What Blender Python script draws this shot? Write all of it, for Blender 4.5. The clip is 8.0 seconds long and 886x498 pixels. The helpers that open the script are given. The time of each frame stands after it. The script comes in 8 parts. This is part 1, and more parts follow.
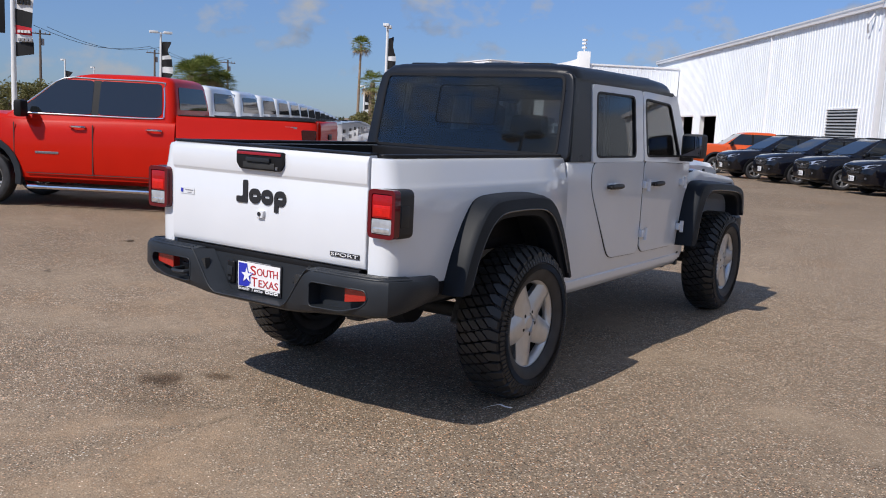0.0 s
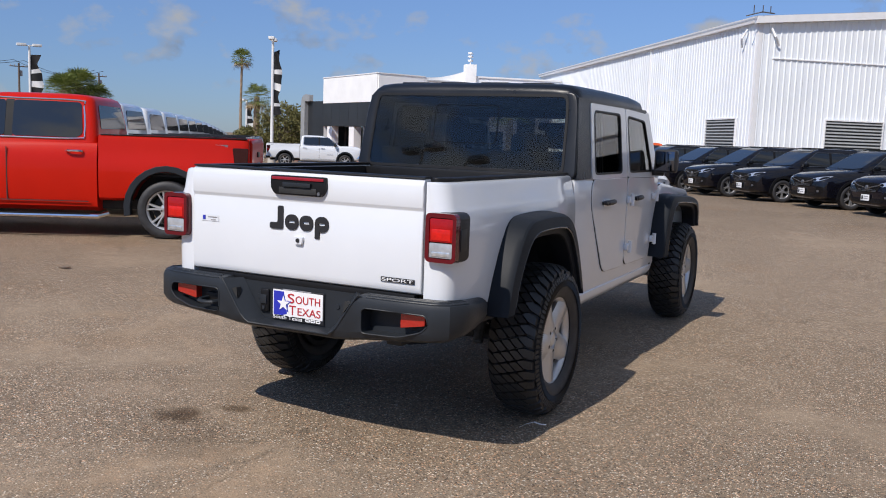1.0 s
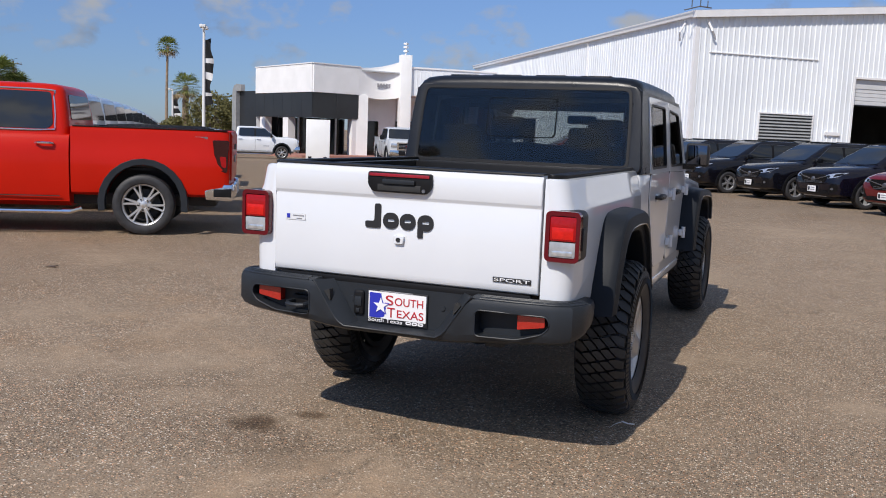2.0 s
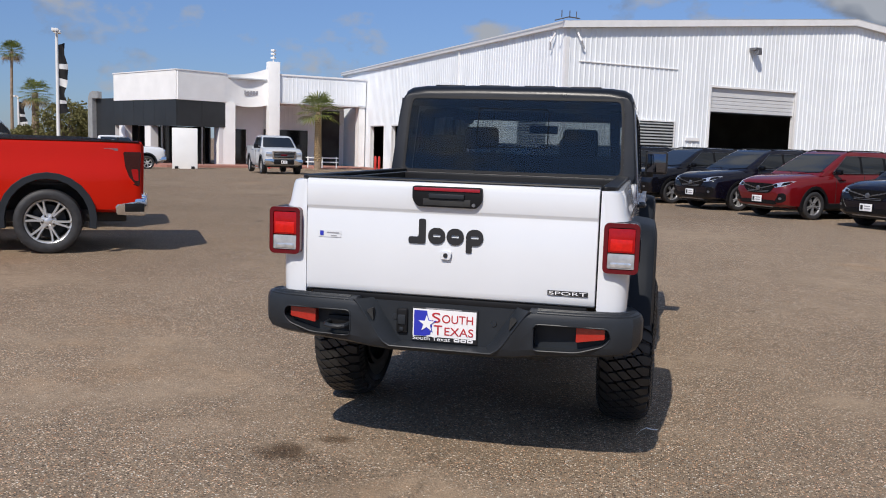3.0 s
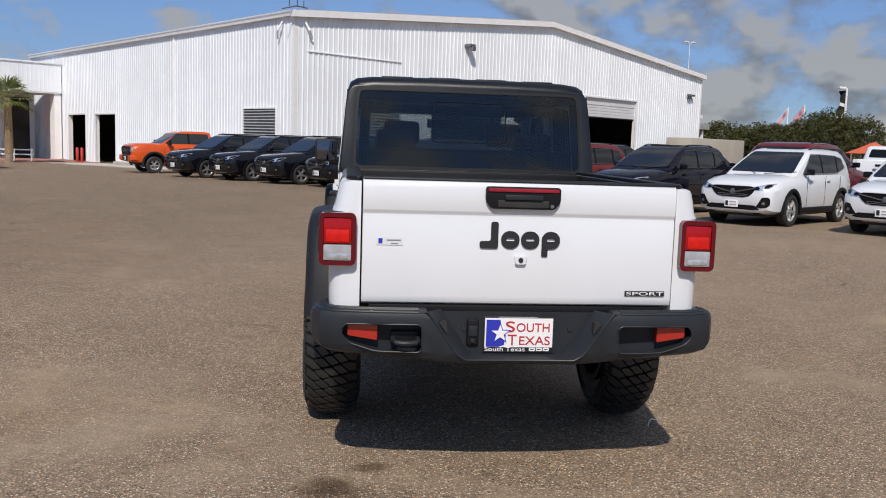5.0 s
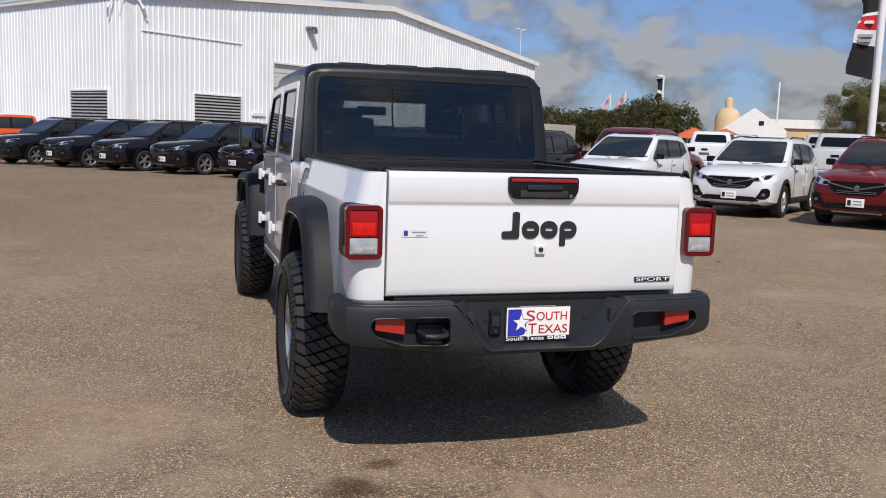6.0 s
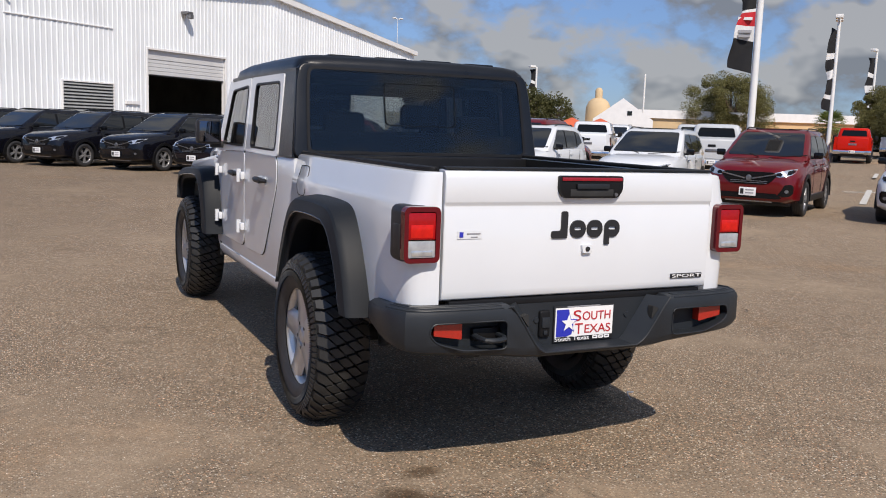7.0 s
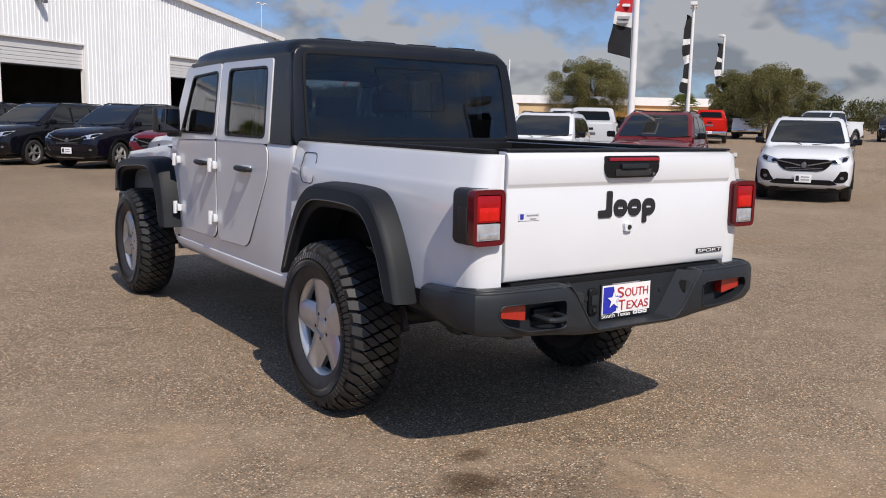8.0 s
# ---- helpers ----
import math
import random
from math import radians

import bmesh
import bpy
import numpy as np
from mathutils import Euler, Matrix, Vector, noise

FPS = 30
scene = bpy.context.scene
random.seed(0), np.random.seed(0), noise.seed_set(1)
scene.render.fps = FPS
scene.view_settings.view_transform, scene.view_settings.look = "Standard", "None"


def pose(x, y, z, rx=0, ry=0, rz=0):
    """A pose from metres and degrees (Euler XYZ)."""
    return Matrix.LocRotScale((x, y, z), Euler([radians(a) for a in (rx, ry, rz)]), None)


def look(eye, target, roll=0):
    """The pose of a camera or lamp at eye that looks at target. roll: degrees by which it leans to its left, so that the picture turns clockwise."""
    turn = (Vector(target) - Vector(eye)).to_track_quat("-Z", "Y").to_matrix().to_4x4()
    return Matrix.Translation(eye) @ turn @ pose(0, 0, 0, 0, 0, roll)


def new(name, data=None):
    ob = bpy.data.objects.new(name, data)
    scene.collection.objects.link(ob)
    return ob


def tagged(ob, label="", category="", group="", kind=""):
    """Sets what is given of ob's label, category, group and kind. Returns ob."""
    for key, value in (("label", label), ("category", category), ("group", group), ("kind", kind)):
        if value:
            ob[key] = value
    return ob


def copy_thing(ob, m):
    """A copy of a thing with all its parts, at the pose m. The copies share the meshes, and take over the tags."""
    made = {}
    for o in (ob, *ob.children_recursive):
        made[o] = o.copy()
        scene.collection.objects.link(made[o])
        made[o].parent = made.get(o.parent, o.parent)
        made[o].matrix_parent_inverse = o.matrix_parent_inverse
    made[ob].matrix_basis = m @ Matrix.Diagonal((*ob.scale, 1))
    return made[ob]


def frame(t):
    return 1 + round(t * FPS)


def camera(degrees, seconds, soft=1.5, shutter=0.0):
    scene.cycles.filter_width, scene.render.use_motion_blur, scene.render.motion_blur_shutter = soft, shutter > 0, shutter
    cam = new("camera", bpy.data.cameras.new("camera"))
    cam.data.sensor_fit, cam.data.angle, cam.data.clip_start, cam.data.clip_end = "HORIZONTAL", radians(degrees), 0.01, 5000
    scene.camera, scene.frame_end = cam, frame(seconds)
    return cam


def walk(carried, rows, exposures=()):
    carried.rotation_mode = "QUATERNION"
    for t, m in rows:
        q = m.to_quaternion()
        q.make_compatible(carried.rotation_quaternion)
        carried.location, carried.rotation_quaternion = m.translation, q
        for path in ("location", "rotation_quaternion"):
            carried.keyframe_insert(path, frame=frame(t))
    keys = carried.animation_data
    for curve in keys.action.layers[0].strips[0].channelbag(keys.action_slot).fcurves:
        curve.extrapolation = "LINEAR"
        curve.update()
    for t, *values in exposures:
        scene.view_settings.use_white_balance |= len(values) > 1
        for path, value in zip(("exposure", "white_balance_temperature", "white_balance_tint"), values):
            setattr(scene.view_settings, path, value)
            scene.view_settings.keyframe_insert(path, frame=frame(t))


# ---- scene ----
from mathutils.bvhtree import BVHTree

cam = camera(53.2, 8.0, 1.0)
PATH = [
    (0, (3.243, -3.155, 1.504), (2.132, -1.516, 1.22), 2.8),
    (0.5, (2.914, -3.331, 1.506), (1.919, -1.614, 1.254), 2.6),
    (1, (2.554, -3.553, 1.52), (1.668, -1.777, 1.274), 2.1),
    (1.5, (2.139, -3.665, 1.509), (1.309, -1.863, 1.259), 1.9),
    (2.8, (1.044, -3.924, 1.507), (0.543, -2.004, 1.26), 2.2),
    (3, (0.875, -3.947, 1.506), (0.436, -2.009, 1.272), 1.8),
    (3.5, (0.419, -4.008, 1.516), (0.183, -2.035, 1.289), 1.3),
    (4, (0.005, -3.936, 1.484), (-0.117, -1.954, 1.25), 0.8),
    (4.5, (-0.393, -3.857, 1.483), (-0.343, -1.871, 1.254), 1.1),
    (5.8, (-1.392, -3.572, 1.496), (-0.873, -1.658, 1.24), 2.2),
    (6, (-1.56, -3.542, 1.487), (-0.962, -1.651, 1.23), 1.9),
    (6.5, (-1.914, -3.398, 1.483), (-1.181, -1.557, 1.209), 1.7),
    (7, (-2.218, -3.163, 1.501), (-1.353, -1.381, 1.229), 2.0),
    (7.5, (-2.598, -2.99, 1.491), (-1.601, -1.28, 1.207), 1.6),
    (8, (-2.899, -2.766, 1.465), (-1.774, -1.139, 1.172), 1.2),
]
walk(cam, [(t, look(eye, target, roll)) for t, eye, target, roll in PATH],
     exposures=[(0.0, 0.03, 6760, 11.5), (3.0, -0.05, 6920, 11.2), (4.5, -0.14, 7060, 11.0), (6.0, -0.05, 7200, 11.4), (8.0, 0.03, 7260, 12.3)])

# ---- world, sun, exposure ----
SUN_DIR = Vector((-0.155, -0.95, 1.0)).normalized()
world = bpy.data.worlds.new("sky")
scene.world = world
world.use_nodes = True
wn, wl = world.node_tree.nodes, world.node_tree.links
wn.clear()
w_out = wn.new("ShaderNodeOutputWorld")
w_bg = wn.new("ShaderNodeBackground")
w_bg.inputs[1].default_value = 0.112
w_sky = wn.new("ShaderNodeTexSky")
w_sky.sky_type = "NISHITA"
w_sky.sun_disc = False
w_sky.sun_elevation = math.asin(SUN_DIR.z)
w_sky.sun_rotation = math.atan2(SUN_DIR.x, SUN_DIR.y)
w_sky.altitude = 1200
w_sky.air_density, w_sky.dust_density, w_sky.ozone_density = 1.0, 0.15, 3.0
# cumulus: billowed noise over the sky dome, thicker towards the east
w_co = wn.new("ShaderNodeTexCoord")
w_sep = wn.new("ShaderNodeSeparateXYZ")
wl.new(w_co.outputs["Generated"], w_sep.inputs[0])


def wmath(op, a, b=None):
    n = wn.new("ShaderNodeMath")
    n.operation = op
    for i, v in enumerate((a, b)):
        if v is None:
            continue
        if isinstance(v, (int, float)):
            n.inputs[i].default_value = v
        else:
            wl.new(v, n.inputs[i])
    return n.outputs[0]


def cloud_noise(lift, detail=8.0):
    comb = wn.new("ShaderNodeCombineXYZ")
    wl.new(w_sep.outputs[0], comb.inputs[0])
    wl.new(w_sep.outputs[1], comb.inputs[1])
    wl.new(wmath("MULTIPLY", wmath("ADD", w_sep.outputs[2], lift), 1.6), comb.inputs[2])
    n = wn.new("ShaderNodeTexNoise")
    n.inputs["Scale"].default_value = 10.5
    n.inputs["Detail"].default_value = detail
    n.inputs["Roughness"].default_value = 0.57
    wl.new(comb.outputs[0], n.inputs["Vector"])
    return n.outputs[0]


w_n = cloud_noise(0.0)
w_east = wmath("ADD", wmath("SUBTRACT", wmath("MULTIPLY", w_sep.outputs[0], 0.20), 0.01), wmath("MULTIPLY", wmath("MINIMUM", w_sep.outputs[1], 0.0), 0.24))
w_south = wmath("SUBTRACT", wmath("MULTIPLY", w_sep.outputs[1], -0.06), 0.085)
w_bias = wmath("MAXIMUM", wmath("MAXIMUM", w_east, w_south), wmath("SUBTRACT", wmath("MULTIPLY", w_sep.outputs[0], 0.03), 0.062))
w_ramp = wn.new("ShaderNodeValToRGB")
w_ramp.color_ramp.elements[0].position = 0.47
w_ramp.color_ramp.elements[1].position = 0.61
wl.new(wmath("ADD", w_n, w_bias), w_ramp.inputs[0])
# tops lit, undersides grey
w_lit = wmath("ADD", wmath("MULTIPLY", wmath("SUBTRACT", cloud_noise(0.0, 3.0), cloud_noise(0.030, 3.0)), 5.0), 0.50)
w_ccol = wn.new("ShaderNodeValToRGB")
w_ccol.color_ramp.elements[0].position = 0.15
w_ccol.color_ramp.elements[0].color = (1.76, 1.98, 2.34, 1)
w_ccol.color_ramp.elements[1].position = 0.85
w_ccol.color_ramp.elements[1].color = (3.45, 3.70, 4.05, 1)
wl.new(w_lit, w_ccol.inputs[0])
# clouds on the sun's side scatter its light forward
w_dot = wn.new("ShaderNodeVectorMath")
w_dot.operation = "DOT_PRODUCT"
w_dot.inputs[1].default_value = SUN_DIR
wl.new(w_co.outputs["Generated"], w_dot.inputs[0])
w_glow = wmath("ADD", wmath("MULTIPLY", wmath("POWER", wmath("MAXIMUM", w_dot.outputs["Value"], 0.0), 2.0), 0.9), 1.0)
w_cloud = wn.new("ShaderNodeVectorMath")
w_cloud.operation = "SCALE"
wl.new(w_ccol.outputs[0], w_cloud.inputs[0])
wl.new(w_glow, w_cloud.inputs["Scale"])
w_tint = wn.new("ShaderNodeMixRGB")
w_tint.blend_type = "MULTIPLY"
w_tint.inputs[0].default_value = 1.0
w_tint.inputs[2].default_value = (0.755, 0.855, 1.01, 1)
# sky dimmed low down; raised overhead, out of view, to fill the shade
w_height_gain = wn.new("ShaderNodeValToRGB")
w_height_gain.color_ramp.elements[0].position, w_height_gain.color_ramp.elements[0].color = 0.0, (0.425, 0.495, 0.66, 1)
w_height_gain.color_ramp.elements[1].position, w_height_gain.color_ramp.elements[1].color = 0.55, (1.66, 1.62, 1.56, 1)
wl.new(w_sep.outputs[2], w_height_gain.inputs[0])
w_dim = wn.new("ShaderNodeMixRGB")
w_dim.blend_type = "MULTIPLY"
w_dim.inputs[0].default_value = 1.0
wl.new(w_sky.outputs[0], w_dim.inputs[1])
wl.new(w_height_gain.outputs[0], w_dim.inputs[2])
wl.new(w_dim.outputs[0], w_tint.inputs[1])
w_mix = wn.new("ShaderNodeMixRGB")
wl.new(wmath("MULTIPLY", w_ramp.outputs[0], 0.88), w_mix.inputs[0])
wl.new(w_tint.outputs[0], w_mix.inputs[1])
wl.new(w_cloud.outputs[0], w_mix.inputs[2])
wl.new(w_mix.outputs[0], w_bg.inputs[0])
wl.new(w_bg.outputs[0], w_out.inputs[0])

sun_data = bpy.data.lights.new("sun", "SUN")
sun_data.energy = 4.1
sun_data.angle = radians(0.53)
sun_data.color = (1.0, 0.965, 0.92)
sun = new("sun", sun_data)
sun.matrix_world = look(SUN_DIR * 50, (0, 0, 0))


# ---- materials ----
def mat(name, color, rough=0.5, metal=0.0, coat=0.0, spec=0.5, noise_scale=0.0, noise_amt=0.0, fine=0.0,
        bump=0.0, bump_scale=200.0, bump_dist=0.002, rand=0.0, rough_var=0.0):
    """Principled surface with two scales of colour variation and a fine relief, in object metres."""
    m = bpy.data.materials.new(name)
    m.use_nodes = True
    nt = m.node_tree
    p = nt.nodes["Principled BSDF"]
    p.inputs["Base Color"].default_value = (*color, 1)
    p.inputs["Roughness"].default_value = rough
    p.inputs["Metallic"].default_value = metal
    p.inputs["Coat Weight"].default_value = coat
    p.inputs["Coat Roughness"].default_value = 0.04
    p.inputs["Specular IOR Level"].default_value = spec
    co = nt.nodes.new("ShaderNodeTexCoord")
    last = None
    if noise_amt or fine or rand:
        rgb = nt.nodes.new("ShaderNodeRGB")
        rgb.outputs[0].default_value = (*color, 1)
        last = rgb.outputs[0]

        def vary(sock, last):
            hsv = nt.nodes.new("ShaderNodeHueSaturation")
            nt.links.new(sock, hsv.inputs["Value"])
            nt.links.new(last, hsv.inputs["Color"])
            return hsv.outputs[0]

        def remap(sock, amt):
            r = nt.nodes.new("ShaderNodeMapRange")
            r.inputs[1].default_value, r.inputs[2].default_value = 0.25, 0.75
            r.inputs[3].default_value, r.inputs[4].default_value = 1 - amt, 1 + amt
            nt.links.new(sock, r.inputs[0])
            return r.outputs[0]

        if noise_amt:
            n = nt.nodes.new("ShaderNodeTexNoise")
            n.inputs["Scale"].default_value = noise_scale
            n.inputs["Detail"].default_value = 5
            nt.links.new(co.outputs["Object"], n.inputs["Vector"])
            last = vary(remap(n.outputs[0], noise_amt), last)
            if rough_var:
                r = nt.nodes.new("ShaderNodeMapRange")
                r.inputs[3].default_value, r.inputs[4].default_value = max(0.02, rough - rough_var), rough + rough_var
                nt.links.new(n.outputs[0], r.inputs[0])
                nt.links.new(r.outputs[0], p.inputs["Roughness"])
        if fine:
            n = nt.nodes.new("ShaderNodeTexNoise")
            n.inputs["Scale"].default_value = bump_scale
            n.inputs["Detail"].default_value = 3
            nt.links.new(co.outputs["Object"], n.inputs["Vector"])
            last = vary(remap(n.outputs[0], fine), last)
        if rand:
            o = nt.nodes.new("ShaderNodeObjectInfo")
            r = nt.nodes.new("ShaderNodeMapRange")
            r.inputs[3].default_value, r.inputs[4].default_value = 1 - rand, 1 + rand
            nt.links.new(o.outputs["Random"], r.inputs[0])
            last = vary(r.outputs[0], last)
        nt.links.new(last, p.inputs["Base Color"])
    if bump:
        n = nt.nodes.new("ShaderNodeTexNoise")
        n.inputs["Scale"].default_value = bump_scale
        n.inputs["Detail"].default_value = 4
        nt.links.new(co.outputs["Object"], n.inputs["Vector"])
        b = nt.nodes.new("ShaderNodeBump")
        b.inputs["Strength"].default_value = bump
        b.inputs["Distance"].default_value = bump_dist
        nt.links.new(n.outputs[0], b.inputs["Height"])
        nt.links.new(b.outputs[0], p.inputs["Normal"])
    return m


def glass(name, tint, ior=1.5, gloss=1.0):
    """Tinted pane: a clear tint with a mirror reflection by Fresnel."""
    m = bpy.data.materials.new(name)
    m.use_nodes = True
    nt = m.node_tree
    nt.nodes.clear()
    out = nt.nodes.new("ShaderNodeOutputMaterial")
    mix = nt.nodes.new("ShaderNodeMixShader")
    tr = nt.nodes.new("ShaderNodeBsdfTransparent")
    tr.inputs[0].default_value = (*tint, 1)
    gl = nt.nodes.new("ShaderNodeBsdfGlossy")
    gl.inputs["Roughness"].default_value = 0.0
    gl.inputs["Color"].default_value = (gloss, gloss, gloss, 1)
    fr = nt.nodes.new("ShaderNodeFresnel")
    fr.inputs[0].default_value = ior
    nt.links.new(fr.outputs[0], mix.inputs[0])
    nt.links.new(tr.outputs[0], mix.inputs[1])
    nt.links.new(gl.outputs[0], mix.inputs[2])
    nt.links.new(mix.outputs[0], out.inputs[0])
    return m


def paint(name, color, dust=0.04, spec=0.25, coat=0.6, rough=0.40):
    return mat(name, color, rough=rough, coat=coat, spec=spec, noise_scale=2.2, noise_amt=dust, bump=0.02, bump_scale=900, bump_dist=0.0005)


M_WHITE = mat("white paint", (0.690, 0.712, 0.740), rough=0.30, coat=0.9, spec=0.4, noise_scale=2.2, noise_amt=0.03, bump=0.10, bump_scale=5.0, bump_dist=0.006)
M_RED = paint("bright red paint", (0.50, 0.011, 0.003), spec=0.08, coat=0.3)
M_MAROON = paint("deep red paint", (0.125, 0.004, 0.006), spec=0.1, coat=1.0)
M_ORANGE = paint("orange paint", (0.62, 0.085, 0.012))
M_NAVY = paint("dark navy paint", (0.0042, 0.0034, 0.0085), spec=0.03, coat=1.0, rough=0.5)
M_BLACKP = paint("black paint", (0.004, 0.004, 0.007), spec=0.03, coat=1.0, rough=0.5)
M_SILVER = paint("silver paint", (0.50, 0.52, 0.54))
M_PLASTIC = mat("textured dark plastic", (0.0195, 0.0230, 0.0280), rough=0.42, spec=0.30, noise_scale=5, noise_amt=0.18, bump=0.25, bump_scale=700, bump_dist=0.001)
M_FLARE = mat("dark flare plastic", (0.0135, 0.0160, 0.0200), rough=0.5, spec=0.16, noise_scale=5, noise_amt=0.18, bump=0.25, bump_scale=700, bump_dist=0.001)
M_HARDTOP = mat("grained black hardtop", (0.0072, 0.0090, 0.0128), rough=0.31, spec=0.36, noise_scale=4, noise_amt=0.2, bump=0.3, bump_scale=900, bump_dist=0.001, rough_var=0.1)
# lighter than the flare: the edge's highlight put into the colour
M_EDGEGLINT = mat("pale edge highlight", (0.09, 0.094, 0.10), rough=0.16, spec=0.9)
M_BLACK = mat("black plastic", (0.008, 0.008, 0.009), rough=0.45, spec=0.25, noise_scale=8, noise_amt=0.25)
M_UNDER = mat("chassis black", (0.020, 0.020, 0.020), rough=0.7, noise_scale=10, noise_amt=0.4)
M_TREAD = mat("scuffed tread rubber", (0.022, 0.022, 0.022), rough=0.50, noise_scale=25, noise_amt=0.3, fine=0.2, bump_scale=200)
M_TYRE = mat("tyre rubber", (0.026, 0.026, 0.028), rough=0.58, noise_scale=14, noise_amt=0.35, bump=0.15, bump_scale=300)
M_ALLOY = mat("silver alloy", (0.60, 0.60, 0.60), rough=0.30, metal=0.62, noise_scale=20, noise_amt=0.08)
M_DARKALLOY = mat("machined dark alloy", (0.30, 0.30, 0.31), rough=0.3, metal=0.5, noise_scale=14, noise_amt=0.3)
M_CHROME = mat("chrome", (0.75, 0.75, 0.76), rough=0.08, metal=1.0)
M_BRIGHT = mat("satin bright trim", (0.40, 0.40, 0.41), rough=0.22, metal=1.0, noise_scale=6, noise_amt=0.1)
M_MIRROR = mat("mirror glass", (0.14, 0.15, 0.18), rough=0.02, metal=1.0)
M_STEEL = mat("dull steel", (0.25, 0.25, 0.26), rough=0.45, metal=0.9, noise_scale=30, noise_amt=0.3)
M_REDLENS = mat("red lens", (0.33, 0.003, 0.005), rough=0.2, coat=0.4, spec=0.25, noise_scale=40, noise_amt=0.15)
# brighter copy of the red lens, for the glow at its centre
M_REDGLOW = mat("red lens glow", (0.58, 0.012, 0.008), rough=0.2, coat=0.3, spec=0.25, noise_scale=50, noise_amt=0.15)
M_REDTRIM = mat("dark red lens rim", (0.105, 0.003, 0.008), rough=0.15, coat=0.4, spec=0.3)
M_SMOKE = mat("smoked red lens", (0.030, 0.002, 0.003), rough=0.12, coat=0.6, spec=0.3)
M_REDBAR = mat("red light bar", (0.30, 0.008, 0.020), rough=0.2, coat=0.5, noise_scale=60, noise_amt=0.2)
M_CLEARLENS = mat("clear lens", (0.33, 0.34, 0.36), rough=0.15, coat=0.7, noise_scale=25, noise_amt=0.25)
M_AMBER = mat("orange red reflector", (0.38, 0.018, 0.010), rough=0.25, coat=0.6, noise_scale=60, noise_amt=0.1)
M_LAMP = mat("headlamp", (0.66, 0.68, 0.71), rough=0.16, metal=0.7, coat=1.0, noise_scale=30, noise_amt=0.4)
M_TINT = glass("privacy glass", (0.47, 0.50, 0.51), ior=1.47)
M_CLEAR = glass("door glass", (0.90, 0.925, 0.915), ior=1.55)
M_CARGLASS = mat("dark car glass", (0.012, 0.014, 0.016), rough=0.02, spec=0.85)
M_GLOSSBLACK = mat("gloss black trim", (0.005, 0.005, 0.006), rough=0.22, spec=0.30, noise_scale=9, noise_amt=0.2)
M_REARGLASS = mat("dark privacy glass", (0.008, 0.009, 0.010), rough=0.03, spec=0.2)
M_SEAT = mat("dark seat cloth", (0.012, 0.012, 0.013), rough=0.85, noise_scale=30, noise_amt=0.2)
M_PLATE = mat("white plate", (0.80, 0.80, 0.80), rough=0.4)
M_INKRED = mat("red ink", (0.45, 0.02, 0.03), rough=0.5)
M_INKBLUE = mat("blue ink", (0.02, 0.03, 0.40), rough=0.5)
M_INKBLACK = mat("black ink", (0.015, 0.015, 0.017), rough=0.5)
M_GREY = mat("grey print", (0.30, 0.30, 0.32), rough=0.6)
M_METALW = mat("white ribbed steel siding", (0.81, 0.845, 0.875), rough=0.45, noise_scale=0.7, noise_amt=0.05, fine=0.02, bump_scale=25, rand=0.035)
M_TRIMW = mat("white trim", (0.80, 0.80, 0.80), rough=0.5, noise_scale=2, noise_amt=0.05)
M_STUCCO = mat("white stucco", (0.84, 0.84, 0.83), rough=0.85, noise_scale=0.8, noise_amt=0.06, bump=0.3, bump_scale=60, bump_dist=0.004)
M_BEIGE = mat("dull beige paint", (0.40, 0.37, 0.31), rough=0.7, noise_scale=0.9, noise_amt=0.12)
M_TAN = mat("tan stucco", (0.60, 0.44, 0.26), rough=0.85, noise_scale=0.5, noise_amt=0.10)
M_ROOF = mat("galvanised roof", (0.55, 0.56, 0.57), rough=0.4, metal=0.4, noise_scale=0.6, noise_amt=0.12)
# near-black that stands in for the shade inside openings
M_INSHADE = mat("indoor shade colour", (0.045, 0.045, 0.045), rough=0.9, noise_scale=0.8, noise_amt=0.4)
M_DARKGLASS = mat("dark showroom glass", (0.010, 0.012, 0.013), rough=0.06, spec=0.5, noise_scale=0.6, noise_amt=0.3)
M_CHARCOAL = mat("charcoal cladding", (0.022, 0.024, 0.027), rough=0.35, noise_scale=0.9, noise_amt=0.2)
M_LOUVRE = mat("weathered louvre steel", (0.34, 0.35, 0.35), rough=0.5, metal=0.2, noise_scale=3, noise_amt=0.15)
M_DOORW = mat("roll-up door slats", (0.62, 0.63, 0.64), rough=0.45, noise_scale=1.5, noise_amt=0.06)
M_POLE = mat("white painted pole", (0.75, 0.75, 0.74), rough=0.45, noise_scale=2, noise_amt=0.08)
M_WOODPOLE = mat("weathered timber pole", (0.13, 0.10, 0.08), rough=0.9, noise_scale=3, noise_amt=0.25)
M_FLAGB = mat("black banner cloth", (0.012, 0.012, 0.014), rough=0.9, noise_scale=3, noise_amt=0.2)
M_FLAGW = mat("white banner cloth", (0.70, 0.70, 0.70), rough=0.9, noise_scale=3, noise_amt=0.06)
M_FLAGR = mat("red banner cloth", (0.50, 0.02, 0.03), rough=0.9, noise_scale=3, noise_amt=0.08)
M_CURB = mat("concrete", (0.45, 0.42, 0.37), rough=0.9, noise_scale=1.2, noise_amt=0.15, fine=0.1, bump_scale=40)
M_REDCURB = mat("faded red paving", (0.36, 0.17, 0.13), rough=0.9, noise_scale=1.5, noise_amt=0.2)
M_BOLLARD = mat("red painted steel", (0.50, 0.03, 0.02), rough=0.5, noise_scale=4, noise_amt=0.15)
M_ORANGECLOTH = mat("orange canopy cloth", (0.62, 0.12, 0.05), rough=0.85, noise_scale=2, noise_amt=0.08)
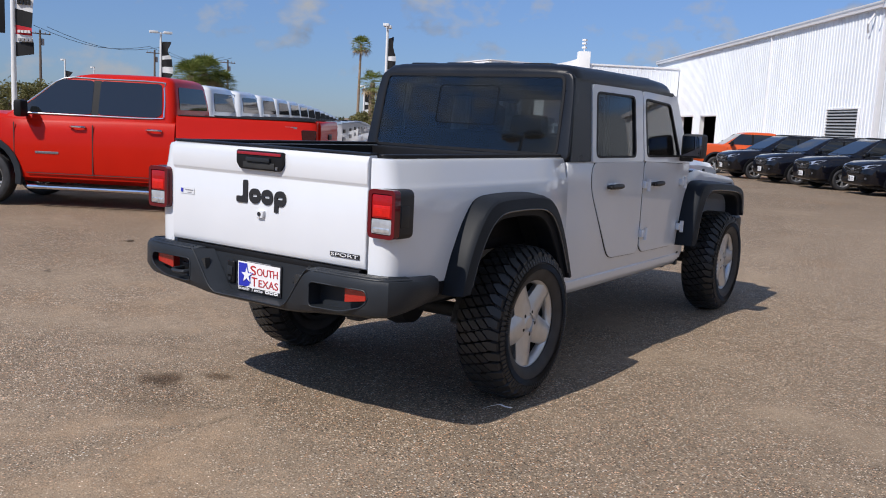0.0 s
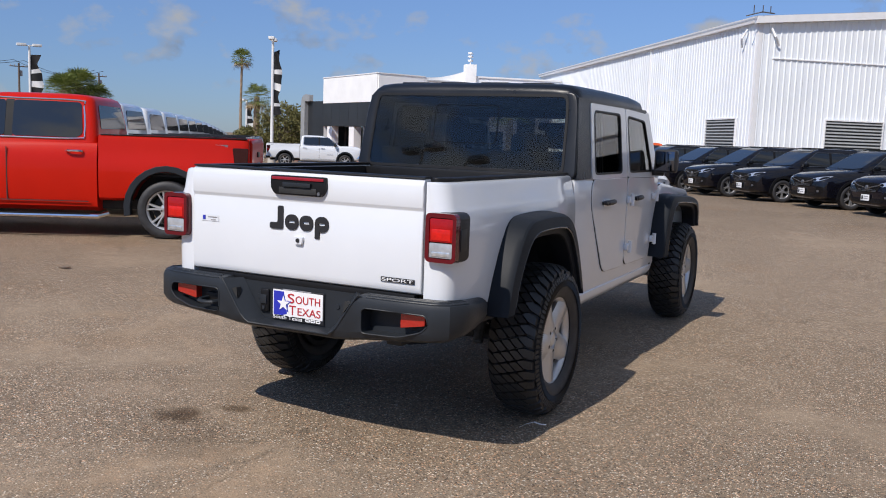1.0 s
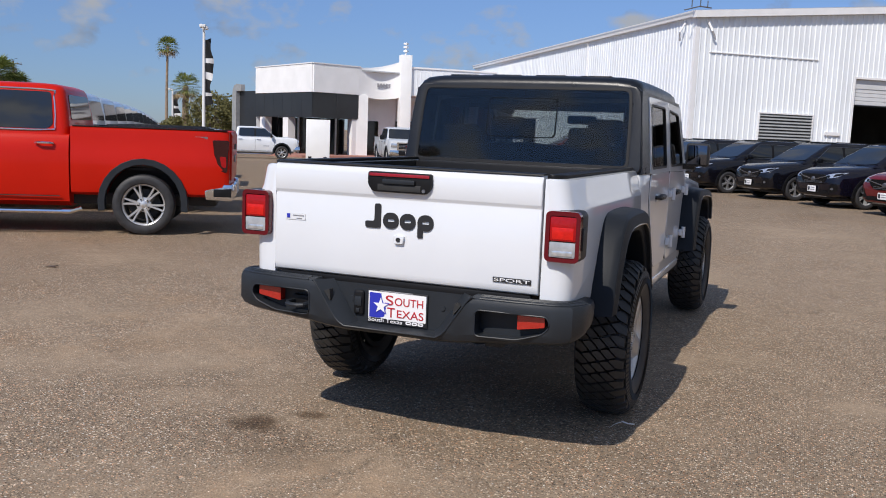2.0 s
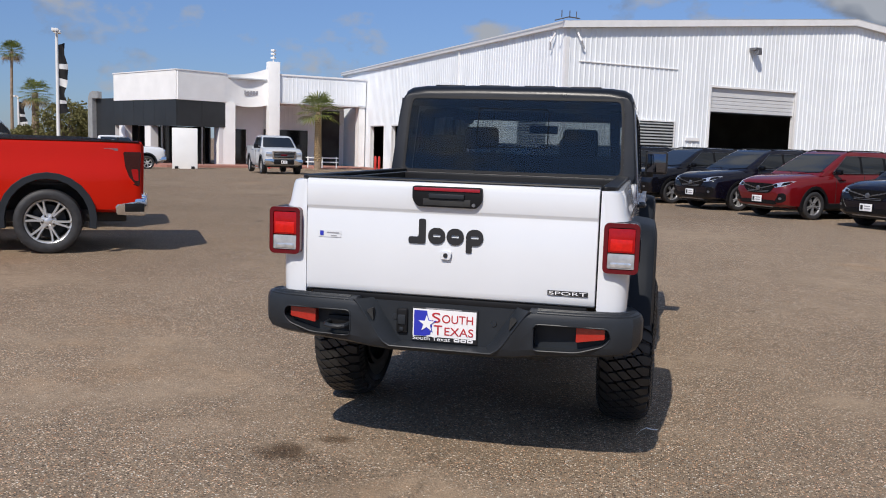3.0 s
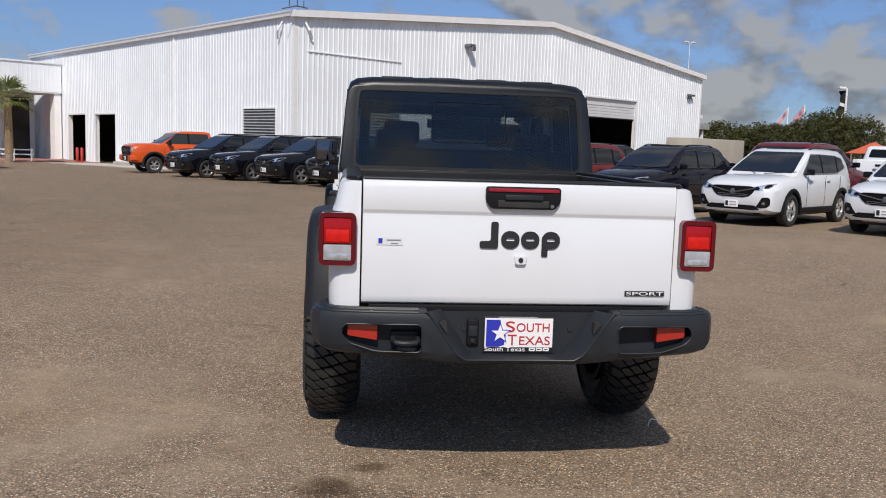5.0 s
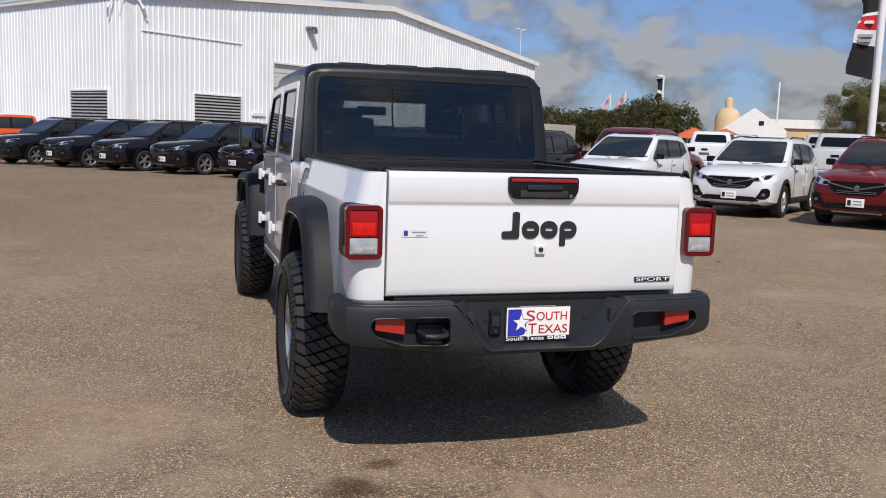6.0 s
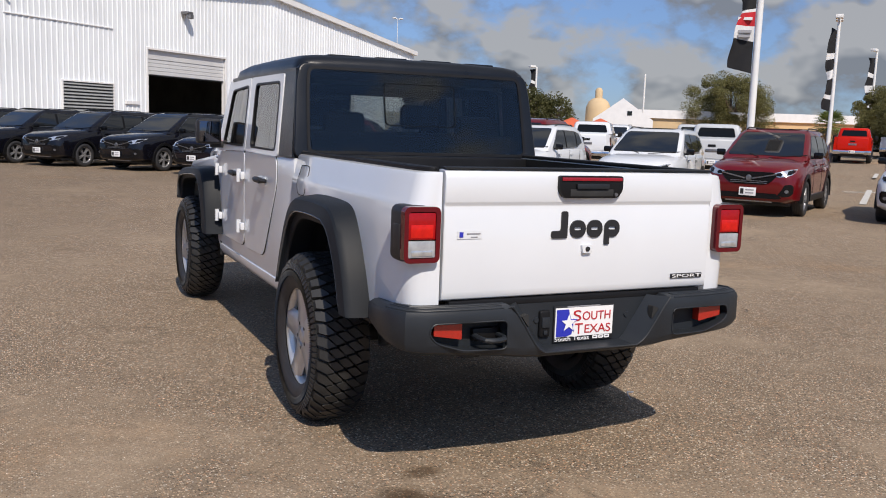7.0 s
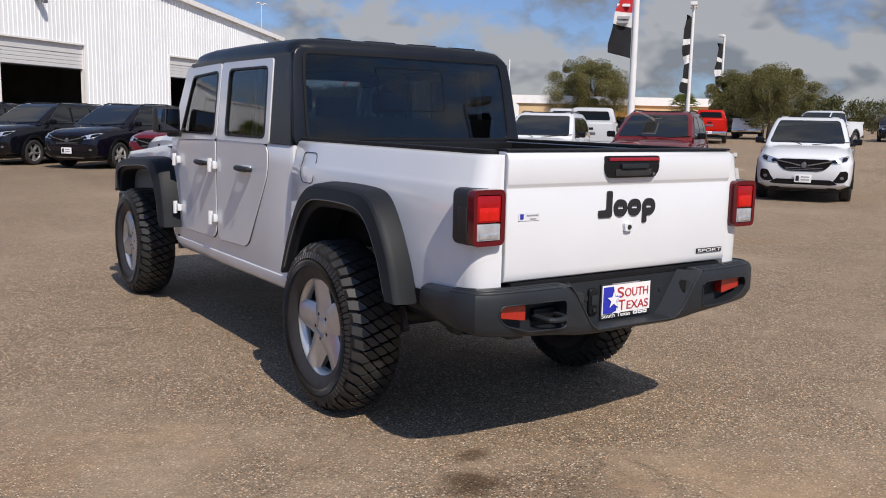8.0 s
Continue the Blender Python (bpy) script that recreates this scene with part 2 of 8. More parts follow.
M_BARK = mat("bark", (0.16, 0.12, 0.09), rough=0.95, noise_scale=6, noise_amt=0.35, bump=0.6, bump_scale=25, bump_dist=0.02)
M_PALMBARK = mat("palm trunk", (0.27, 0.20, 0.14), rough=0.95, noise_scale=5, noise_amt=0.35, bump=0.6, bump_scale=20, bump_dist=0.02)
M_LINE = mat("worn white line paint", (0.55, 0.53, 0.49), rough=0.8, noise_scale=6, noise_amt=0.2)
M_STRAW = mat("dry palm fronds", (0.30, 0.21, 0.11), rough=0.9, noise_scale=3, noise_amt=0.3)


def leafmat(name, c1, c2, thin=0.35):
    """Leaves that pass part of the light through, each with its own tone."""
    m = bpy.data.materials.new(name)
    m.use_nodes = True
    nt = m.node_tree
    p = nt.nodes["Principled BSDF"]
    p.inputs["Roughness"].default_value = 0.6
    p.inputs["Specular IOR Level"].default_value = 0.25
    g = nt.nodes.new("ShaderNodeNewGeometry")
    r = nt.nodes.new("ShaderNodeValToRGB")
    r.color_ramp.elements[0].color = (*c1, 1)
    r.color_ramp.elements[1].color = (*c2, 1)
    nt.links.new(g.outputs["Random Per Island"], r.inputs[0])
    nt.links.new(r.outputs[0], p.inputs["Base Color"])
    tr = nt.nodes.new("ShaderNodeBsdfTranslucent")
    nt.links.new(r.outputs[0], tr.inputs[0])
    mx = nt.nodes.new("ShaderNodeMixShader")
    mx.inputs[0].default_value = thin
    nt.links.new(p.outputs[0], mx.inputs[1])
    nt.links.new(tr.outputs[0], mx.inputs[2])
    nt.links.new(mx.outputs[0], nt.nodes["Material Output"].inputs[0])
    return m


M_LEAF = leafmat("oak leaves", (0.132, 0.128, 0.048), (0.225, 0.207, 0.083))
M_LEAF2 = leafmat("scrub leaves", (0.066, 0.072, 0.026), (0.120, 0.118, 0.046))
M_PALMLEAF = leafmat("palm leaves", (0.10, 0.135, 0.030), (0.25, 0.28, 0.085))


def ground_material():
    m = bpy.data.materials.new("chip-seal asphalt")
    m.use_nodes = True
    nt = m.node_tree
    L = nt.links
    p = nt.nodes["Principled BSDF"]
    p.inputs["Roughness"].default_value = 0.88
    p.inputs["Specular IOR Level"].default_value = 0.25
    co = nt.nodes.new("ShaderNodeTexCoord")

    def noise_tex(scale, detail=4, rough=0.55):
        n = nt.nodes.new("ShaderNodeTexNoise")
        n.inputs["Scale"].default_value = scale
        n.inputs["Detail"].default_value = detail
        n.inputs["Roughness"].default_value = rough
        L.new(co.outputs["Object"], n.inputs["Vector"])
        return n.outputs[0]

    def ramp(sock, stops):
        r = nt.nodes.new("ShaderNodeValToRGB")
        e = r.color_ramp.elements
        e[0].position, e[0].color = stops[0][0], (*stops[0][1], 1)
        e[1].position, e[1].color = stops[-1][0], (*stops[-1][1], 1)
        for pos, c in stops[1:-1]:
            x = e.new(pos)
            x.color = (*c, 1)
        L.new(sock, r.inputs[0])
        return r.outputs[0]

    def mix(fac, a, b, kind="MIX"):
        x = nt.nodes.new("ShaderNodeMixRGB")
        x.blend_type = kind
        if isinstance(fac, float):
            x.inputs[0].default_value = fac
        else:
            L.new(fac, x.inputs[0])
        L.new(a, x.inputs[1])
        L.new(b, x.inputs[2])
        return x.outputs[0]

    # stones of the seal coat: a close bed of small ones and a scatter of larger pale ones
    def stone_bed(scale):
        x = nt.nodes.new("ShaderNodeTexVoronoi")
        x.inputs["Scale"].default_value = scale
        L.new(co.outputs["Object"], x.inputs["Vector"])
        sp = nt.nodes.new("ShaderNodeSeparateColor")
        L.new(x.outputs["Color"], sp.inputs[0])
        return x, sp.outputs[0], sp.outputs[1]

    v, tone, tint = stone_bed(104.0)
    # binder and fines
    base = ramp(noise_tex(1.6, 6, 0.62), [(0.30, (0.205, 0.158, 0.112)), (0.70, (0.278, 0.214, 0.152))])
    grit = ramp(noise_tex(420.0, 2), [(0.25, (0.78, 0.78, 0.78)), (0.75, (1.20, 1.20, 1.20))])
    base = mix(1.0, base, grit, "MULTIPLY")
    stones = ramp(tone, [(0.0, (0.045, 0.036, 0.029)), (0.16, (0.105, 0.082, 0.062)), (0.30, (0.185, 0.138, 0.099)), (0.60, (0.285, 0.216, 0.151)), (0.76, (0.42, 0.302, 0.200)), (0.90, (0.57, 0.465, 0.345)), (1.0, (0.74, 0.66, 0.55))])
    # some stones rusty, some grey
    hue = ramp(tint, [(0.0, (1.22, 0.86, 0.70)), (0.22, (1.06, 0.97, 0.90)), (0.60, (1.0, 1.0, 1.0)), (1.0, (0.88, 1.0, 1.14))])
    stones = mix(1.0, stones, hue, "MULTIPLY")
    near = ramp(v.outputs["Distance"], [(0.44, (1, 1, 1)), (0.58, (0, 0, 0))])
    # fines drift over the stones and bury them in places
    d = nt.nodes.new("ShaderNodeMath")
    d.operation = "ADD"
    L.new(noise_tex(0.42, 6, 0.6), d.inputs[0])
    m2 = nt.nodes.new("ShaderNodeMath")
    m2.operation = "MULTIPLY"
    m2.inputs[1].default_value = 0.34
    L.new(noise_tex(2.6, 6, 0.65), m2.inputs[0])
    L.new(m2.outputs[0], d.inputs[1])
    bare = ramp(d.outputs[0], [(0.66, (1, 1, 1)), (0.73, (0.62, 0.62, 0.62)), (0.79, (0.34, 0.34, 0.34)), (0.88, (0.22, 0.22, 0.22))])
    tonal = ramp(d.outputs[0], [(0.58, (0.90, 0.90, 0.90)), (0.71, (0.98, 0.98, 0.98)), (0.80, (1.13, 1.125, 1.12))])
    base = mix(1.0, base, tonal, "MULTIPLY")
    col = mix(mix(1.0, near, bare, "MULTIPLY"), base, stones)
    v2, tone2, pick2 = stone_bed(52.0)
    pale = ramp(tone2, [(0.0, (0.07, 0.055, 0.045)), (0.35, (0.40, 0.29, 0.19)), (0.7, (0.60, 0.50, 0.38)), (1.0, (0.85, 0.79, 0.70))])
    near2 = ramp(v2.outputs["Distance"], [(0.16, (1, 1, 1)), (0.22, (0, 0, 0))])
    chosen = ramp(pick2, [(0.83, (0, 0, 0)), (0.85, (1, 1, 1))])
    col = mix(mix(1.0, near2, chosen, "MULTIPLY"), col, pale)
    # large tonal patches and old tyre-polished lanes
    mottle = ramp(noise_tex(11.0, 6, 0.7), [(0.30, (0.86, 0.85, 0.84)), (0.52, (1.0, 1.0, 1.0)), (0.72, (1.10, 1.095, 1.08))])
    col = mix(1.0, col, mottle, "MULTIPLY")
    rusty = ramp(noise_tex(0.33, 7, 0.68), [(0.56, (1.0, 1.0, 1.0)), (0.68, (1.07, 0.985, 0.90))])
    col = mix(1.0, col, rusty, "MULTIPLY")
    # hairline cracks that wander through the seal coat
    bend = nt.nodes.new("ShaderNodeTexNoise")
    bend.inputs["Scale"].default_value = 1.3
    bend.inputs["Detail"].default_value = 5
    L.new(co.outputs["Object"], bend.inputs["Vector"])
    wob = nt.nodes.new("ShaderNodeVectorMath")
    wob.operation = "MULTIPLY_ADD"
    wob.inputs[1].default_value = (0.9, 0.9, 0)
    L.new(bend.outputs["Color"], wob.inputs[0])
    L.new(co.outputs["Object"], wob.inputs[2])
    cr = nt.nodes.new("ShaderNodeTexVoronoi")
    cr.feature = "DISTANCE_TO_EDGE"
    cr.inputs["Scale"].default_value = 0.42
    L.new(wob.outputs[0], cr.inputs["Vector"])
    line = ramp(cr.outputs["Distance"], [(0.0, (0.74, 0.73, 0.72)), (0.005, (1, 1, 1))])
    worn = ramp(noise_tex(0.7, 3), [(0.50, (0, 0, 0)), (0.60, (1, 1, 1))])
    col = mix(worn, col, mix(1.0, col, line, "MULTIPLY"))
    patch = ramp(noise_tex(0.11, 5, 0.6), [(0.35, (1.01, 0.998, 0.975)), (0.65, (1.18, 1.162, 1.13))])
    col = mix(1.0, col, patch, "MULTIPLY")
    # oil spots, with a ragged outline of their own
    for cx, cy, rx, ry, dark in ((-0.80, 0.03, 0.19, 0.16, 0.62), (-0.62, 0.27, 0.12, 0.09, 0.55), (-0.47, -0.30, 0.5, 0.28, 0.16), (0.9, -1.2, 0.6, 0.35, 0.10)):
        sub = nt.nodes.new("ShaderNodeVectorMath")
        sub.operation = "SUBTRACT"
        sub.inputs[1].default_value = (cx, cy, 0)
        L.new(co.outputs["Object"], sub.inputs[0])
        div = nt.nodes.new("ShaderNodeVectorMath")
        div.operation = "DIVIDE"
        div.inputs[1].default_value = (rx, ry, 1)
        L.new(sub.outputs[0], div.inputs[0])
        ln = nt.nodes.new("ShaderNodeVectorMath")
        ln.operation = "LENGTH"
        L.new(div.outputs[0], ln.inputs[0])
        ad = nt.nodes.new("ShaderNodeMath")
        ad.operation = "ADD"
        L.new(ln.outputs["Value"], ad.inputs[0])
        nm = nt.nodes.new("ShaderNodeMath")
        nm.operation = "MULTIPLY"
        nm.inputs[1].default_value = 1.1
        L.new(noise_tex(9.0, 4), nm.inputs[0])
        L.new(nm.outputs[0], ad.inputs[1])
        r = nt.nodes.new("ShaderNodeMapRange")
        r.inputs[1].default_value, r.inputs[2].default_value = 0.95, 1.55
        r.inputs[3].default_value, r.inputs[4].default_value = 1 - dark, 1.0
        L.new(ad.outputs[0], r.inputs[0])
        cmb = nt.nodes.new("ShaderNodeCombineColor")
        for k, gain in enumerate((1.0, 1.12, 1.25)):
            pw = nt.nodes.new("ShaderNodeMath")
            pw.operation = "POWER"
            pw.inputs[1].default_value = gain
            L.new(r.outputs[0], pw.inputs[0])
            L.new(pw.outputs[0], cmb.inputs[k])
        col = mix(1.0, col, cmb.outputs[0], "MULTIPLY")
    # darker towards the north-west of the lot, with a ragged edge
    sp = nt.nodes.new("ShaderNodeSeparateXYZ")
    L.new(co.outputs["Object"], sp.inputs[0])

    def calc(op, a, b):
        x = nt.nodes.new("ShaderNodeMath")
        x.operation = op
        for k, q in enumerate((a, b)):
            if isinstance(q, float):
                x.inputs[k].default_value = q
            else:
                L.new(q, x.inputs[k])
        return x.outputs[0]

    reach = calc("SUBTRACT", calc("MULTIPLY", sp.outputs[1], 0.6), calc("ADD", sp.outputs[0], 7.5))
    reach = calc("ADD", calc("MULTIPLY", reach, 0.08), calc("MULTIPLY", noise_tex(0.16, 6, 0.6), 1.2))
    old = ramp(reach, [(0.42, (1.0, 1.0, 1.0)), (0.82, (0.82, 0.81, 0.80))])
    col = mix(1.0, col, old, "MULTIPLY")
    L.new(col, p.inputs["Base Color"])
    b = nt.nodes.new("ShaderNodeBump")
    b.inputs["Strength"].default_value = 0.65
    b.inputs["Distance"].default_value = 0.004
    L.new(mix(1.0, near, bare, "MULTIPLY"), b.inputs["Height"])
    L.new(b.outputs[0], p.inputs["Normal"])
    return m


M_GROUND = ground_material()


# ---- mesh helpers ----
def part(name, bm, material, parent=None, label="", sharp=35.0):
    """Links a bmesh as one mesh object under a thing or a part."""
    bmesh.ops.recalc_face_normals(bm, faces=bm.faces)
    lim = radians(sharp)
    for f in bm.faces:
        f.smooth = True
    for e in bm.edges:
        if len(e.link_faces) != 2 or e.calc_face_angle(3.2) > lim:
            e.smooth = False
    me = bpy.data.meshes.new(name)
    bm.to_mesh(me)
    bm.free()
    me.materials.append(material)
    ob = new(name, me)
    if parent is not None:
        ob.parent = parent
    if label:
        ob["label"] = label
    return ob


def thing(name, label, category, group="", kind=""):
    ob = new(name)
    ob.empty_display_size = 0.2
    return tagged(ob, label, category, group, kind)


def share(ob, m, parent):
    """Another object on the same mesh, as a sibling part."""
    c = ob.copy()
    scene.collection.objects.link(c)
    c.parent = parent
    c.matrix_basis = m
    for ch in ob.children:
        d = ch.copy()
        scene.collection.objects.link(d)
        d.parent = c
    return c


def bevel(bm, width, segs=2, angle=30.0):
    es = [e for e in bm.edges if len(e.link_faces) == 2 and e.calc_face_angle(0) > radians(angle)]
    if es and width:
        bmesh.ops.bevel(bm, geom=es, offset=width, segments=segs, profile=0.6, affect="EDGES", clamp_overlap=True)
    return bm


def box(c, s, bv=0.0, segs=2, bm=None, m=None):
    """A box with centre c and size s, bevelled; added to bm when given."""
    b = bmesh.new()
    bmesh.ops.create_cube(b, size=1.0, matrix=Matrix.Translation(c) @ Matrix.Diagonal((*s, 1)))
    bevel(b, bv, segs)
    if m is not None:
        b.transform(m)
    return merge(bm, b)


def merge(bm, b):
    if bm is None:
        return b
    me = bpy.data.meshes.new("tmp")
    b.to_mesh(me)
    b.free()
    bm.from_mesh(me)
    bpy.data.meshes.remove(me)
    return bm


def prism(pts, axis, a, b, bv=0.0, segs=2, bm=None):
    """A polygon drawn in the plane across an axis, pulled from a to b along it."""
    t = bmesh.new()
    mk = {"x": lambda p, q, r: (r, p, q), "y": lambda p, q, r: (p, r, q), "z": lambda p, q, r: (p, q, r)}[axis]
    lo = [t.verts.new(mk(p, q, a)) for p, q in pts]
    hi = [t.verts.new(mk(p, q, b)) for p, q in pts]
    t.faces.new(lo)
    t.faces.new(list(reversed(hi)))
    n = len(pts)
    for i in range(n):
        t.faces.new((lo[i], hi[i], hi[(i + 1) % n], lo[(i + 1) % n]))
    bmesh.ops.recalc_face_normals(t, faces=t.faces)
    bevel(t, bv, segs)
    return merge(bm, t)


def loft(rings, closed=True, caps=True, bm=None):
    """Skin over rings of equal length; rings closed in themselves or open."""
    t = bmesh.new()
    vs = [[t.verts.new(p) for p in r] for r in rings]
    n = len(rings[0])
    for a, b in zip(vs, vs[1:]):
        for i in range(n if closed else n - 1):
            j = (i + 1) % n
            t.faces.new((a[i], a[j], b[j], b[i]))
    if caps:
        t.faces.new(vs[0])
        t.faces.new(list(reversed(vs[-1])))
    bmesh.ops.recalc_face_normals(t, faces=t.faces)
    return merge(bm, t)


def lathe(profile, n=32, bm=None, m=None):
    """A profile of (radius, x) turned round the x axis."""
    t = bmesh.new()
    rows = []
    for r, x in profile:
        if r < 1e-6:
            rows.append([t.verts.new((x, 0, 0))])
        else:
            rows.append([t.verts.new((x, r * math.cos(2 * math.pi * i / n), r * math.sin(2 * math.pi * i / n))) for i in range(n)])
    for a, b in zip(rows, rows[1:]):
        for i in range(n):
            j = (i + 1) % n
            if len(a) == 1 and len(b) == 1:
                continue
            if len(a) == 1:
                t.faces.new((a[0], b[j], b[i]))
            elif len(b) == 1:
                t.faces.new((a[i], a[j], b[0]))
            else:
                t.faces.new((a[i], a[j], b[j], b[i]))
    if m is not None:
        t.transform(m)
    return merge(bm, t)


def tube(pts, radius, n=10, bm=None):
    """A round bar along points; radius a number or one for each point."""
    pts = [Vector(p) for p in pts]
    rad = radius if isinstance(radius, (list, tuple)) else [radius] * len(pts)
    rings = []
    for i, p in enumerate(pts):
        d = (pts[min(i + 1, len(pts) - 1)] - pts[max(i - 1, 0)]).normalized()
        s = d.cross(Vector((0, 0, 1)) if abs(d.z) < 0.95 else Vector((1, 0, 0))).normalized()
        u = s.cross(d)
        rings.append([p + (s * math.cos(2 * math.pi * k / n) + u * math.sin(2 * math.pi * k / n)) * rad[i] for k in range(n)])
    return loft(rings, bm=bm)


def cut(ob, cutters):
    """Cuts the given bmeshes out of a mesh object, once, as it is built."""
    for b in cutters:
        bmesh.ops.recalc_face_normals(b, faces=b.faces)
        me = bpy.data.meshes.new("cutter")
        b.to_mesh(me)
        b.free()
        c = new("cutter", me)
        md = ob.modifiers.new("cut", "BOOLEAN")
        md.operation, md.object, md.solver = "DIFFERENCE", c, "EXACT"
        bpy.context.view_layer.update()
        res = bpy.data.meshes.new_from_object(ob.evaluated_get(bpy.context.evaluated_depsgraph_get()))
        ob.modifiers.clear()
        mats = list(ob.data.materials)
        ob.data = res
        res.materials.clear()
        for x in mats:
            res.materials.append(x)
        bpy.data.objects.remove(c)
    t = bmesh.new()
    t.from_mesh(ob.data)
    for f in t.faces:
        f.smooth = True
    for e in t.edges:
        e.smooth = len(e.link_faces) == 2 and e.calc_face_angle(3.2) <= radians(32)
    t.to_mesh(ob.data)
    t.free()
    return ob


def rounded(w0, w1, h0, h1, r, n=4):
    """Corner points of a rounded rectangle."""
    out = []
    for cx, cy, a in ((w1 - r, h1 - r, 0), (w0 + r, h1 - r, 90), (w0 + r, h0 + r, 180), (w1 - r, h0 + r, 270)):
        for k in range(n + 1):
            t = radians(a + 90 * k / n)
            out.append((cx + r * math.cos(t), cy + r * math.sin(t)))
    return out


def soften(poly, r, n=3):
    """Rounds the corners of a polygon."""
    out = []
    L = len(poly)
    for i in range(L):
        p, a, b = Vector(poly[i]), Vector(poly[i - 1]), Vector(poly[(i + 1) % L])
        da, db = (a - p), (b - p)
        k = min(r, da.length * 0.45, db.length * 0.45)
        s, e = p + da.normalized() * k, p + db.normalized() * k
        for j in range(n + 1):
            t = j / n
            out.append(tuple(s * (1 - t) ** 2 + p * 2 * t * (1 - t) + e * t ** 2))
    return out


def framed(outer, inner, place, t0, t1, bm=None):
    """A flat frame between two polygons of equal length; place(p, q, depth) puts it in space."""
    b = bmesh.new()
    n = len(outer)
    rows = [[b.verts.new(place(*p, d)) for p in poly] for poly, d in ((outer, t0), (outer, t1), (inner, t1), (inner, t0))]
    for k in range(4):
        x, y = rows[k], rows[(k + 1) % 4]
        for i in range(n):
            j = (i + 1) % n
            b.faces.new((x[i], x[j], y[j], y[i]))
    bmesh.ops.recalc_face_normals(b, faces=b.faces)
    return merge(bm, b)


def sheet(poly, place, t0, t1, bm=None):
    """A flat pane on a polygon, with thickness."""
    b = bmesh.new()
    lo = [b.verts.new(place(*p, t0)) for p in poly]
    hi = [b.verts.new(place(*p, t1)) for p in poly]
    b.faces.new(lo)
    b.faces.new(list(reversed(hi)))
    n = len(poly)
    for i in range(n):
        j = (i + 1) % n
        b.faces.new((lo[i], lo[j], hi[j], hi[i]))
    bmesh.ops.recalc_face_normals(b, faces=b.faces)
    return merge(bm, b)


def words(text, size, place, material, parent, name="lettering", depth=0.002, width=None):
    """Letters in the built-in font as a mesh; place is their pose, the text runs along x and up y."""
    cu = bpy.data.curves.new(name, "FONT")
    cu.body, cu.size, cu.extrude, cu.align_x = text, size, depth, "CENTER"
    tmp = bpy.data.objects.new(name, cu)
    scene.collection.objects.link(tmp)
    bpy.context.view_layer.update()
    me = bpy.data.meshes.new_from_object(tmp.evaluated_get(bpy.context.evaluated_depsgraph_get()))
    bpy.data.objects.remove(tmp)
    if width:
        xs = [v.co.x for v in me.vertices]
        k = width / (max(xs) - min(xs))
        for v in me.vertices:
            v.co.x *= k
    me.materials.clear()
    me.materials.append(material)
    ob = new(name, me)
    ob.parent = parent
    ob.matrix_basis = place
    return ob


def smooth01(a, b, x):
    t = min(1, max(0, (x - a) / (b - a)))
    return t * t * (3 - 2 * t)


def gz(x, y):
    """Height of the lot, which falls away gently to the north-west for drainage."""
    r = math.hypot(x, y)
    k = min(1.0, 75.0 / max(r, 1e-6))
    return smooth01(20, 60, r) * (0.0123 * x - 0.0041 * y) * k - 0.03 + 0.02 * smooth01(3.2, 7.2, -x)


# ---- ground ----
def build_ground():
    bm = bmesh.new()
    radii = [0, 3, 4, 5, 6, 7, 8, 9, 10, 12, 14, 17, 20, 26, 32, 38, 44, 50, 56, 62, 70, 80, 100, 140, 220, 400, 900, 2500]
    n = 120
    rows = []
    for r in radii:
        if r == 0:
            rows.append([bm.verts.new((0, 0, gz(0, 0)))])
        else:
            rows.append([bm.verts.new((r * math.cos(2 * math.pi * i / n), r * math.sin(2 * math.pi * i / n),
                                       gz(r * math.cos(2 * math.pi * i / n), r * math.sin(2 * math.pi * i / n)))) for i in range(n)])
    for a, b in zip(rows, rows[1:]):
        for i in range(n):
            j = (i + 1) % n
            if len(a) == 1:
                bm.faces.new((a[0], b[i], b[j]))
            else:
                bm.faces.new((a[i], a[j], b[j], b[i]))
    ob = part("ground", bm, M_GROUND)
    return tagged(ob, "dusty tan chip-seal parking lot with oil spots", "ground", kind="structure")


build_ground()


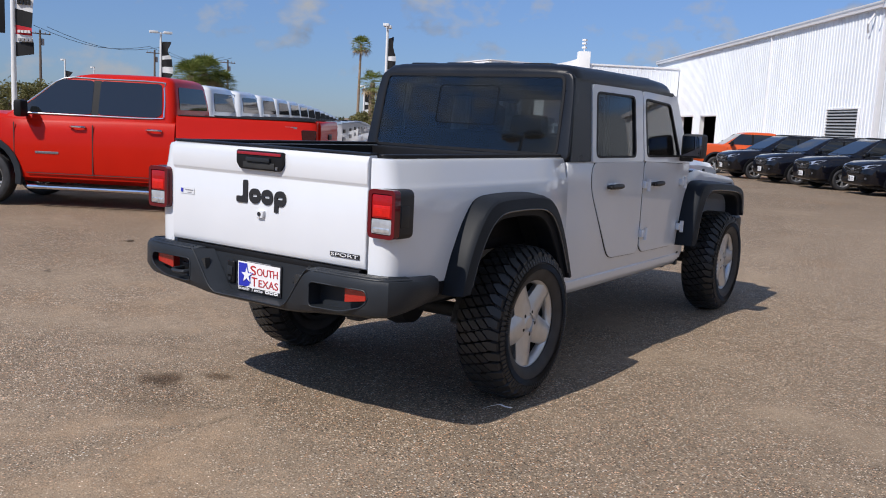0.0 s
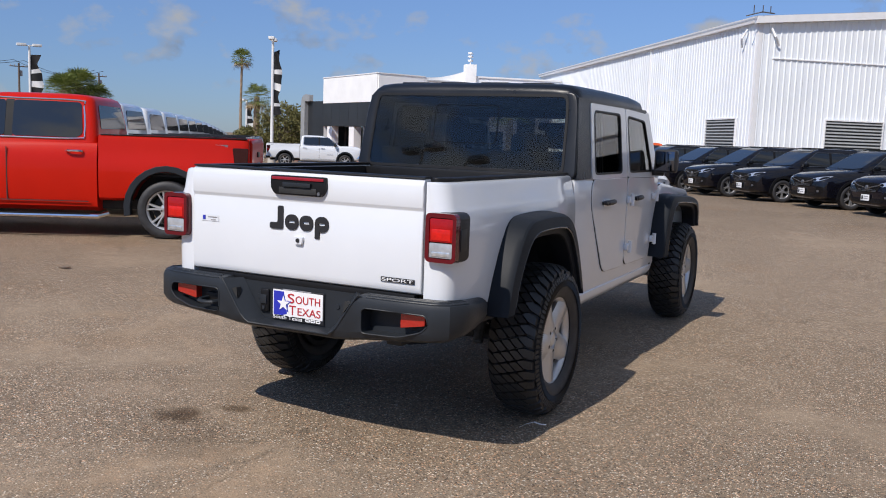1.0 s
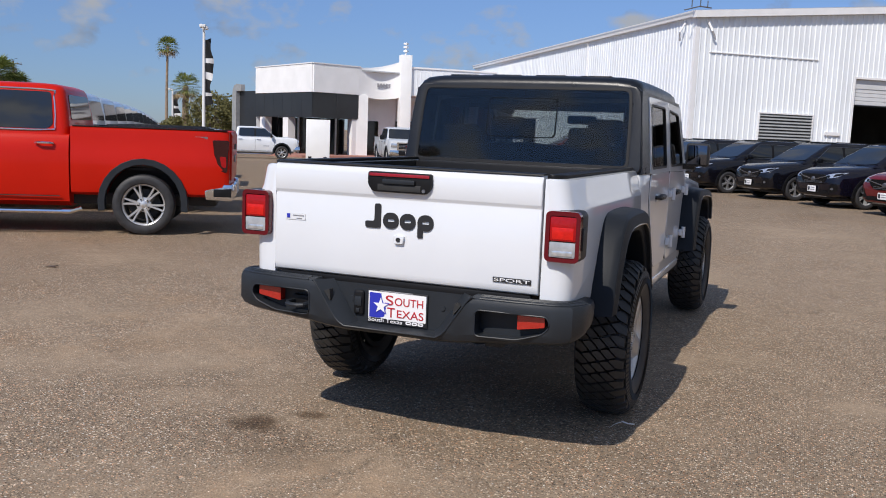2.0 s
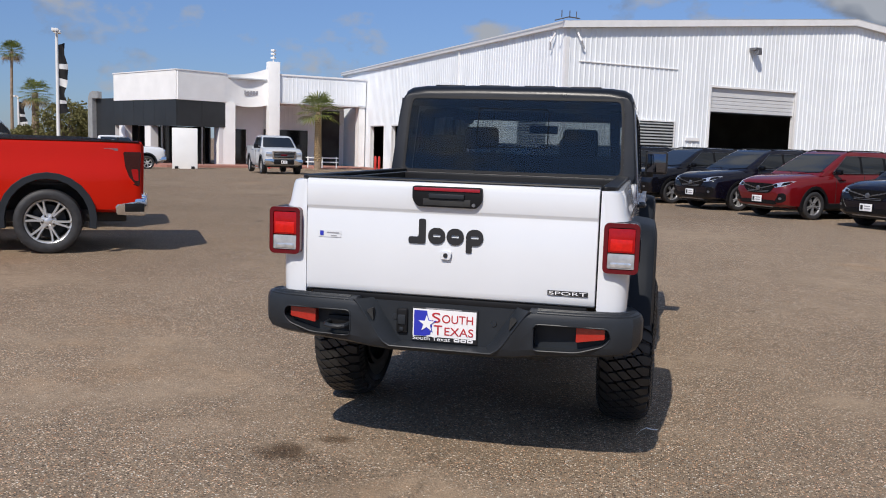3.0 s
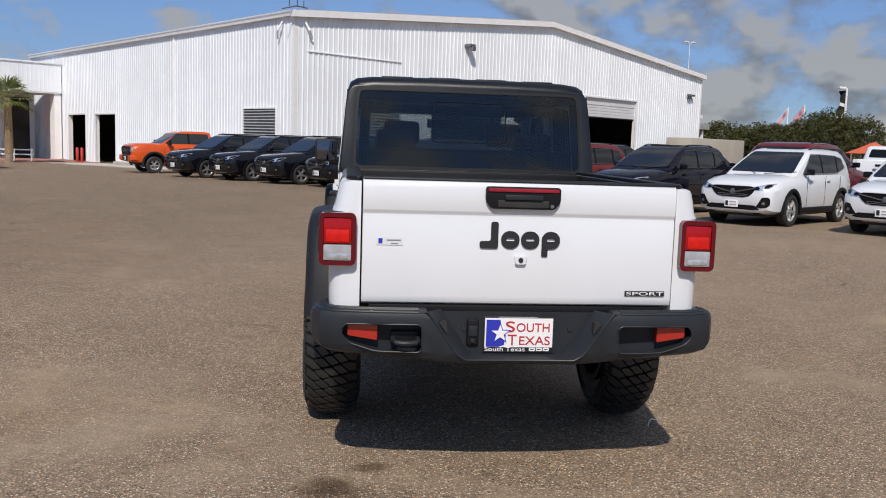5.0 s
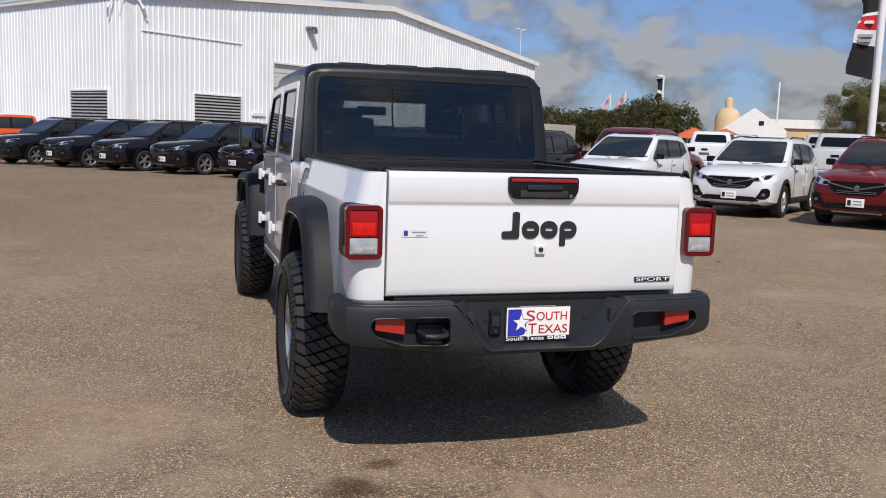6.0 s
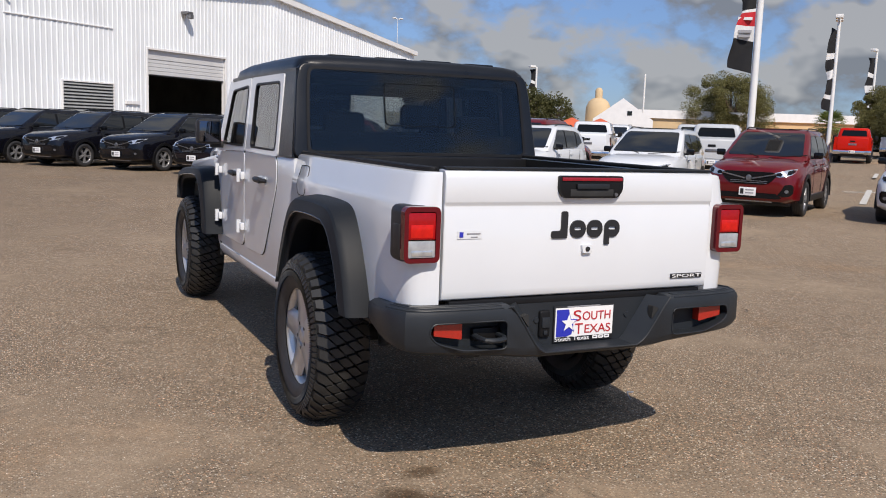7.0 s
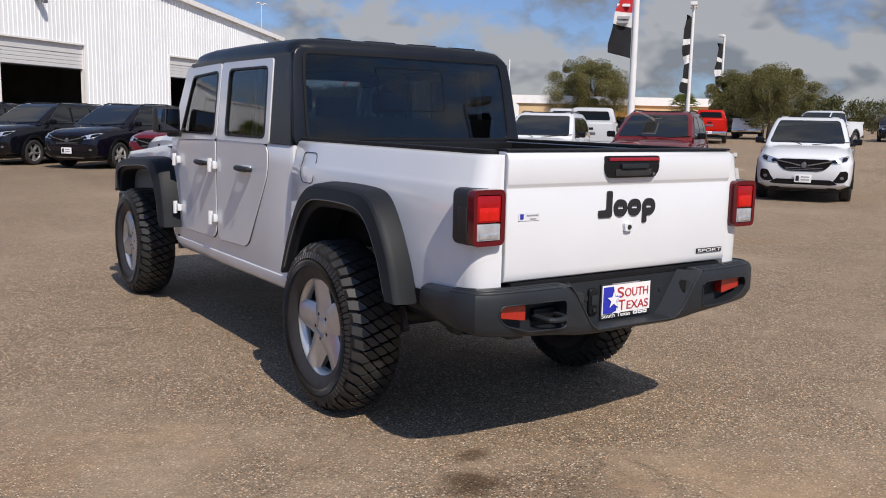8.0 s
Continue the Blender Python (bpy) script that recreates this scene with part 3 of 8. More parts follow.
# ---- wheels ----
def mud_tyre(R, W, rim_r):
    """Tyre of a mud pattern: carcass and separate lugs in staggered rows. Axle along x."""
    h = W / 2
    half = [(rim_r - 0.005, h * 0.80), (rim_r + 0.012, h * 0.90), (rim_r + 0.045, h * 0.985), (R * 0.76, h * 1.02), (R * 0.84, h * 0.985), (R - 0.060, h * 0.90), (R - 0.036, h * 0.72), (R - 0.030, h * 0.4)]
    prof = [(r, -x) for r, x in half] + [(r, x) for r, x in reversed(half)]
    carcass = lathe(prof, 48)
    bm = bmesh.new()

    # a lattice of slanted lozenge blocks, parted by narrow crossing grooves
    N = 42
    step = 2 * math.pi / N
    p = h * 0.34

    def block(x, ang, pts, top=0.86):
        lo, hi = [], []
        for rr, k, out in ((R - 0.036, 1.0, lo), (R, top, hi)):
            for dx, da in pts:
                px = x + dx * k
                rad = rr - 0.048 * max(0.0, (abs(px) - h * 0.48) / (h * 0.52)) ** 2
                t = ang + da * k + 0.28 * step * px / p
                out.append(bm.verts.new((px, rad * math.cos(t), rad * math.sin(t))))
        bm.faces.new(hi)
        n = len(pts)
        for q in range(n):
            bm.faces.new((lo[q], lo[(q + 1) % n], hi[(q + 1) % n], hi[q]))

    for i in range(N):
        for c in range(-1, 2):
            a = step * (i + (0.5 if c else 0.0))
            w, v = p * 0.87, step * 0.41
            block(c * p, a, [(-w, v * 0.16), (-w * 0.12, v), (w * 0.12, v), (w, v * 0.16), (w, -v * 0.16), (w * 0.12, -v), (-w * 0.12, -v), (-w, -v * 0.16)], 0.84)
        for s in (-1, 1):
            o = step * i
            w, v = p * 0.87, step * 0.41
            e = h * (0.30 if i % 2 else 0.24)
            block(s * p * 2, o, [(-s * w, v * 0.16), (-s * w * 0.12, v), (s * e, v * 0.94), (s * e, -v * 0.94), (-s * w * 0.12, -v), (-s * w, -v * 0.16)], 0.88)
            st = step / 2
            # shoulder bars that run down the side wall
            for t in (o, o + st):
                v = []
                for rr, xx in ((R - 0.058, h * 0.90), (R * 0.80, h * 1.0)):
                    for da in (-0.016, 0.016):
                        v.append(bm.verts.new((s * xx, rr * math.cos(t + da / R), rr * math.sin(t + da / R))))
                for rr, xx in ((R - 0.052, h * 0.985), (R * 0.81, h * 1.055)):
                    for da in (-0.010, 0.010):
                        v.append(bm.verts.new((s * xx, rr * math.cos(t + da / R), rr * math.sin(t + da / R))))
                for q in ((4, 5, 7, 6), (0, 1, 5, 4), (2, 3, 7, 6), (0, 2, 6, 4), (1, 3, 7, 5)):
                    bm.faces.new([v[k] for k in q])
            # fine ribs on the side wall
            for k in range(4):
                t = o + step * k / 4
                v = []
                for rr, xx in ((R * 0.79, h * 1.010), (R * 0.72, h * 1.010)):
                    for da, up in ((-0.006, 0.0), (0.0, 0.010), (0.006, 0.0)):
                        v.append(bm.verts.new((s * (xx + up), rr * math.cos(t + da / R), rr * math.sin(t + da / R))))
                bm.faces.new((v[0], v[1], v[4], v[3]))
                bm.faces.new((v[1], v[2], v[5], v[4]))
    return carcass, bm


def road_tyre(R, W, rim_r):
    h = W / 2
    prof = [(rim_r - 0.004, -h * 0.80), (rim_r + 0.012, -h * 0.92), (rim_r + 0.05, -h), (R * 0.90, -h * 0.98), (R - 0.012, -h * 0.86), (R - 0.002, -h * 0.70)]
    g = []
    for k in range(-2, 3):
        c = k * h * 0.28
        g += [(R, c - h * 0.10), (R, c + h * 0.10), (R - 0.008, c + h * 0.11), (R - 0.008, c + h * 0.17)]
    prof = prof + g[:-2] + [(x[0], -x[1]) for x in reversed(prof)]
    return lathe(prof, 40)


def alloy_rim(R, W, spokes=5, split=False, wide=0.085, hub=0.34):
    """Wheel with barrel, lip and spokes; the outside faces +x."""
    h = W / 2
    bm = lathe([(R * 0.90, h * 0.40), (R * 0.90, h * 0.55), (R * 0.955, h * 0.72), (R, h * 0.76), (R * 1.0, h * 0.70), (R * 0.97, h * 0.40)], 40)
    for i in range(spokes):
        base = 2 * math.pi * i / spokes + math.pi / 2
        for off in ((-0.16, 0.16) if split else (0.0,)):
            a0, a1 = base + off * 0.35, base + off
            w = wide * (0.45 if split else 1.0)
            rings = []
            for f, ww, x in ((0.20, w * 1.15, h * 0.60), (0.45, w * 0.98, h * 0.58), (0.75, w * 0.86, h * 0.62), (0.95, w * 0.84, h * 0.66)):
                a = a0 + (a1 - a0) * f
                c, s = math.cos(a), math.sin(a)
                ring = []
                for dx, dw in ((-0.008, -0.5), (0.014, -0.27), (0.014, 0.27), (-0.008, 0.5), (-0.045, 0.42), (-0.045, -0.42)):
                    t = dw * ww
                    ring.append((x + dx, R * f * c - t * s, R * f * s + t * c))
                rings.append(ring)
            loft(rings, bm=bm)
    lathe([(0, h * 0.70), (R * 0.13, h * 0.70), (R * 0.17, h * 0.64), (R * hub, h * 0.60), (R * (hub + 0.02), h * 0.35), (0, h * 0.3)], 24, bm=bm)
    return bm


def lug_nut(W):
    return lathe([(0, W * 0.352), (0.008, W * 0.352), (0.013, W * 0.345), (0.014, W * 0.25)], 6)


def wheel_set(owner, R, W, rim_r, tyre_bm, rim_bm, places, rim_mat, lift=0.0):
    """Four wheels of a vehicle: the first is built, the rest share its meshes. places: (x, y), sign of x gives the side."""
    # disc coloured near-black so the gaps between spokes look shaded
    first = part("wheel", lathe([(0.0, -W * 0.16), (rim_r * 0.74, -W * 0.16), (rim_r * 0.74, -W * 0.08), (0.0, -W * 0.08)], 24), M_UNDER, owner, "brake disc coloured black for the shade behind the alloy wheel")
    tread = None
    if isinstance(tyre_bm, tuple):
        tyre_bm, tread = tyre_bm
    part("tyre", tyre_bm, M_TYRE, first, sharp=28)
    if tread is not None:
        tagged(part("tread", tread, M_TREAD, first, "chunky mud-terrain tread blocks", sharp=28), kind="stuff")
    part("rim", rim_bm, rim_mat, first)
    # barrel in the same near-black, for the shade inside the rim
    part("barrel", lathe([(rim_r * 0.99, -W * 0.5), (rim_r * 0.87, -W * 0.5), (rim_r * 0.85, -W * 0.1), (rim_r * 0.90, W * 0.19), (rim_r * 0.97, W * 0.19)], 32), M_UNDER, first)
    nut = part("lug_nut", lug_nut(W), M_UNDER, first)
    for k in range(5):
        a = 2 * math.pi * (k + 0.5) / 5
        m = Matrix.Translation((0, rim_r * 0.26 * math.cos(a), rim_r * 0.26 * math.sin(a)))
        if k == 0:
            nut.matrix_basis = m
        else:
            share(nut, m, first)
    for k, (x, y) in enumerate(places):
        m = Matrix.Translation((x, y, R + lift)) @ (Matrix.Rotation(math.pi, 4, "Z") if x < 0 else Matrix.Identity(4)) @ Matrix.Rotation(0.5 + 0.9 * k, 4, "X")
        if k == 0:
            first.matrix_basis = m
        else:
            share(first, m, owner)
    return first


# ---- the white crew-cab pickup ----
def sx(z):
    """Half width of the cab side at a height: upright to the belt, then leaning in."""
    return 0.805 - max(0.0, z - 1.29) * 0.09


def side(s):
    """Puts (y, z, depth) on the cab side of sign s, depth outwards."""
    return lambda y, z, d: (s * (sx(z) + d), y, z)


def back(x, z, d):
    """Puts (x, z, depth) on the leaning rear wall of the cab, depth rearwards."""
    return (x, 1.765 + (z - 1.34) * 0.2 - d, z)


def flowing(pts, n=4):
    """A smooth line through points, with n steps from each to the next."""
    out = []
    for i in range(len(pts) - 1):
        p0, p1, p2, p3 = (Vector(pts[min(max(k, 0), len(pts) - 1)]) for k in (i - 1, i, i + 1, i + 2))
        for j in range(n):
            t = j / n
            out.append(tuple(0.5 * (2 * p1 + (p2 - p0) * t + (2 * p0 - 5 * p1 + 4 * p2 - p3) * t * t + (3 * p1 - p0 - 3 * p2 + p3) * t ** 3)))
    return out + [tuple(pts[-1])]


def flare(owner, outer, inner, s):
    outer, inner = flowing(outer), flowing(inner)
    rings = []
    for (oy, oz), (iy, iz) in zip(outer, inner):
        def at(f, x):
            return (s * x, oy + (iy - oy) * f, oz + (iz - oz) * f)
        rings.append([at(-0.02, 0.80), at(0.0, 0.828), at(0.06, 0.895), at(0.13, 0.922), at(0.20, 0.932), at(0.64, 0.945), at(0.68, 0.938), at(0.70, 0.918), at(0.97, 0.912), at(1.0, 0.905), at(1.0, 0.80)])
    fl = part("fender_flare", loft(rings), M_FLARE, owner, "dark textured plastic fender flare", sharp=24)
    # bead along the flare edge, its pale colour painting the bright highlight
    bead = [(s * 0.9395, oy + (iy - oy) * 0.675, oz + (iz - oz) * 0.675) for (oy, oz), (iy, iz) in zip(outer, inner)]
    part("flare_bead", tube(bead[1:-1], 0.0055, 6), M_EDGEGLINT, fl)
    return fl


def hero_pickup():
    T = thing("pickup_truck", "white crew-cab off-road pickup with black hardtop and mud tyres", "pickup truck")
    # -- bed sides with a rounded rear corner, cut by the wheel arch --
    arch_r = [(0.44, 0.40), (0.50, 0.78), (0.63, 0.97), (0.75, 1.04), (0.86, 1.06), (1.13, 1.06), (1.27, 1.04), (1.38, 0.96), (1.50, 0.80), (1.60, 0.62), (1.62, 0.40)]
    arch_f = [(3.76, 0.40), (3.82, 0.78), (3.92, 0.95), (4.06, 1.03), (4.25, 1.06), (4.72, 1.04), (4.92, 1.0), (5.02, 0.92), (5.04, 0.80), (5.6, 0.78), (5.6, 0.40)]
    sect = [(0.69, 1.325), (0.757, 1.325), (0.774, 1.319), (0.783, 1.302), (0.800, 1.218), (0.809, 1.200), (0.816, 1.178), (0.822, 1.05),
            (0.824, 0.90), (0.820, 0.74), (0.806, 0.62), (0.790, 0.555), (0.69, 0.555)]
    for s in (1, -1):
        rings = []
        for y, inset in ((0.004, 0.085), (0.008, 0.055), (0.022, 0.028), (0.045, 0.010), (0.08, 0.0), (0.45, 0.0), (0.9, 0.0), (1.4, 0.0), (1.735, 0.0), (1.745, 0.006)):
            rings.append([(s * (x if x <= 0.69 else max(0.69, x - inset)), y, z) for x, z in sect])
        b = part("bed_side", loft(rings), M_WHITE, T)
        cut(b, [prism(arch_r, "x", s * 0.60, s * 1.0), prism([(-0.1, 0.3), (-0.1, 0.775), (0.10, 0.775), (0.16, 0.70), (0.56, 0.70), (0.56, 0.3)], "x", s * 0.60, s * 1.0)])
        mid = Vector((1.04, 0.45))
        liner = [(0.475, 0.70)] + arch_r[1:-1] + [(1.60, 0.60)]
        inner_arch = [tuple(mid + (Vector(p) - mid) * 0.985) for p in liner]
        part("arch_liner", prism(liner + list(reversed(inner_arch)), "x", s * 0.50, s * 0.815), M_UNDER, T, "black wheel-arch liner")
        part("rail_cap", prism([(s * x, y) for x, y in ((0.686, 0.062), (0.700, 0.052), (0.722, 0.060), (0.742, 0.085), (0.755, 0.14), (0.758, 1.74), (0.686, 1.74))], "z", 1.3255, 1.343, 0.004, 1), M_BLACK, T, "black plastic bed rail cap")
        # wheel housing
        part("wheel_housing", prism([(0.42, 0.70), (0.42, 1.10), (1.66, 1.10), (1.66, 0.60), (1.62, 0.60), (1.62, 1.06), (0.46, 1.06), (0.46, 0.70)], "x", s * 0.42, s * 0.80), M_UNDER, T)
    part("bed_floor", box((0, 0.88, 0.84), (1.38, 1.70, 0.06), 0.005), M_BLACK, T)
    part("bed_front", box((0, 1.70, 1.08), (1.38, 0.05, 0.48), 0.01), M_BLACK, T)
    for s in (1, -1):
        part("bed_liner", box((s * 0.684, 0.88, 1.09), (0.008, 1.62, 0.46), 0.003), M_BLACK, T, "black bed liner")
    part("bed_liner", box((0, 0.0605, 1.06), (1.34, 0.008, 0.50), 0.003), M_BLACK, T, "black bed liner")
    # -- tailgate --
    tg = [(0.012, 0.792), (-0.004, 0.80), (-0.010, 0.83), (-0.008, 1.165), (-0.003, 1.180), (-0.014, 1.196), (-0.016, 1.29), (-0.008, 1.318), (0.010, 1.328), (0.055, 1.328), (0.055, 0.792)]
    g = part("tailgate", prism(tg, "x", -0.683, 0.683, 0.003, 1), M_WHITE, T)
    part("tailgate_cap", prism([(-0.006, 1.3285), (-0.004, 1.334), (0.005, 1.337), (0.06, 1.337), (0.06, 1.3285)], "x", -0.683, 0.683), M_BLACK, g, "black plastic tailgate cap")
    part("lower_seal", box((0, 0.015, 0.774), (1.30, 0.05, 0.034), 0.006), M_BLACK, g)
    # handle bezel with light bar and grip
    bez = soften([(-0.163, 1.302), (0.163, 1.302), (0.163, 1.240), (0.138, 1.207), (-0.138, 1.207), (-0.163, 1.240)], 0.014)
    h = part("handle_bezel", prism(bez, "y", -0.034, -0.010, 0.005, 2), M_BLACK, g, "gloss black tailgate handle bezel")
    part("brake_light", box((0, -0.036, 1.288), (0.306, 0.008, 0.015), 0.003), M_REDBAR, h, "slim red high brake light")
    part("grip", box((0, -0.040, 1.258), (0.165, 0.016, 0.022), 0.005), M_PLASTIC, h)
    part("grip_recess", box((0, -0.0355, 1.230), (0.22, 0.004, 0.030), 0.001), M_UNDER, h)
    part("keyhole", lathe([(0, -0.003), (0.008, -0.003), (0.009, 0.004), (0, 0.004)], 14, m=Matrix.Translation((0.125, -0.036, 1.222)) @ Matrix.Rotation(math.pi / 2, 4, "Z")), M_STEEL, h)
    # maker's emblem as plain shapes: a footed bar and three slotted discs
    e = bmesh.new()
    prism(soften([(-0.132, 1.156), (-0.100, 1.156), (-0.100, 1.040), (-0.180, 1.040), (-0.180, 1.072), (-0.132, 1.072)], 0.010, 2), "y", -0.0155, -0.006, bm=e)
    for cx in (-0.047, 0.040, 0.131):
        framed(rounded(cx - 0.040, cx + 0.040, 1.041, 1.117, 0.036, 6), rounded(cx - 0.019, cx + 0.019, 1.074, 1.086, 0.0055, 6), lambda p, q, d: (p, d, q), -0.0155, -0.006, bm=e)
    prism(rounded(0.0915, 0.1185, 1.008, 1.075, 0.004, 2), "y", -0.0150, -0.006, bm=e)
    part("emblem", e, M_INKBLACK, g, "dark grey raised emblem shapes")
    # reversing camera and lower badge
    c = part("camera_mount", prism(soften([(-0.028, 1.006), (0.028, 1.006), (0.022, 0.968), (-0.022, 0.968)], 0.008), "y", -0.026, -0.006, 0.003, 1), M_WHITE, g)
    part("camera_lens", lathe([(0, -0.004), (0.010, -0.004), (0.012, 0.006), (0, 0.006)], 16, m=Matrix.Translation((0, -0.027, 0.988)) @ Matrix.Rotation(math.pi / 2, 4, "Z")), M_INKBLACK, c)
    bd = part("badge", box((0.562, -0.0145, 0.853), (0.180, 0.006, 0.022), 0.002), M_INKBLACK, g, "black badge with bright word")
    words("SPORT", 0.0215, pose(0.562, -0.0180, 0.8455, 90, 0, 0), M_PLATE, bd, width=0.168, depth=0.001)
    st = part("dealer_sticker", box((-0.567, -0.0112, 1.063), (0.112, 0.001, 0.032), 0.0), M_WHITE, g, "small clear dealer sticker")
    part("printed_mark", box((-0.606, -0.0135, 1.065), (0.017, 0.002, 0.021), 0.0), M_INKBLUE, st)
    part("printed_line", box((-0.550, -0.0135, 1.069), (0.060, 0.002, 0.004), 0.0), M_GREY, st)
    part("printed_line", box((-0.546, -0.0135, 1.055), (0.030, 0.002, 0.003), 0.0), M_GREY, st)
    g.location.z, h.location.z, c.location.z = 0.010, 0.006, 0.005
    # -- tail lights --
    for s in (1, -1):
        def sp(x0, x1):
            return (min(s * x0, s * x1), max(s * x0, s * x1))
        a, b = sp(0.707, 0.866)
        L = part("tail_light", prism(rounded(a, b, 0.966, 1.193, 0.030), "y", 0.004, 0.112, 0.014, 3), M_INKBLACK, T, "tail light with dark housing")
        a2, b2 = sp(0.709, 0.864)
        part("lens_rim", framed(rounded(a2, b2, 0.968, 1.191, 0.024), rounded(*sp(0.728, 0.846), 0.986, 1.171, 0.012), lambda p, q, d: (p, d, q), -0.034, 0.006), M_REDTRIM, L, "translucent dark red rim")
        part("brake_lens", box((s * 0.787, -0.016, 1.114), (0.118, 0.030, 0.108), 0.006), M_REDLENS, L, "glossy red brake lens")
        # block added for the glow in the lens, put into its colour
        part("lens_core", box((s * 0.787, -0.030, 1.094), (0.096, 0.006, 0.052), 0.0028), M_REDGLOW, L, "brighter red patch painted as the lens glow")
        part("reverse_lens", box((s * 0.787, -0.016, 1.022), (0.118, 0.030, 0.068), 0.006), M_CLEARLENS, L, "clear reversing lens")
        # bright strip added as the highlight low in the reversing lens
        part("reversing_reflector", box((s * 0.787, -0.031, 1.006), (0.092, 0.005, 0.022), 0.002), M_LAMP, L)
        part("side_marker", box((s * 0.867, 0.04, 1.07), (0.006, 0.06, 0.10), 0.003), M_INKBLACK, L)
    # -- rear bumper: a skin along a plan path --
    half = [(0.868, 0.335, 0.64, 0.765), (0.894, 0.18, 0.628, 0.775), (0.899, 0.09, 0.62, 0.785), (0.888, 0.01, 0.612, 0.79), (0.856, -0.048, 0.605, 0.79),
            (0.78, -0.082, 0.598, 0.79), (0.62, -0.100, 0.588, 0.79), (0.44, -0.106, 0.574, 0.79), (0.34, -0.106, 0.560, 0.788), (0.24, -0.102, 0.552, 0.784), (0.10, -0.100, 0.552, 0.782)]
    full = [(-x, y, a, b) for x, y, a, b in half] + [t for t in reversed(half)]
    rings, plan = [], []
    for i, (x, y, zb, zt) in enumerate(full):
        p0, p1 = full[max(0, i - 1)], full[min(len(full) - 1, i + 1)]
        d = Vector((p1[0] - p0[0], p1[1] - p0[1])).normalized()
        n = Vector((-d.y, d.x))
        def at(k, z):
            return (x + n.x * k, y + n.y * k, z)
        plan.append((Vector((x, y, 0)), Vector((n.x, n.y, 0)), zt))
        rings.append([at(0.10, zb + 0.004), at(0.045, zb), at(0.018, zb + 0.014), at(0.0, zb + 0.045), at(0.0, zt - 0.035), at(0.008, zt - 0.014), at(0.028, zt - 0.002), at(0.05, zt), at(0.09, zt)])
    bp = part("rear_bumper", loft(rings), M_PLASTIC, T, "dark grey moulded rear bumper", sharp=50)
    pocket = [(0.425, 0.612), (0.425, 0.732), (0.752, 0.730), (0.768, 0.690), (0.735, 0.650), (0.62, 0.616)]
    brow = [(0.405, 0.786), (0.388, 0.766), (0.365, 0.735), (0.338, 0.695), (0.311, 0.654), (0.288, 0.620), (0.266, 0.597), (0.236, 0.580)]
    heart = [(0.340, 0.786), (0.326, 0.766), (0.306, 0.735), (0.282, 0.700), (0.258, 0.666), (0.240, 0.636), (0.224, 0.612), (0.200, 0.590)]
    pockets = [prism(soften([(s * x, z) for x, z in pocket], 0.026, 4), "y", -0.25, -0.022) for s in (1, -1)]
    pockets.append(prism([(-0.415, 0.83)] + [(-x, z) for x, z in brow] + [(x, z) for x, z in reversed(brow)] + [(0.415, 0.83)], "y", -0.30, 0.02))
    cut(bp, pockets)

    def face_y(x):
        """Where the bumper's face stands at a distance from the middle."""
        x = abs(x)
        pts = [(q[0], q[1]) for q in reversed(half[3:])]
        for (x0, y0), (x1, y1) in zip(pts, pts[1:]):
            if x0 <= x <= x1:
                return y0 + (y1 - y0) * (x - x0) / (x1 - x0)
        return pts[0][1] if x < pts[0][0] else pts[-1][1]

    for s in (1, -1):
        run = plan[2:8] if s < 0 else plan[-8:-2]
        for k, dz in ((0.016, -0.009), (0.034, -0.001), (0.052, 0.001)):
            part("step_ridge", tube([q + m * k + Vector((0, 0, zt + dz)) for q, m, zt in run], 0.004, 6), M_PLASTIC, bp)
        loop = soften([(s * x, z) for x, z in pocket], 0.026, 4)
        part("pocket_lip", tube([(x, face_y(x) - 0.001, z) for x, z in loop + loop[:1]], 0.0036, 6), M_PLASTIC, bp)
        part("side_recess", prism(soften([(s * 0.322, 0.748), (s * 0.352, 0.737), (s * 0.316, 0.690)], 0.006), "y", -0.094, -0.06), M_UNDER, bp)
    lip = [(-x, z) for x, z in brow] + [(x, z) for x, z in reversed(brow)]
    deep = [(-x, z) for x, z in heart] + [(x, z) for x, z in reversed(heart)]
    part("recess_lip", tube([(x, face_y(x) - 0.001, z) for x, z in lip], 0.0040, 6), M_PLASTIC, bp)
    slope = [[(x0, face_y(x0) + 0.001, z0), (x1, -0.016, z1), (x1 * 1.06, 0.0, z1 - 0.012), (x0 * 1.06, face_y(x0) + 0.02, z0 - 0.010)] for (x0, z0), (x1, z1) in zip(lip, deep)]
    part("recess_slope", loft(slope), M_PLASTIC, bp)
    part("recess_panel", prism(soften([(-0.42, 0.775), (0.42, 0.775), (0.40, 0.58), (-0.40, 0.58)], 0.02), "y", -0.014, 0.03), M_PLASTIC, bp)
    part("step_pad", prism([(-0.84, -0.02), (-0.42, -0.075), (-0.38, 0.0), (0.38, 0.0), (0.42, -0.075), (0.84, -0.02), (0.84, 0.05), (-0.84, 0.05)], "z", 0.74, 0.764), M_BLACK, bp)
    for s in (1, -1):
        q = [(s * 0.612, 0.654), (s * 0.612, 0.722), (s * 0.738, 0.722), (s * 0.738, 0.676)]
        part("reflector", prism(soften(q, 0.006), "y", -0.064, -0.020, 0.003, 1), M_AMBER, bp, "orange-red bumper reflector")
        part("pocket_panel", box((s * 0.60, -0.012, 0.672), (0.40, 0.012, 0.11), 0.004), M_BLACK, bp)
        part("parking_sensor", lathe([(0, -0.003), (0.012, -0.003), (0.014, 0.004), (0, 0.004)], 14, m=Matrix.Translation((s * 0.235, -0.016, 0.70)) @ Matrix.Rotation(math.pi / 2, 4, "Z")), M_PLASTIC, bp)
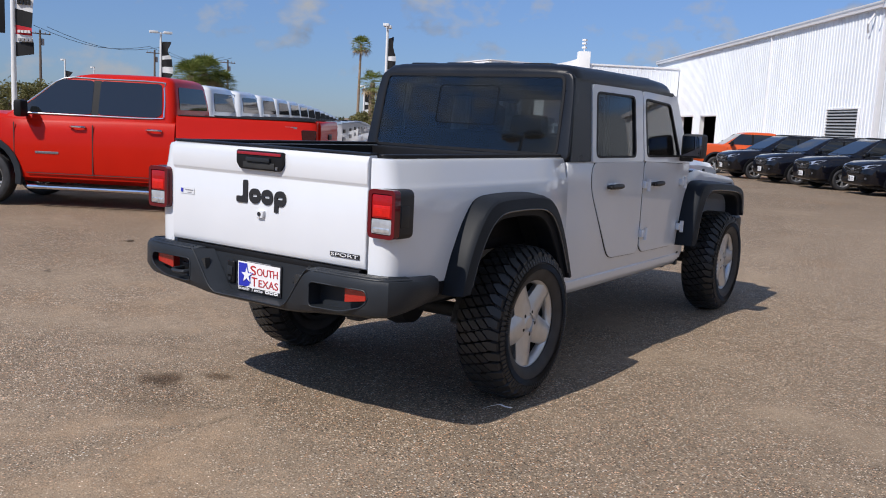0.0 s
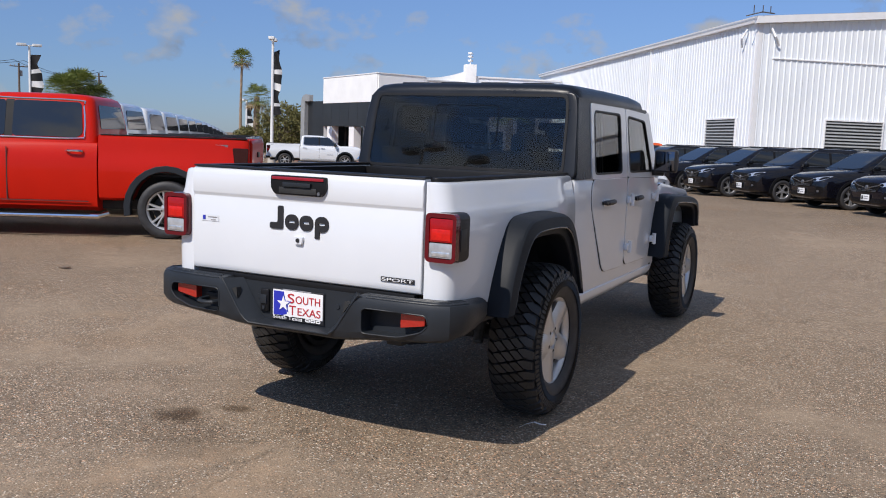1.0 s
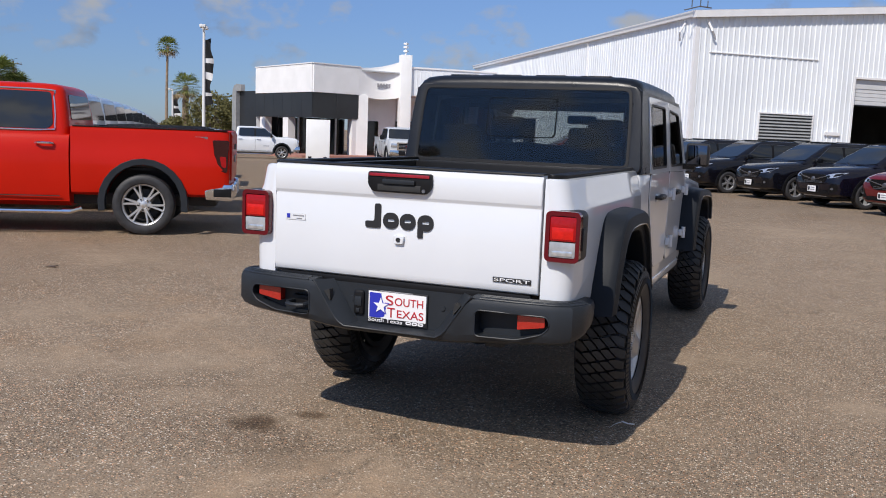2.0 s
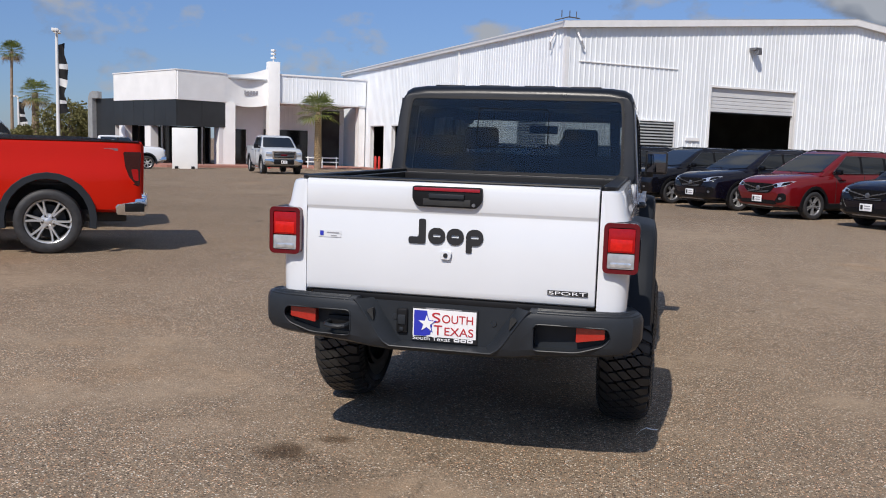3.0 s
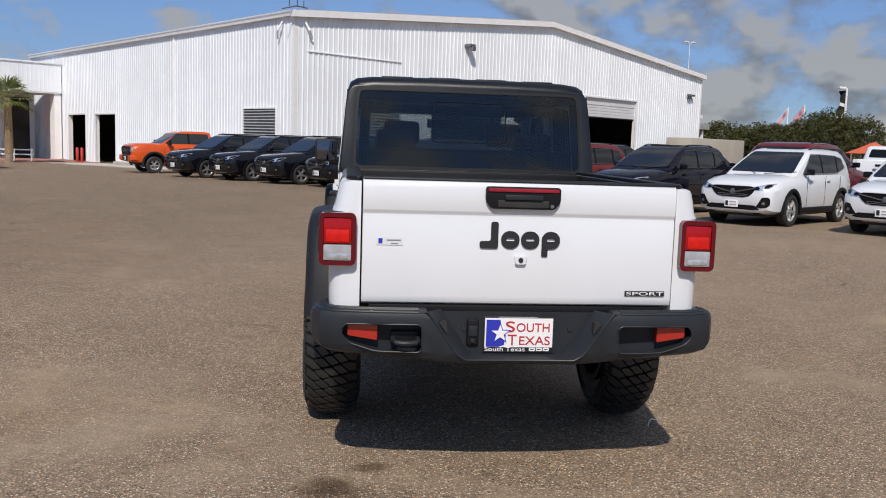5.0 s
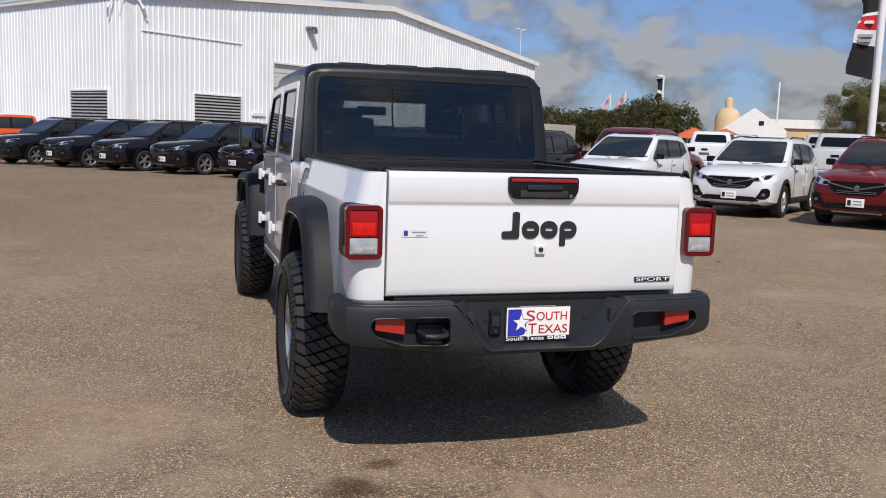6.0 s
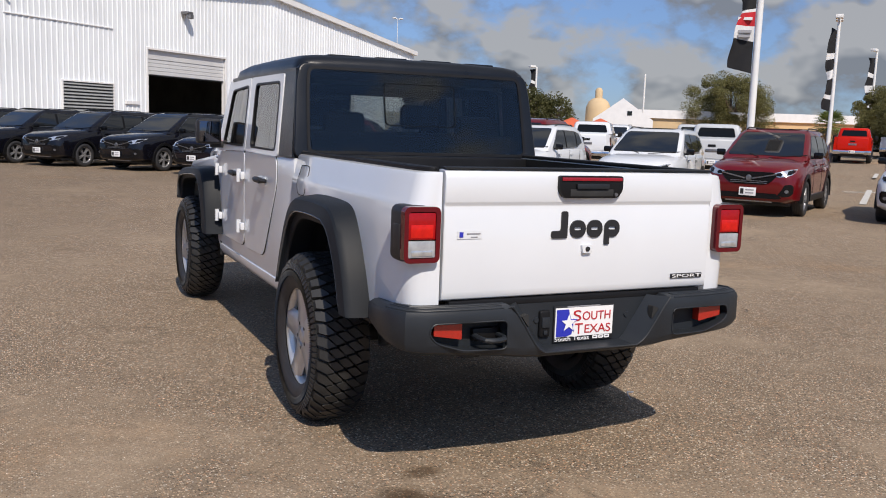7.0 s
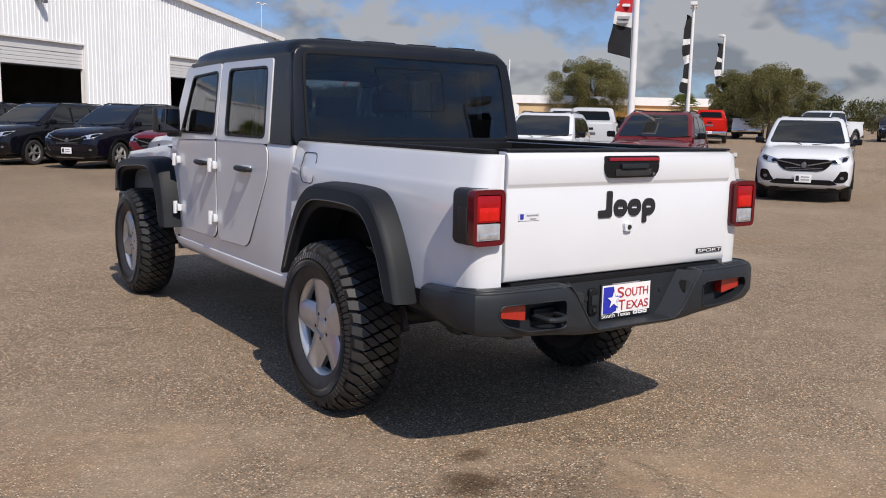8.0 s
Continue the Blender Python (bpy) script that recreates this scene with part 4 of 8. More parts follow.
    hook = part("tow_hook", tube([(-0.545, 0.0, 0.662), (-0.545, -0.105, 0.662), (-0.535, -0.125, 0.660), (-0.51, -0.134, 0.658), (-0.475, -0.134, 0.658), (-0.45, -0.125, 0.660), (-0.44, -0.105, 0.662), (-0.44, 0.0, 0.662)], 0.0115, 8), M_PLASTIC, T, "dark grey tow hook loop")
    part("hook_base", box((-0.4925, -0.035, 0.665), (0.125, 0.03, 0.055), 0.008), M_BLACK, hook)
    sk = part("trailer_socket", box((-0.198, -0.018, 0.684), (0.054, 0.026, 0.118), 0.014, 3), M_BLACK, bp, "black trailer wiring socket")
    part("socket_cover", box((-0.198, -0.033, 0.692), (0.038, 0.010, 0.046), 0.006), M_PLASTIC, sk)
    part("socket_latch", box((-0.198, -0.033, 0.648), (0.018, 0.010, 0.018), 0.004), M_PLASTIC, sk)
    # -- dealer plate in its frame --
    P = part("number_plate", box((0.005, -0.0200, 0.676), (0.312, 0.006, 0.160), 0.004), M_INKBLACK, T, "dealer plate in black frame")
    part("plate_face", box((0.005, -0.0240, 0.684), (0.300, 0.004, 0.128), 0.0), M_PLATE, P, "white dealer plate with blue and red print")
    part("blue_panel", prism([(-0.139, 0.622), (-0.139, 0.741), (-0.078, 0.741), (-0.072, 0.70), (-0.052, 0.672), (-0.060, 0.630), (-0.085, 0.622)], "y", -0.0275, -0.0255), M_INKBLUE, P)
    star = []
    for k in range(10):
        r = 0.040 if k % 2 == 0 else 0.016
        a = math.pi / 2 + k * math.pi / 5
        star.append((-0.078 + r * math.cos(a), 0.681 + r * math.sin(a)))
    part("star_edge", prism([(-0.078 + (x + 0.078) * 1.25, 0.681 + (z - 0.681) * 1.25) for x, z in star], "y", -0.0290, -0.0275), M_INKBLUE, P)
    part("star", prism(star, "y", -0.0310, -0.0290), M_PLATE, P)
    # large initials, small capitals after them
    words("S", 0.068, pose(-0.034, -0.0265, 0.688, 90, 0, 0), M_INKRED, P, width=0.040)
    words("OUTH", 0.054, pose(0.068, -0.0265, 0.690, 90, 0, 0), M_INKRED, P, width=0.146)
    words("T", 0.068, pose(-0.024, -0.0265, 0.630, 90, 0, 0), M_INKRED, P, width=0.040)
    words("EXAS", 0.054, pose(0.074, -0.0265, 0.632, 90, 0, 0), M_INKRED, P, width=0.136)
    words("South Texas", 0.026, pose(-0.055, -0.0240, 0.6020, 90, 0, 0), M_PLATE, P, width=0.178)
    for k in (0.066, 0.097, 0.128):
        part("maker_mark", framed(rounded(k - 0.0135, k + 0.0135, 0.603, 0.618, 0.004, 2), rounded(k - 0.008, k + 0.008, 0.608, 0.613, 0.002, 2), lambda p, q, d: (p, d, q), -0.0250, -0.0230), M_PLATE, P)
    part("web_line", box((0.0, -0.0240, 0.752), (0.17, 0.002, 0.004), 0.0), M_GREY, P)
    # -- cab shell --
    tub = []
    for y in (1.765, 1.80, 2.2, 2.8, 3.4, 3.90):
        k = 0.012 if y < 1.79 else 0.0
        tub.append([(x * (1 - k), y, z) for x, z in ((-0.66, 0.50), (-0.785, 0.50), (-0.800, 0.56), (-0.803, 0.9), (-0.805, 1.18), (-0.805, 1.28), (-0.795, 1.297),
                    (0.795, 1.297), (0.805, 1.28), (0.805, 1.18), (0.803, 0.9), (0.800, 0.56), (0.785, 0.50), (0.66, 0.50))])
    part("cab_body", loft(tub), M_WHITE, T)
    part("cab_floor", box((0, 2.85, 0.47), (1.30, 2.1, 0.08), 0.02), M_UNDER, T)
    for s in (1, -1):
        part("rocker_panel", prism(soften([(s * 0.70, 0.455), (s * 0.775, 0.455), (s * 0.800, 0.49), (s * 0.806, 0.545), (s * 0.70, 0.545)], 0.012), "y", 1.72, 3.82), M_WHITE, T)
        # doors
        rear_low = soften([(2.085, 1.292), (2.092, 1.12), (2.42, 0.640), (2.935, 0.630), (2.935, 1.292)], 0.075, 4)
        front_low = soften([(2.952, 1.292), (2.952, 0.68), (3.01, 0.630), (3.60, 0.625), (3.67, 0.68), (3.725, 1.0), (3.76, 1.268)], 0.04, 3)
        rear_up_o = [(2.07, 1.293), (2.915, 1.293), (2.90, 1.79), (2.085, 1.79)]
        rear_up_i = [(2.135, 1.328), (2.775, 1.328), (2.765, 1.742), (2.155, 1.742)]
        front_up_o = [(2.935, 1.293), (3.80, 1.272), (3.52, 1.775), (2.918, 1.79)]
        front_up_i = [(2.985, 1.328), (3.655, 1.328), (3.455, 1.715), (2.965, 1.738)]
        for nm, low, uo, ui, pane_mat, hy, hinge_y in (("rear_door", rear_low, rear_up_o, rear_up_i, M_CLEAR, 2.42, 2.965), ("front_door", front_low, front_up_o, front_up_i, M_CLEAR, 3.17, 3.715)):
            grow = [(p + (0.002 if p > sum(v[0] for v in low) / len(low) else -0.002), q - (0.002 if q < 0.9 else -0.002)) for p, q in low]
            part("door_gap", sheet(grow, side(s), -0.01, 0.0025), M_UNDER, T)
            d = part(nm, bevel(sheet(low, side(s), -0.02, 0.008), 0.004, 2, 50), M_WHITE, T, sharp=12)
            part("window_frame", framed(soften(uo, 0.03), soften(ui, 0.05), side(s), -0.045, 0.010), M_WHITE, d)
            k = [(p + (p - sum(v[0] for v in ui) / 4) * 0.03, q + (q - sum(v[1] for v in ui) / 4) * 0.03) for p, q in ui]
            part("window_seal", framed(soften(k, 0.05), soften([(p - (p - sum(v[0] for v in ui) / 4) * 0.035, q - (q - sum(v[1] for v in ui) / 4) * 0.035) for p, q in ui], 0.04), side(s), -0.012, 0.012), M_BLACK, d)
            part("pane", sheet(soften(ui, 0.04), side(s), -0.005, 0.001), pane_mat, d, "lightly tinted door glass")
            hd = part("door_handle", tube([(s * 0.818, hy - 0.10, 1.128), (s * 0.850, hy - 0.07, 1.130), (s * 0.856, hy, 1.132), (s * 0.850, hy + 0.07, 1.132), (s * 0.818, hy + 0.09, 1.132)], [0.012, 0.017, 0.019, 0.017, 0.012], 8), M_INKBLACK, d, "black door handle")
            part("handle_backing", box((s * 0.819, hy - 0.005, 1.126), (0.008, 0.17, 0.05), 0.003), M_WHITE, d)
            part("lock_button", lathe([(0, 0.0), (0.012, 0.0), (0.014, -0.01), (0, -0.01)], 12, m=Matrix.Translation((s * 0.862, hy - 0.115, 1.128))), M_BLACK, hd)
            for hz in (1.125, 0.772):
                hg = part("hinge", box((s * 0.828, hinge_y, hz), (0.030, 0.085, 0.052), 0.008), M_WHITE, d, "white external door hinge")
                part("hinge_knuckle", tube([(s * 0.845, hinge_y + 0.012, hz - 0.045), (s * 0.845, hinge_y + 0.012, hz + 0.045)], 0.016, 8), M_WHITE, hg)
            if nm == "rear_door":
                part("window_divider", sheet([(2.315, 1.33), (2.345, 1.33), (2.355, 1.74), (2.325, 1.74)], side(s), -0.012, 0.0), M_BLACK, d)
        # sill of the roof above the doors and the black corner of the hardtop
        part("hardtop_side", sheet([(1.775, 1.30), (2.062, 1.30), (2.078, 1.80), (1.86, 1.80)], side(s), -0.06, 0.004), M_HARDTOP, T)
        part("drip_rail", prism([(1.86, 1.788), (3.50, 1.780), (3.56, 1.760), (3.58, 1.775), (3.52, 1.805), (1.86, 1.812)], "x", s * 0.70, s * 0.764), M_HARDTOP, T)
        part("windscreen_pillar", sheet([(3.80, 1.27), (3.89, 1.27), (3.60, 1.785), (3.515, 1.785)], side(s), -0.07, 0.006), M_WHITE, T)
        if s < 0:
            def bed_face(y, z, d):
                x = 0.822 - (z - 1.05) * 0.047 if z < 1.178 else (0.816 - (z - 1.178) * 0.40 if z < 1.218 else 0.800 - (z - 1.218) * 0.20)
                return (-(x + d), y, z)
            door = [(1.47, 1.105), (1.60, 1.105), (1.63, 1.15), (1.63, 1.270), (1.465, 1.270)]
            mid_y, mid_z = 1.555, 1.19
            part("fuel_door", framed(soften(door, 0.035, 5), soften([(mid_y + (y - mid_y) * 0.955, mid_z + (z - mid_z) * 0.955) for y, z in door], 0.033, 5), bed_face, -0.004, 0.002), M_UNDER, T, "thin seam of the fuel filler door")
        # mirror
        mr = part("door_mirror", box((s * 0.930, 3.62, 1.412), (0.180, 0.10, 0.185), 0.030, 3), M_INKBLACK, T, "black door mirror on an arm")
        part("mirror_glass", box((s * 0.930, 3.568, 1.412), (0.148, 0.006, 0.152), 0.002), M_MIRROR, mr)
        part("mirror_arm", box((s * 0.84, 3.67, 1.315), (0.14, 0.055, 0.05), 0.015), M_INKBLACK, mr)
        # side badges on the front wing
        part("wing_badge", box((s * 0.829, 3.925, 0.90), (0.004, 0.07, 0.05), 0.001), M_INKBLACK, T)
        part("wing_vent", box((s * 0.775, 4.02, 1.16), (0.03, 0.15, 0.10), 0.008), M_BLACK, T)
        # flares
        flare(T, [(0.425, 0.655), (0.495, 0.86), (0.595, 1.03), (0.695, 1.118), (0.85, 1.140), (1.15, 1.140), (1.33, 1.118), (1.45, 1.03), (1.56, 0.85), (1.66, 0.62)],
              [(0.545, 0.668), (0.61, 0.82), (0.70, 0.945), (0.785, 0.998), (0.88, 1.018), (1.12, 1.018), (1.25, 0.998), (1.355, 0.93), (1.46, 0.79), (1.555, 0.62)], s)
        flare(T, [(3.73, 0.62), (3.785, 0.85), (3.85, 1.02), (3.93, 1.105), (4.12, 1.125), (4.70, 1.095), (4.98, 1.055), (5.09, 0.98), (5.13, 0.80)],
              [(3.87, 0.625), (3.93, 0.80), (4.01, 0.93), (4.11, 1.0), (4.27, 1.02), (4.70, 0.995), (4.88, 0.965), (4.96, 0.90), (4.985, 0.79)], s)
        fw = part("front_wing", prism([(3.90, 0.55), (3.90, 1.20), (4.10, 1.22), (5.10, 1.13), (5.22, 1.08), (5.22, 0.78), (5.0, 0.70), (4.4, 0.55)], "x", s * 0.52, s * 0.795, 0.03, 2), M_WHITE, T)
        cut(fw, [prism(arch_f, "x", s * 0.40, s * 1.0)])
        part("wheel_housing", prism([(3.78, 0.45), (3.78, 1.08), (5.1, 1.08), (5.1, 1.05), (3.82, 1.05), (3.82, 0.45)], "x", s * 0.40, s * 0.80), M_UNDER, T)
        part("mud_flap", box((s * 0.80, 1.60, 0.54), (0.14, 0.02, 0.10), 0.004), M_UNDER, T)
        part("lower_trim", prism([(0.54, 0.635), (0.54, 0.72), (0.06, 0.74), (0.06, 0.625)], "x", s * 0.74, s * 0.824), M_BLACK, T, "black trim behind the rear wheel")
    # -- hardtop rear wall with its window --
    outer = soften([(-0.802, 1.30), (0.802, 1.30), (0.770, 1.74), (0.744, 1.848), (-0.744, 1.848), (-0.770, 1.74)], 0.05, 4)
    # inner outline with as many points
    inner = soften([(-0.715, 1.335), (0.715, 1.335), (0.704, 1.70), (0.692, 1.822), (-0.692, 1.822), (-0.704, 1.70)], 0.04, 4)
    wall = framed(outer, inner, back, -0.07, 0.012)
    bevel(wall, 0.014, 3)
    rw = part("hardtop_rear", wall, M_HARDTOP, T, "grained black hardtop rear wall")
    part("rear_window_seal", framed(soften([(-0.722, 1.328), (0.722, 1.328), (0.711, 1.70), (0.699, 1.829), (-0.699, 1.829), (-0.711, 1.70)], 0.045, 4), soften([(-0.705, 1.345), (0.705, 1.345), (0.694, 1.70), (0.682, 1.812), (-0.682, 1.812), (-0.694, 1.70)], 0.035, 4), back, 0.0, 0.0155), M_BLACK, rw)
    part("pane", sheet(soften([(-0.712, 1.338), (0.712, 1.338), (0.70, 1.70), (0.689, 1.819), (-0.689, 1.819), (-0.70, 1.70)], 0.035, 4), back, 0.006, 0.012), M_TINT, rw, "dark tinted rear window")
    part("slider_frame", framed(soften([(-0.235, 1.50), (0.235, 1.50), (0.235, 1.755), (-0.235, 1.755)], 0.03), soften([(-0.229, 1.506), (0.229, 1.506), (0.229, 1.749), (-0.229, 1.749)], 0.027), back, -0.004, 0.0125), M_REARGLASS, rw)
    # roof in two removable panels
    rr = []
    for y, dz, k in ((1.851, -0.062, 0.975), (1.858, -0.042, 0.982), (1.876, -0.020, 0.99), (1.912, -0.006, 1.0), (1.97, 0.0, 1.0), (2.6, 0.004, 1.0), (3.2, 0.0, 0.995), (3.46, -0.012, 0.985), (3.55, -0.035, 0.97), (3.585, -0.06, 0.955)):
        sec = [(0.758, 1.785), (0.757, 1.825), (0.742, 1.866), (0.70, 1.890), (0.61, 1.901), (0.3, 1.907)]
        rr.append([(x * k, y, z + dz * (0.4 if z < 1.8 else 1)) for x, z in sec] + [(-x * k, y, z + dz * (0.4 if z < 1.8 else 1)) for x, z in reversed(sec)])
    rf = part("hardtop_roof", loft(rr), M_HARDTOP, T, "grained black hardtop roof", sharp=45)
    for s in (1, -1):
        part("roof_panel", box((s * 0.325, 2.90, 1.8985), (0.60, 0.94, 0.016), 0.007), M_HARDTOP, rf)
    for x in (-0.45, -0.15, 0.15, 0.45):
        part("roof_ridge", box((x, 2.12, 1.8985 + 0.002 * (abs(x) < 0.3)), (0.20, 0.40, 0.016), 0.007), M_HARDTOP, rf)
    # windscreen, bonnet, grille block, front bumper
    ws = lambda x, z, d: (x, 3.875 - (z - 1.27) * 0.56 + d, z)
    wf = part("windscreen_frame", framed(soften([(-0.78, 1.265), (0.78, 1.265), (0.735, 1.80), (-0.735, 1.80)], 0.03), soften([(-0.70, 1.315), (0.70, 1.315), (0.665, 1.745), (-0.665, 1.745)], 0.05), ws, -0.03, 0.03), M_WHITE, T)
    part("pane", sheet([(-0.71, 1.31), (0.71, 1.31), (0.67, 1.75), (-0.67, 1.75)], ws, -0.003, 0.003), M_CLEAR, wf, "clear windscreen")
    bonnet = []
    for y, w, zt in ((3.87, 0.745, 1.285), (4.0, 0.745, 1.308), (4.4, 0.72, 1.302), (4.9, 0.67, 1.272), (5.15, 0.63, 1.235), (5.24, 0.60, 1.18)):
        bonnet.append([(-w, y, 1.06), (-w, y, zt - 0.06), (-w * 0.95, y, zt - 0.02), (-w * 0.6, y, zt), (0, y, zt + 0.018), (w * 0.6, y, zt), (w * 0.95, y, zt - 0.02), (w, y, zt - 0.06), (w, y, 1.06)])
    hd = part("bonnet", loft(bonnet), M_WHITE, T)
    part("grille", box((0, 5.20, 0.92), (1.16, 0.12, 0.44), 0.03), M_WHITE, T)
    for s in (1, -1):
        part("headlamp", lathe([(0, 0.03), (0.09, 0.02), (0.10, -0.03), (0, -0.03)], 20, m=Matrix.Translation((s * 0.45, 5.26, 0.97)) @ Matrix.Rotation(-math.pi / 2, 4, "Z")), M_LAMP, T)
        part("bonnet_latch", box((s * 0.70, 4.55, 1.165), (0.03, 0.05, 0.09), 0.008), M_BLACK, hd)
    part("front_bumper", box((0, 5.40, 0.66), (1.62, 0.22, 0.20), 0.05, 3), M_PLASTIC, T)
    # -- underbody --
    for s in (1, -1):
        part("frame_rail", box((s * 0.40, 2.65, 0.54), (0.09, 4.8, 0.12), 0.01), M_UNDER, T)
        part("shock_absorber", tube([(s * 0.47, 1.28, 0.78), (s * 0.50, 1.05, 0.36)], 0.032, 10), M_STEEL, T)
        part("coil_spring", tube([(s * (0.46 + 0.05 * math.cos(a * 0.9)), 1.20 + 0.05 * math.sin(a * 0.9), 0.44 + a * 0.0075) for a in range(0, 44)], 0.010, 6), M_UNDER, T)
    part("rear_axle", lathe([(0, -0.72), (0.045, -0.72), (0.045, -0.16), (0.13, -0.10), (0.15, 0), (0.13, 0.10), (0.045, 0.16), (0.045, 0.72), (0, 0.72)], 20, m=Matrix.Translation((0, 1.182, 0.40))), M_UNDER, T)
    part("front_axle", lathe([(0, -0.72), (0.045, -0.72), (0.045, 0.1), (0.13, 0.2), (0.13, 0.36), (0.045, 0.42), (0.045, 0.72), (0, 0.72)], 20, m=Matrix.Translation((0, 4.674, 0.40))), M_UNDER, T)
    part("fuel_tank", box((-0.05, 2.4, 0.46), (0.6, 0.9, 0.20), 0.05), M_UNDER, T)
    part("spare_wheel", lathe([(0.10, -0.10), (0.36, -0.12), (0.395, -0.08), (0.395, 0.08), (0.36, 0.12), (0.10, 0.10)], 32, m=Matrix.Translation((0, 0.62, 0.60)) @ Matrix.Rotation(math.pi / 2, 4, "Y")), M_TYRE, T)
    part("cross_member", box((0, 0.16, 0.62), (1.1, 0.12, 0.09), 0.01), M_UNDER, T)
    part("exhaust_pipe", tube([(-0.52, 2.0, 0.42), (-0.52, 1.55, 0.46), (-0.55, 1.0, 0.54), (-0.60, 0.55, 0.55), (-0.64, 0.36, 0.535)], 0.032, 12), M_UNDER, T, "dark exhaust pipe")
    for s in (1, -1):
        part("brake_caliper", box((s * 0.72, 1.30, 0.44), (0.07, 0.10, 0.16), 0.02), M_UNDER, T)
    # -- interior seen through the glass --
    def seat(x, y, w):
        q = part("seat", box((x, y, 0.82), (w, 0.52, 0.18), 0.06, 3), M_SEAT, T, "dark cloth seat")
        part("seat_back", prism(soften([(y - 0.30, 0.85), (y - 0.18, 0.85), (y - 0.28, 1.46), (y - 0.38, 1.46)], 0.03), "x", x - w / 2, x + w / 2, 0.03, 2), M_SEAT, q)
        return q
    for x in (-0.37, 0.37):
        q = seat(x, 3.02, 0.50)
        part("headrest", box((x, 2.69, 1.565), (0.26, 0.10, 0.17), 0.045, 3), M_SEAT, q)
        for k in (-0.06, 0.06):
            part("headrest_post", tube([(x + k, 2.70, 1.44), (x + k, 2.69, 1.52)], 0.007, 6), M_STEEL, q)
    q = seat(0.0, 2.22, 1.32)
    for x in (-0.45, 0.42):
        part("headrest", box((x, 1.92, 1.50), (0.25, 0.09, 0.15), 0.04, 3), M_SEAT, q)
    part("dashboard", box((0, 3.72, 1.14), (1.42, 0.34, 0.26), 0.06, 3), M_SEAT, T)
    wheel_ring = [(-0.37 + 0.18 * math.cos(a), 3.42 + 0.05 * math.sin(a), 1.22 + 0.17 * math.sin(a)) for a in [2 * math.pi * k / 24 for k in range(25)]]
    part("steering_wheel", tube(wheel_ring, 0.016, 8), M_BLACK, T)
    part("rear_view_mirror", box((0, 3.48, 1.655), (0.24, 0.04, 0.07), 0.015), M_BLACK, T)
    for s in (1, -1):
        part("roll_bar", tube([(s * 0.66, 2.05, 1.28), (s * 0.64, 2.10, 1.72), (s * 0.62, 2.9, 1.76), (s * 0.64, 3.55, 1.72)], 0.035, 8), M_SEAT, T)
        part("seat_belt", tube([(s * 0.63, 2.86, 1.70), (s * 0.60, 2.84, 1.40), (s * 0.58, 2.90, 1.0)], 0.012, 4), M_BLACK, T)
    part("roll_bar", tube([(-0.63, 2.86, 1.74), (0.63, 2.86, 1.74)], 0.035, 8), M_SEAT, T)
    # -- wheels --
    R, W, r = 0.435, 0.282, 0.252
    wheel_set(T, R, W, r, mud_tyre(R, W, r), alloy_rim(r, W, 5, False, 0.172, 0.50), [(0.815, 1.182), (-0.815, 1.182), (0.815, 4.674), (-0.815, 4.674)], M_ALLOY, -0.03)
    return T


hero = hero_pickup()
hero.matrix_basis = pose(-0.001, 0.0, 0.0, 0, 0, -0.33)


# ---- other vehicles ----
def cabin(owner, paint_mat, levels, panes, glass_mat, posts, screen_w, r=0.10, rear_mat=None, inset=0.9):
    """Upper body over rings (z, rear y, front y, half width), with window panes set on its faces."""
    rings = []
    for z, yr, yf, w in levels:
        rings.append([(p, q, z) for p, q in rounded(-w, w, yr, yf, min(r, w * 0.5), 4)])
    ob = part("cabin", loft(rings), paint_mat, owner, sharp=40)

    def at(z, k):
        for a, b in zip(levels, levels[1:]):
            if a[0] <= z <= b[0]:
                t = (z - a[0]) / (b[0] - a[0])
                return a[k] + (b[k] - a[k]) * t
        return levels[-1][k]

    def pane(poly, put):
        """A pane that follows the body from level to level."""
        b = bmesh.new()
        b.faces.new([b.verts.new((p, 0, q)) for p, q in poly])
        for lv in levels:
            bmesh.ops.bisect_plane(b, geom=b.verts[:] + b.edges[:] + b.faces[:], plane_co=(0, 0, lv[0]), plane_no=(0, 0, 1))
        for v in b.verts:
            v.co = put(v.co.x, v.co.z, 0.008)
        bmesh.ops.recalc_face_normals(b, faces=b.faces)
        bmesh.ops.solidify(b, geom=b.faces[:], thickness=0.006)
        return b

    for s in (1, -1):
        put = lambda y, z, d: (s * (at(z, 3) + d), y, z)
        for poly in panes:
            part("window", pane(soften(poly, 0.05), put), glass_mat, ob)
        for y, za, zb in posts:
            part("pillar_trim", pane([(y - 0.055, za), (y + 0.055, za), (y + 0.055, zb), (y - 0.055, zb)], lambda p, q, d: put(p, q, d - 0.003)), M_BLACK, ob)
    z0, z1 = screen_w[0], screen_w[1]
    front = lambda x, z, d: (x, at(z, 2) + d, z)
    rear = lambda x, z, d: (x, at(z, 1) - d, z)
    a0, a1 = at(z0, 3) - r * 0.75, at(z1, 3) - r * 0.75
    part("windscreen", pane(soften([(-a0, z0), (a0, z0), (a1, z1), (-a1, z1)], 0.06), front), glass_mat, ob)
    z2, z3 = screen_w[2], screen_w[3]
    a2, a3 = at(z2, 3) - r * inset, at(z3, 3) - r * inset
    part("rear_window", pane(soften([(-a2, z2), (a2, z2), (a3, z3), (-a3, z3)], 0.06), rear), rear_mat or glass_mat, ob)
    return ob


